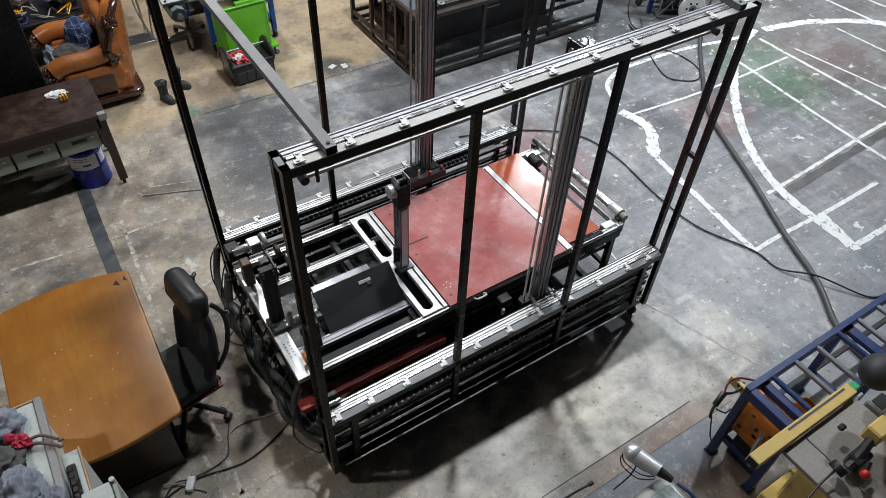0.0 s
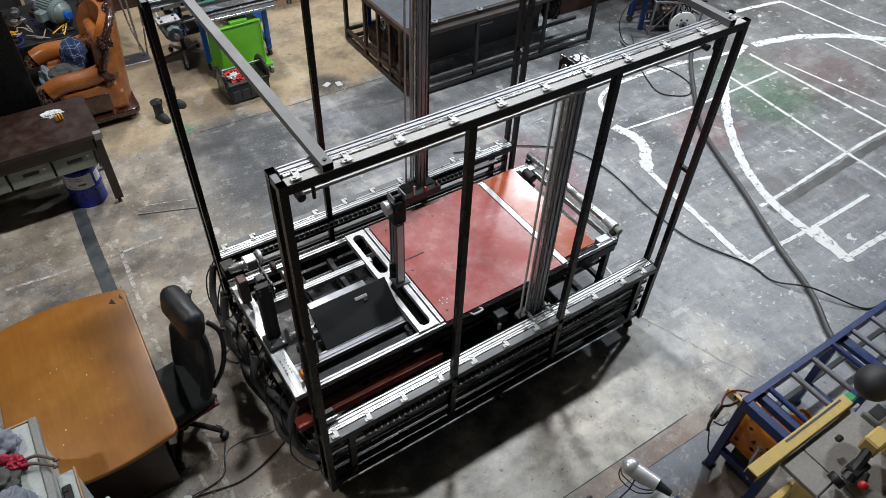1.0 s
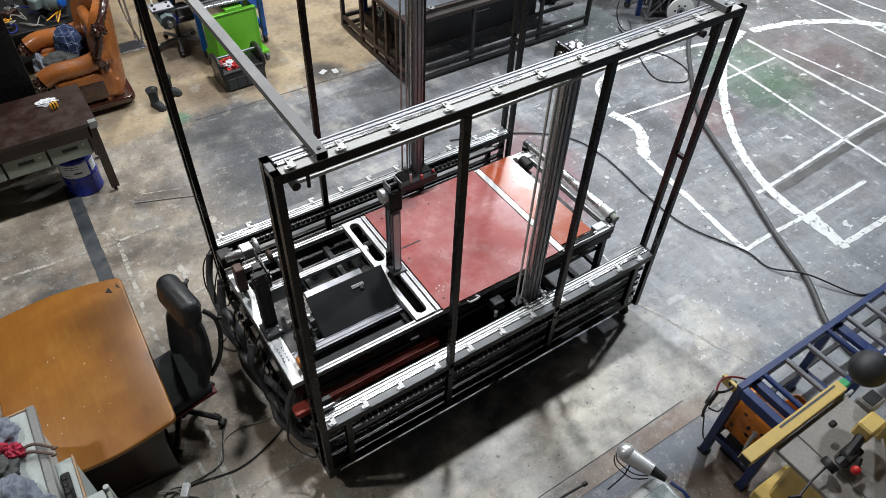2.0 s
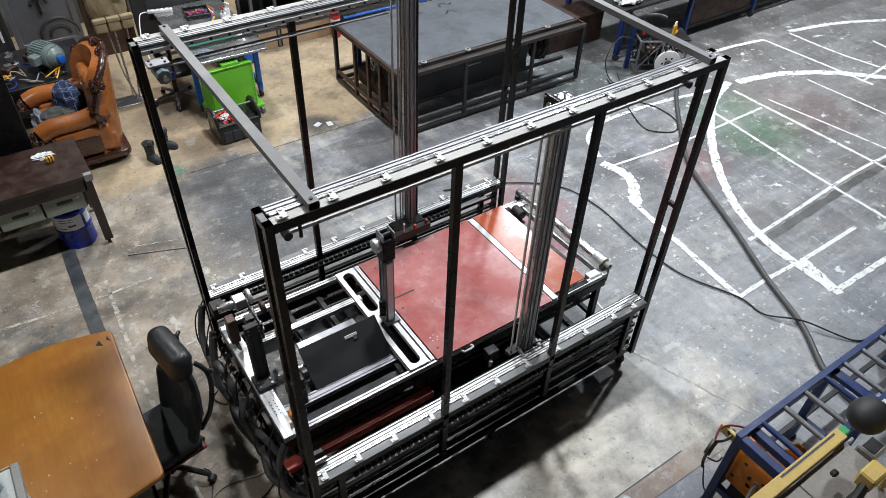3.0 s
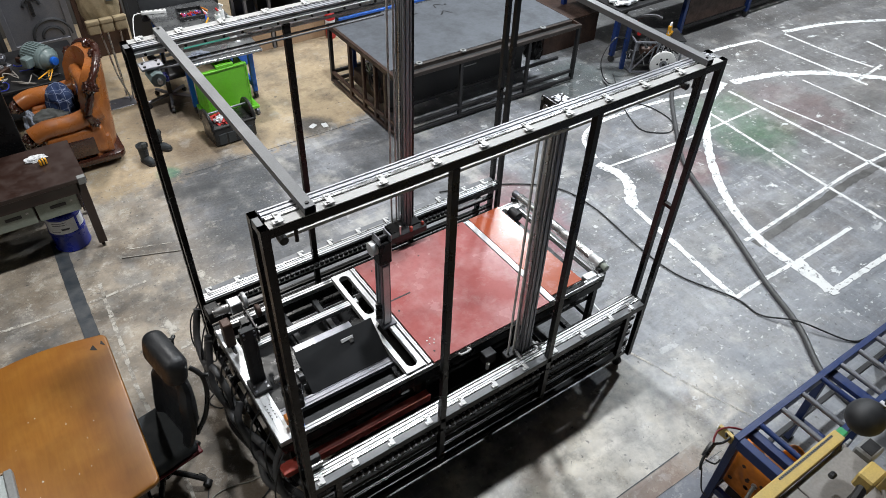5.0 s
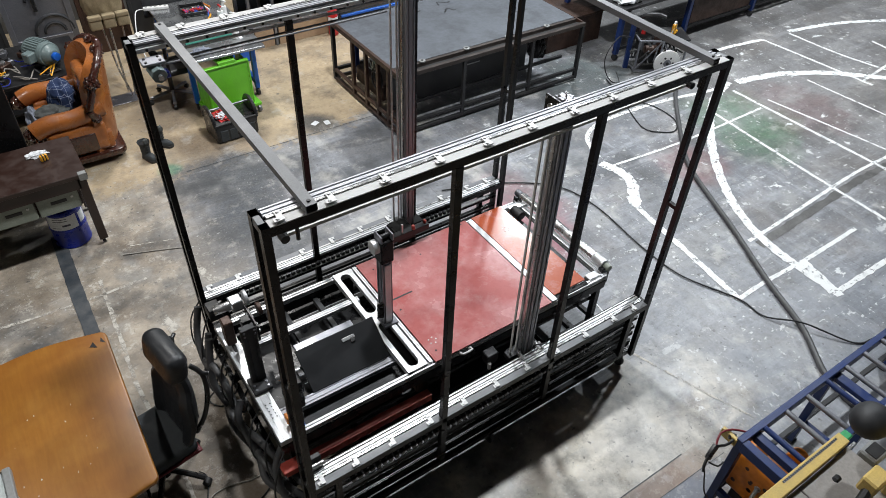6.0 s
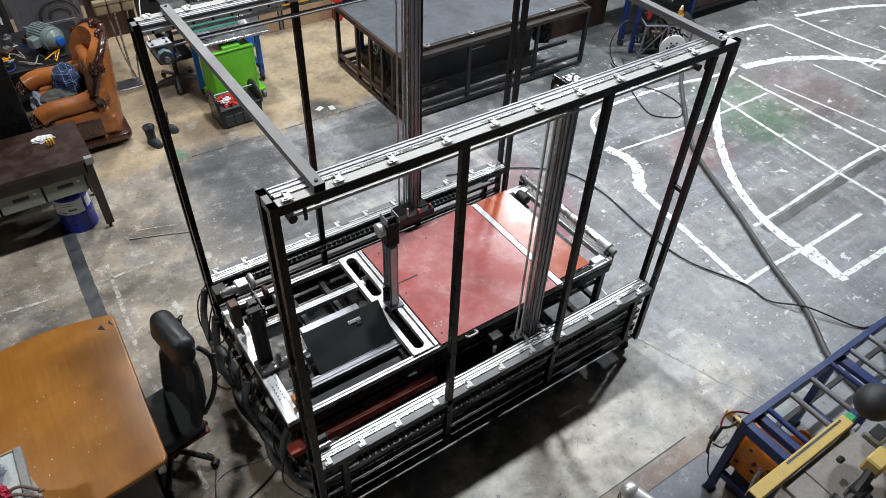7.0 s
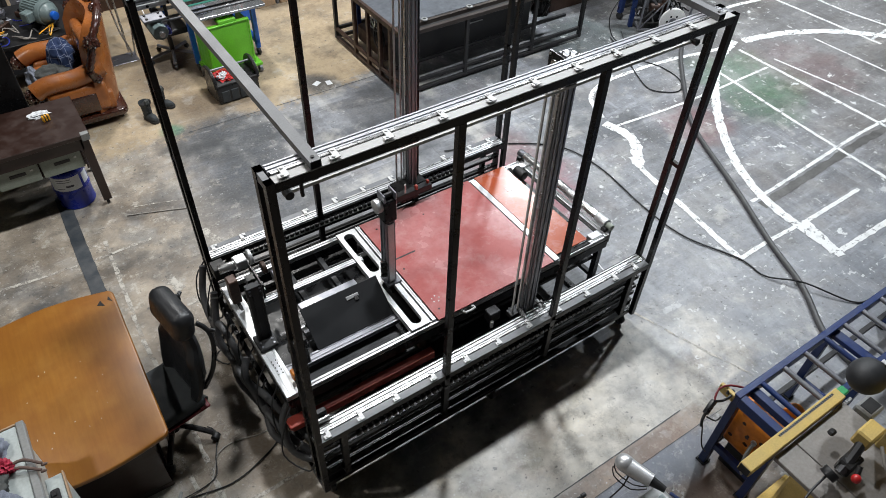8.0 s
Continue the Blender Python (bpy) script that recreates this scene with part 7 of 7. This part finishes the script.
part("valve", cyl((-0.22, 0.05, 0.52), (-0.22, 0.05, 0.66), 0.03, n=14), RED_PAINT, cart, smooth=True)
part("gun", pipe(((-0.3, 0.1, 0.53), (-0.28, 0.08, 0.75), (-0.1, 0.0, 0.82), (0.02, -0.05, 0.80)), 0.03), DARK, cart, smooth=True)
for k in range(7):
    rnd = random.Random(950 + k)
    part("hose", pipe([(-0.32 + 0.1 * k + 0.06 * rnd.uniform(-1, 1), -0.2 + 0.1 * j + 0.05 * rnd.uniform(-1, 1), 0.14 + 0.3 * rnd.random()) for j in range(5)], 0.011), (RUBBER, HOSE, RUBBER, ALU_DARK)[k % 4], cart, smooth=True)
part("brace", cyl((-0.33, -0.19, 0.07), (0.0, -0.19, 0.50), 0.011, n=8), ALU_DARK, cart)
part("brace", cyl((0.01, -0.19, 0.50), (0.37, -0.19, 0.07), 0.011, n=8), ALU_DARK, cart)
jug = thing("oil_jug", "white and yellow plastic jug on the cart deck", "jug", (7.50, 3.70, 0.54), 20)
part("body", box((-0.07, -0.03, 0), (0.07, 0.03, 0.05), 0.01), BIN_YELLOW, jug)
part("handle", pipe(((-0.06, 0, 0.04), (-0.05, 0, 0.16), (-0.02, 0, 0.19), (0.03, 0, 0.12), (0.06, 0, 0.05)), 0.014), WHITE_PLASTIC, jug, smooth=True)
part("spout", box((-0.07, -0.025, 0.05), (-0.03, 0.025, 0.16), 0.008), BIN_YELLOW, jug)


# ---- conveyor and bandsaw ----
def conveyor():
    t = thing("roller_conveyor", "dark blue steel roller conveyor with worn grey rollers", "conveyor", (2.47, -1.62, 0))
    L, W, H = 3.4, 0.40, 0.90
    for y0 in (0.0, W - 0.045):
        part("side_rail", box((0.0, y0, H - 0.09), (L, y0 + 0.045, H + 0.004), 0.003), BLUE, t)
    part("end_rail", box((0.0, 0.045, H - 0.09), (0.06, W - 0.045, H - 0.004), 0.003), BLUE, t)
    part("cross_rail", box((0.14, 0.045, H - 0.09), (0.20, W - 0.045, H - 0.03), 0.003), BLUE, t)
    for k in range(14):
        x = 0.235 + 0.235 * k
        rl = part("roller", cyl((x, 0.045, H - 0.012), (x, W - 0.045, H - 0.012), 0.020, n=18), BLUE if k in (0, 3, 8) else ALU_DARK, t, "worn grey roller" if k not in (0, 3, 8) else "blue painted roller", smooth=True)
        part("axle", cyl((x, -0.006, H - 0.012), (x, W + 0.006, H - 0.012), 0.008, n=8), STEEL, rl, smooth=True)
    for x in (0.02, 1.05, 2.4):
        for y0, out in ((W - 0.05, 0.02), (0.0, -0.04)):
            lg = part("leg", box((x, y0, 0.02), (x + 0.06, y0 + 0.055, H - 0.09), 0.003), BLUE, t)
            part("foot", box((x - 0.01, y0 - 0.01, 0.0), (x + 0.07, y0 + 0.065, 0.02), 0.003), DARK, lg)
        part("stretcher", box((x + 0.01, 0.05, 0.22), (x + 0.05, W - 0.05, 0.28), 0.003), BLUE, t)
    part("long_rail", box((0.08, W - 0.045, 0.24), (L, W - 0.005, 0.28), 0.003), DARK, t)
    part("top_brace", box((1.05, 0.045, H - 0.08), (1.13, W - 0.045, H - 0.04), 0.003), BLUE, t)


conveyor()
feeder = thing("wire_feeder", "scratched orange steel feeder box under the conveyor", "machine", (2.62, -1.42, 0))
part("shell", box((-0.05, -0.16, 0.28), (0.16, 0.20, 0.70), 0.06, None, None, 3), ORANGE, feeder, smooth=True)
part("stand", box((0.0, -0.12, 0.0), (0.12, 0.12, 0.28), 0.006), DARK, feeder)
part("coil", cyl((0.26, -0.06, 0.60), (0.36, -0.06, 0.60), 0.065, n=20, bevel=0.01), ORANGE, feeder, "orange wire coil", smooth=True)
part("coil_stand", box((0.16, -0.1, 0.4), (0.36, -0.02, 0.53), 0.006), DARK, feeder)
for k in range(9):
    rnd = random.Random(60 + k)
    yy, zz = rnd.uniform(-0.1, 0.14), rnd.uniform(0.36, 0.62)
    part("rust_spot", cyl((-0.0515, yy, zz), (-0.0502, yy, zz), 0.008 + 0.01 * rnd.random(), n=8), RUST, feeder)
part("dial", cyl((-0.06, -0.04, 0.52), (-0.05, -0.04, 0.52), 0.022, n=16), STEEL, feeder, smooth=True)
part("outlet_hose", pipe(((-0.06, -0.04, 0.52), (-0.14, -0.06, 0.46), (-0.15, -0.09, 0.34), (-0.10, -0.1, 0.22)), 0.014), GREY_TRIM, feeder, smooth=True)
torch = thing("grinder_torch", "black hand torch hanging off the conveyor end on a hose", "torch", (2.44, -1.17, 0.84))
part("body", pipe(((-0.19, -0.02, -0.03), (-0.15, -0.01, 0.0), (-0.10, 0.0, 0.02)), 0.021), BLACK_PLASTIC, torch, smooth=True)
part("nozzle", pipe(((-0.19, -0.02, -0.03), (-0.225, -0.035, -0.06), (-0.235, -0.05, -0.10)), 0.010), DARK, torch, smooth=True)
part("trigger", pipe(((-0.20, -0.04, -0.03), (-0.16, -0.09, -0.05), (-0.11, -0.09, -0.04)), 0.006), DARK, torch, smooth=True)
part("hose", pipe(((-0.10, 0.0, 0.02), (-0.03, 0.035, 0.06), (0.06, 0.01, 0.06), (0.14, -0.05, 0.04)), 0.007), CHAIR_RED, torch, smooth=True)
part("return_hose", pipe(((-0.10, 0.0, 0.015), (-0.05, -0.03, 0.02), (0.0, -0.04, 0.035), (0.05, -0.03, 0.03)), 0.009), BLACK_PLASTIC, torch, smooth=True)
part("clamp", cyl((0.02, 0.0, 0.03), (0.06, -0.03, 0.03), 0.02, n=14, bevel=0.005), BLACK_PLASTIC, torch, smooth=True)
part("bracket", box((0.02, -0.06, -0.02), (0.05, 0.06, 0.05), 0.004), YELLOW, torch, "yellow bracket")
part("lead", pipe(((-0.22, -0.05, -0.10), (-0.20, -0.10, -0.3), (-0.12, -0.12, -0.45)), 0.005), RUBBER, torch, smooth=True)


def bandsaw():
    t = thing("band_saw", "yellow band saw with grey cast table and black lamp arm", "saw", (2.28, -1.70, 0))
    part("table_slab", box((0.0, -0.62, 0.90), (0.19, 0.04, 0.935), 0.004), SAW_TABLE, t, "worn grey cast-iron table")
    part("table_slab", box((0.197, -0.62, 0.90), (0.72, 0.04, 0.935), 0.004), SAW_TABLE, t)
    part("fence", box((-0.24, 0.045, 0.915), (0.72, 0.125, 0.99), 0.004), YELLOW, t, "yellow fence bar")
    part("fence_scale", box((0.10, 0.098, 0.9902), (0.66, 0.112, 0.9915), 0), DARK, t, "dark toothed scale")
    for k in range(28):
        part("scale_tick", box((0.11 + 0.0195 * k, 0.096, 0.992), (0.116 + 0.0195 * k, 0.113, 0.9928), 0), GREY_TRIM, t)
    part("fence_end", box((-0.244, 0.05, 0.92), (-0.24, 0.12, 0.985), 0), DARK, t)
    part("rail", box((0.35, 0.02, 0.88), (0.80, 0.04, 0.93), 0.003), STEEL, t)
    part("green_grip", box((0.722, 0.06, 0.93), (0.80, 0.12, 0.97), 0.008), GRIP_GREEN, t, "green grip")
    part("base", box((0.02, -0.60, 0.0), (0.56, -0.08, 0.86), 0.02), YELLOW, t)
    part("base_flange", box((-0.04, -0.20, 0.40), (0.30, -0.02, 0.50), 0.008), YELLOW, t)
    part("trunnion", box((0.2, -0.40, 0.80), (0.50, -0.10, 0.90), 0.01), DARK, t)
    part("column", box((0.60, -0.50, 0.0), (0.95, -0.24, 1.30), 0.02), YELLOW, t)
    part("upper_body", box((0.42, -0.52, 1.20), (0.95, -0.30, 1.42), 0.02), YELLOW, t)
    part("guide_block", box((0.34, -0.26, 1.10), (0.50, -0.16, 1.22), 0.012), YELLOW, t)
    part("guide_post", box((0.20, -0.29, 0.98), (0.34, -0.20, 1.08), 0.012, None, None), DARK, t)
    part("guide_arm", pipe(((0.36, -0.22, 1.14), (0.26, -0.24, 1.07), (0.17, -0.25, 1.02)), 0.03), DARK, t, smooth=True)
    part("hand_wheel", cyl((0.08, -0.22, 1.03), (0.12, -0.225, 1.06), 0.05, n=24, bevel=0.004), DARK, t, smooth=True)
    part("handle_rod", pipe(((0.08, -0.22, 1.04), (-0.05, -0.225, 1.02), (-0.16, -0.24, 1.0), (-0.20, -0.25, 1.0)), 0.007), DARK, t, smooth=True)
    part("rod_knob", pipe(((-0.24, -0.22, 1.0), (-0.18, -0.25, 1.0)), 0.013), DARK, t, smooth=True)
    part("red_knob", lump((0.19, -0.33, 1.03), (0.028, 0.028, 0.030), 1, 0.0, 1, 3, flat=1.0), RED_PAINT, t, "red ball knob", smooth=True)
    part("knob_stem", cyl((0.19, -0.33, 1.04), (0.25, -0.30, 1.10), 0.016, n=12), DARK, t, smooth=True)
    part("wing_knob", box((0.30, -0.09, 1.06), (0.36, -0.05, 1.09), 0.012), DARK, t)
    part("switch_box", box((0.74, -0.14, 0.88), (0.90, -0.02, 0.96), 0.012), GREY_TRIM, t)
    part("switch_face", box((0.76, -0.12, 0.9605), (0.88, -0.04, 0.966), 0.008), DARK, t)
    lamp = part("lamp_head", lump((0.68, 0.02, 1.20), (0.125, 0.115, 0.11), 3, 0.0, 1, 4, flat=0.75), MATT_BLACK, t, "black domed work lamp head", smooth=True)
    part("lamp_neck", pipe(((0.74, 0.0, 1.36), (0.80, -0.06, 1.42), (0.84, -0.25, 1.42), (0.82, -0.38, 1.36)), 0.018), BLACK_PLASTIC, lamp, smooth=True)
    part("lamp_mark", box((0.74, -0.02, 1.385), (0.77, 0.02, 1.392), 0.002), PAPER, lamp)
    part("cable", pipe(((0.40, -0.30, 1.18), (0.34, -0.40, 1.12), (0.42, -0.46, 1.08), (0.50, -0.40, 1.15)), 0.010), CABLE_GREY, t, smooth=True)


bandsaw()
bin_ = thing("grey_bin", "grey plastic bin with a rounded lid", "bin", (1.50, -1.62, 0))
part("body", pad((-0.13, -0.25, 0.0), (0.13, 0.25, 0.74), 0.04, None, 3), GREY_TRIM, bin_, smooth=True)
part("lid", pad((-0.15, -0.27, 0.70), (0.15, 0.27, 0.80), 0.045, None, 3), GREY_TRIM, bin_, smooth=True)
part("lid_panel", pad((-0.10, -0.20, 0.79), (0.10, 0.20, 0.81), 0.01, None, 2), MOTOR_GREY, bin_, smooth=True)
wl = thing("caged_work_light", "silver caged hand lamp with a blue cable", "work light", (1.53, -1.27, 0.86), -72)
part("reflector", lump((-0.10, 0, -0.02), (0.060, 0.056, 0.056), 2, 0.0, 1, 4, flat=1.0), ALU, wl, "silver domed reflector", smooth=True)
part("shell", cyl((-0.10, 0, 0.03), (0.08, 0, 0.03), 0.054, n=24, r2=0.044), ALU, wl, smooth=True)
part("grip", cyl((0.08, 0, 0.03), (0.17, 0, 0.03), 0.032, n=18, r2=0.020), BLACK_PLASTIC, wl, smooth=True)
for a in range(-2, 3):
    yy = 0.02 * a
    part("cage_wire", pipe(((-0.15, yy, 0.0), (-0.12, yy * 1.6, -0.055), (0.0, yy * 1.8, -0.065), (0.08, yy, -0.01)), 0.004), DARK, wl, smooth=True)
part("cable", pipe(((0.20, 0, 0.03), (0.32, -0.02, 0.03), (0.42, -0.10, -0.06), (0.46, -0.22, -0.35), (0.42, -0.3, -0.85)), 0.011), BLUE, wl, "blue rubber cable", smooth=True)
part("hook", pipe(((-0.05, 0, -0.06), (-0.05, -0.05, -0.12), (-0.08, -0.22, -0.08)), 0.005), DARK, wl, smooth=True)
rod = thing("steel_rod", "thin black steel rod with a knob leaning by the bin", "rod", (1.14, -1.19, 0.0))
part("shaft", pipe(((0.0, 0.0, 0.90), (-0.17, 0.01, 0.90), (-0.25, 0.02, 0.80), (-0.26, 0.02, 0.0)), 0.008), DARK, rod, smooth=True)
part("knob", cyl((-0.01, 0, 0.90), (0.02, 0, 0.90), 0.014, n=12, bevel=0.003), DARK, rod, smooth=True)

# ---- hoses and cables on the floor ----
tagged(link("floor_hose", pipe([(7.2, 3.2, 0.026), (6.9, 2.95, 0.026), (6.41, 2.45, 0.026), (5.957, 1.96, 0.026), (5.698, 1.56, 0.026), (5.294, 0.703, 0.026), (4.928, -0.006, 0.026), (4.678, -0.568, 0.026), (4.35, -1.05, 0.026), (4.25, -1.5, 0.026)], 0.029, None, 12, 0.03, 0.06), HOSE, smooth=True), "thick dusty grey-black hose lying on the floor", "hose")
tagged(link("floor_cable", pipe([(3.0, 2.95, 0.014), (3.645, 2.716, 0.014), (4.171, 2.32, 0.014), (4.305, 1.798, 0.014), (4.24, 1.044, 0.014), (4.261, 0.52, 0.014), (4.485, -0.003, 0.014), (4.506, -0.284, 0.014), (4.70, -0.55, 0.055), (4.927, -0.937, 0.014), (5.131, -1.012, 0.014), (5.4, -1.05, 0.014)], 0.008), RUBBER, smooth=True), "black cable winding over the floor", "cable")
tagged(link("floor_cable", pipe([(6.5, 3.9, 0.012), (6.35, 3.5, 0.012), (6.224, 3.249, 0.012), (5.992, 2.71, 0.012), (6.1, 2.5, 0.012), (6.3, 2.42, 0.012), (6.5, 2.6, 0.012), (6.53, 2.95, 0.012), (6.4, 3.4, 0.012), (6.7, 3.9, 0.05)], 0.008), RUBBER, smooth=True), "black cable looped on the floor", "cable")
tagged(link("floor_cable", pipe([(6.95, 4.0, 0.5), (6.7, 4.0, 0.55), (6.45, 3.95, 0.3), (6.5, 3.8, 0.02), (6.8, 3.6, 0.012), (7.2, 3.2, 0.012)], 0.008), RUBBER, smooth=True), "black cable hanging from the cart", "cable")
for k, (pts, mt, r, lb) in enumerate((
        (((-1.3, 0.45, 0.012), (-0.9, 0.56, 0.012), (-0.514, 0.5, 0.012), (-0.25, 0.56, 0.012), (-0.064, 0.659, 0.012), (0.02, 0.8, 0.10)), RUBBER, 0.006, "black cable crossing the concrete floor"),
        (((-0.70, 0.513, 0.010), (-0.60, 0.62, 0.010), (-0.5, 0.78, 0.010), (-0.349, 0.805, 0.010), (-0.18, 0.76, 0.010), (-0.08, 0.784, 0.010), (0.0, 0.9, 0.06)), CABLE_GREY, 0.005, "pale cable lying on the concrete floor"),
        (((-0.05, 1.75, 0.2), (-0.10, 1.70, 0.010), (-0.202, 1.617, 0.010), (-0.14, 1.50, 0.010), (-0.061, 1.532, 0.010), (-0.02, 1.65, 0.12)), RUBBER, 0.007, "thin black cable looped beside the machine"),
        (((-1.05, 0.62, 0.03), (-0.95, 0.58, 0.02), (-0.88, 0.50, 0.01), (-0.80, 0.42, 0.01), (-0.92, 0.36, 0.01), (-1.05, 0.44, 0.01)), CABLE_GREY, 0.007, "pale cable coil by the cabinet"),
        (((-1.1, 0.5, 0.02), (-0.98, 0.6, 0.02), (-0.85, 0.57, 0.02), (-0.6, 0.6, 0.012), (-0.53, 0.75, 0.012), (-0.45, 0.95, 0.012), (-0.489, 1.034, 0.012)), RUBBER, 0.005, "thin black cable under the chair"))):
    tagged(link("floor_cable", pipe(pts, r), mt, smooth=True), lb, "cable")
plug = thing("extension_plug", "grey plug connector on the floor", "plug", (-0.88, 0.54, 0.0), 60)
part("body", pad((-0.06, -0.028, 0.0), (0.05, 0.028, 0.045), 0.012, None, 2), WHITE_PLASTIC, plug, smooth=True)
part("sleeve", cyl((0.05, 0, 0.022), (0.10, 0, 0.022), 0.016, n=12, r2=0.010), GREY_TRIM, plug, smooth=True)
stick = tagged(link("wire_stick", pipe(((-0.30, 3.75, 0.008), (0.05, 3.62, 0.008), (0.30, 3.52, 0.008)), 0.006), CABLE_GREY), "thin pale stick lying on the floor", "stick")
for k, (sx, sy) in enumerate(((2.42, 4.98), (2.56, 4.92))):
    tagged(link("paper_scrap", box((sx - 0.05, sy - 0.035, 0.0), (sx + 0.05, sy + 0.035, 0.004), 0.001, None, Matrix.Translation((sx, sy, 0)) @ Matrix.Rotation(0.5 + k, 4, "Z") @ Matrix.Translation((-sx, -sy, 0))), PAPER), "small pale scrap lying on sooty floor", "scrap", "paper scraps")
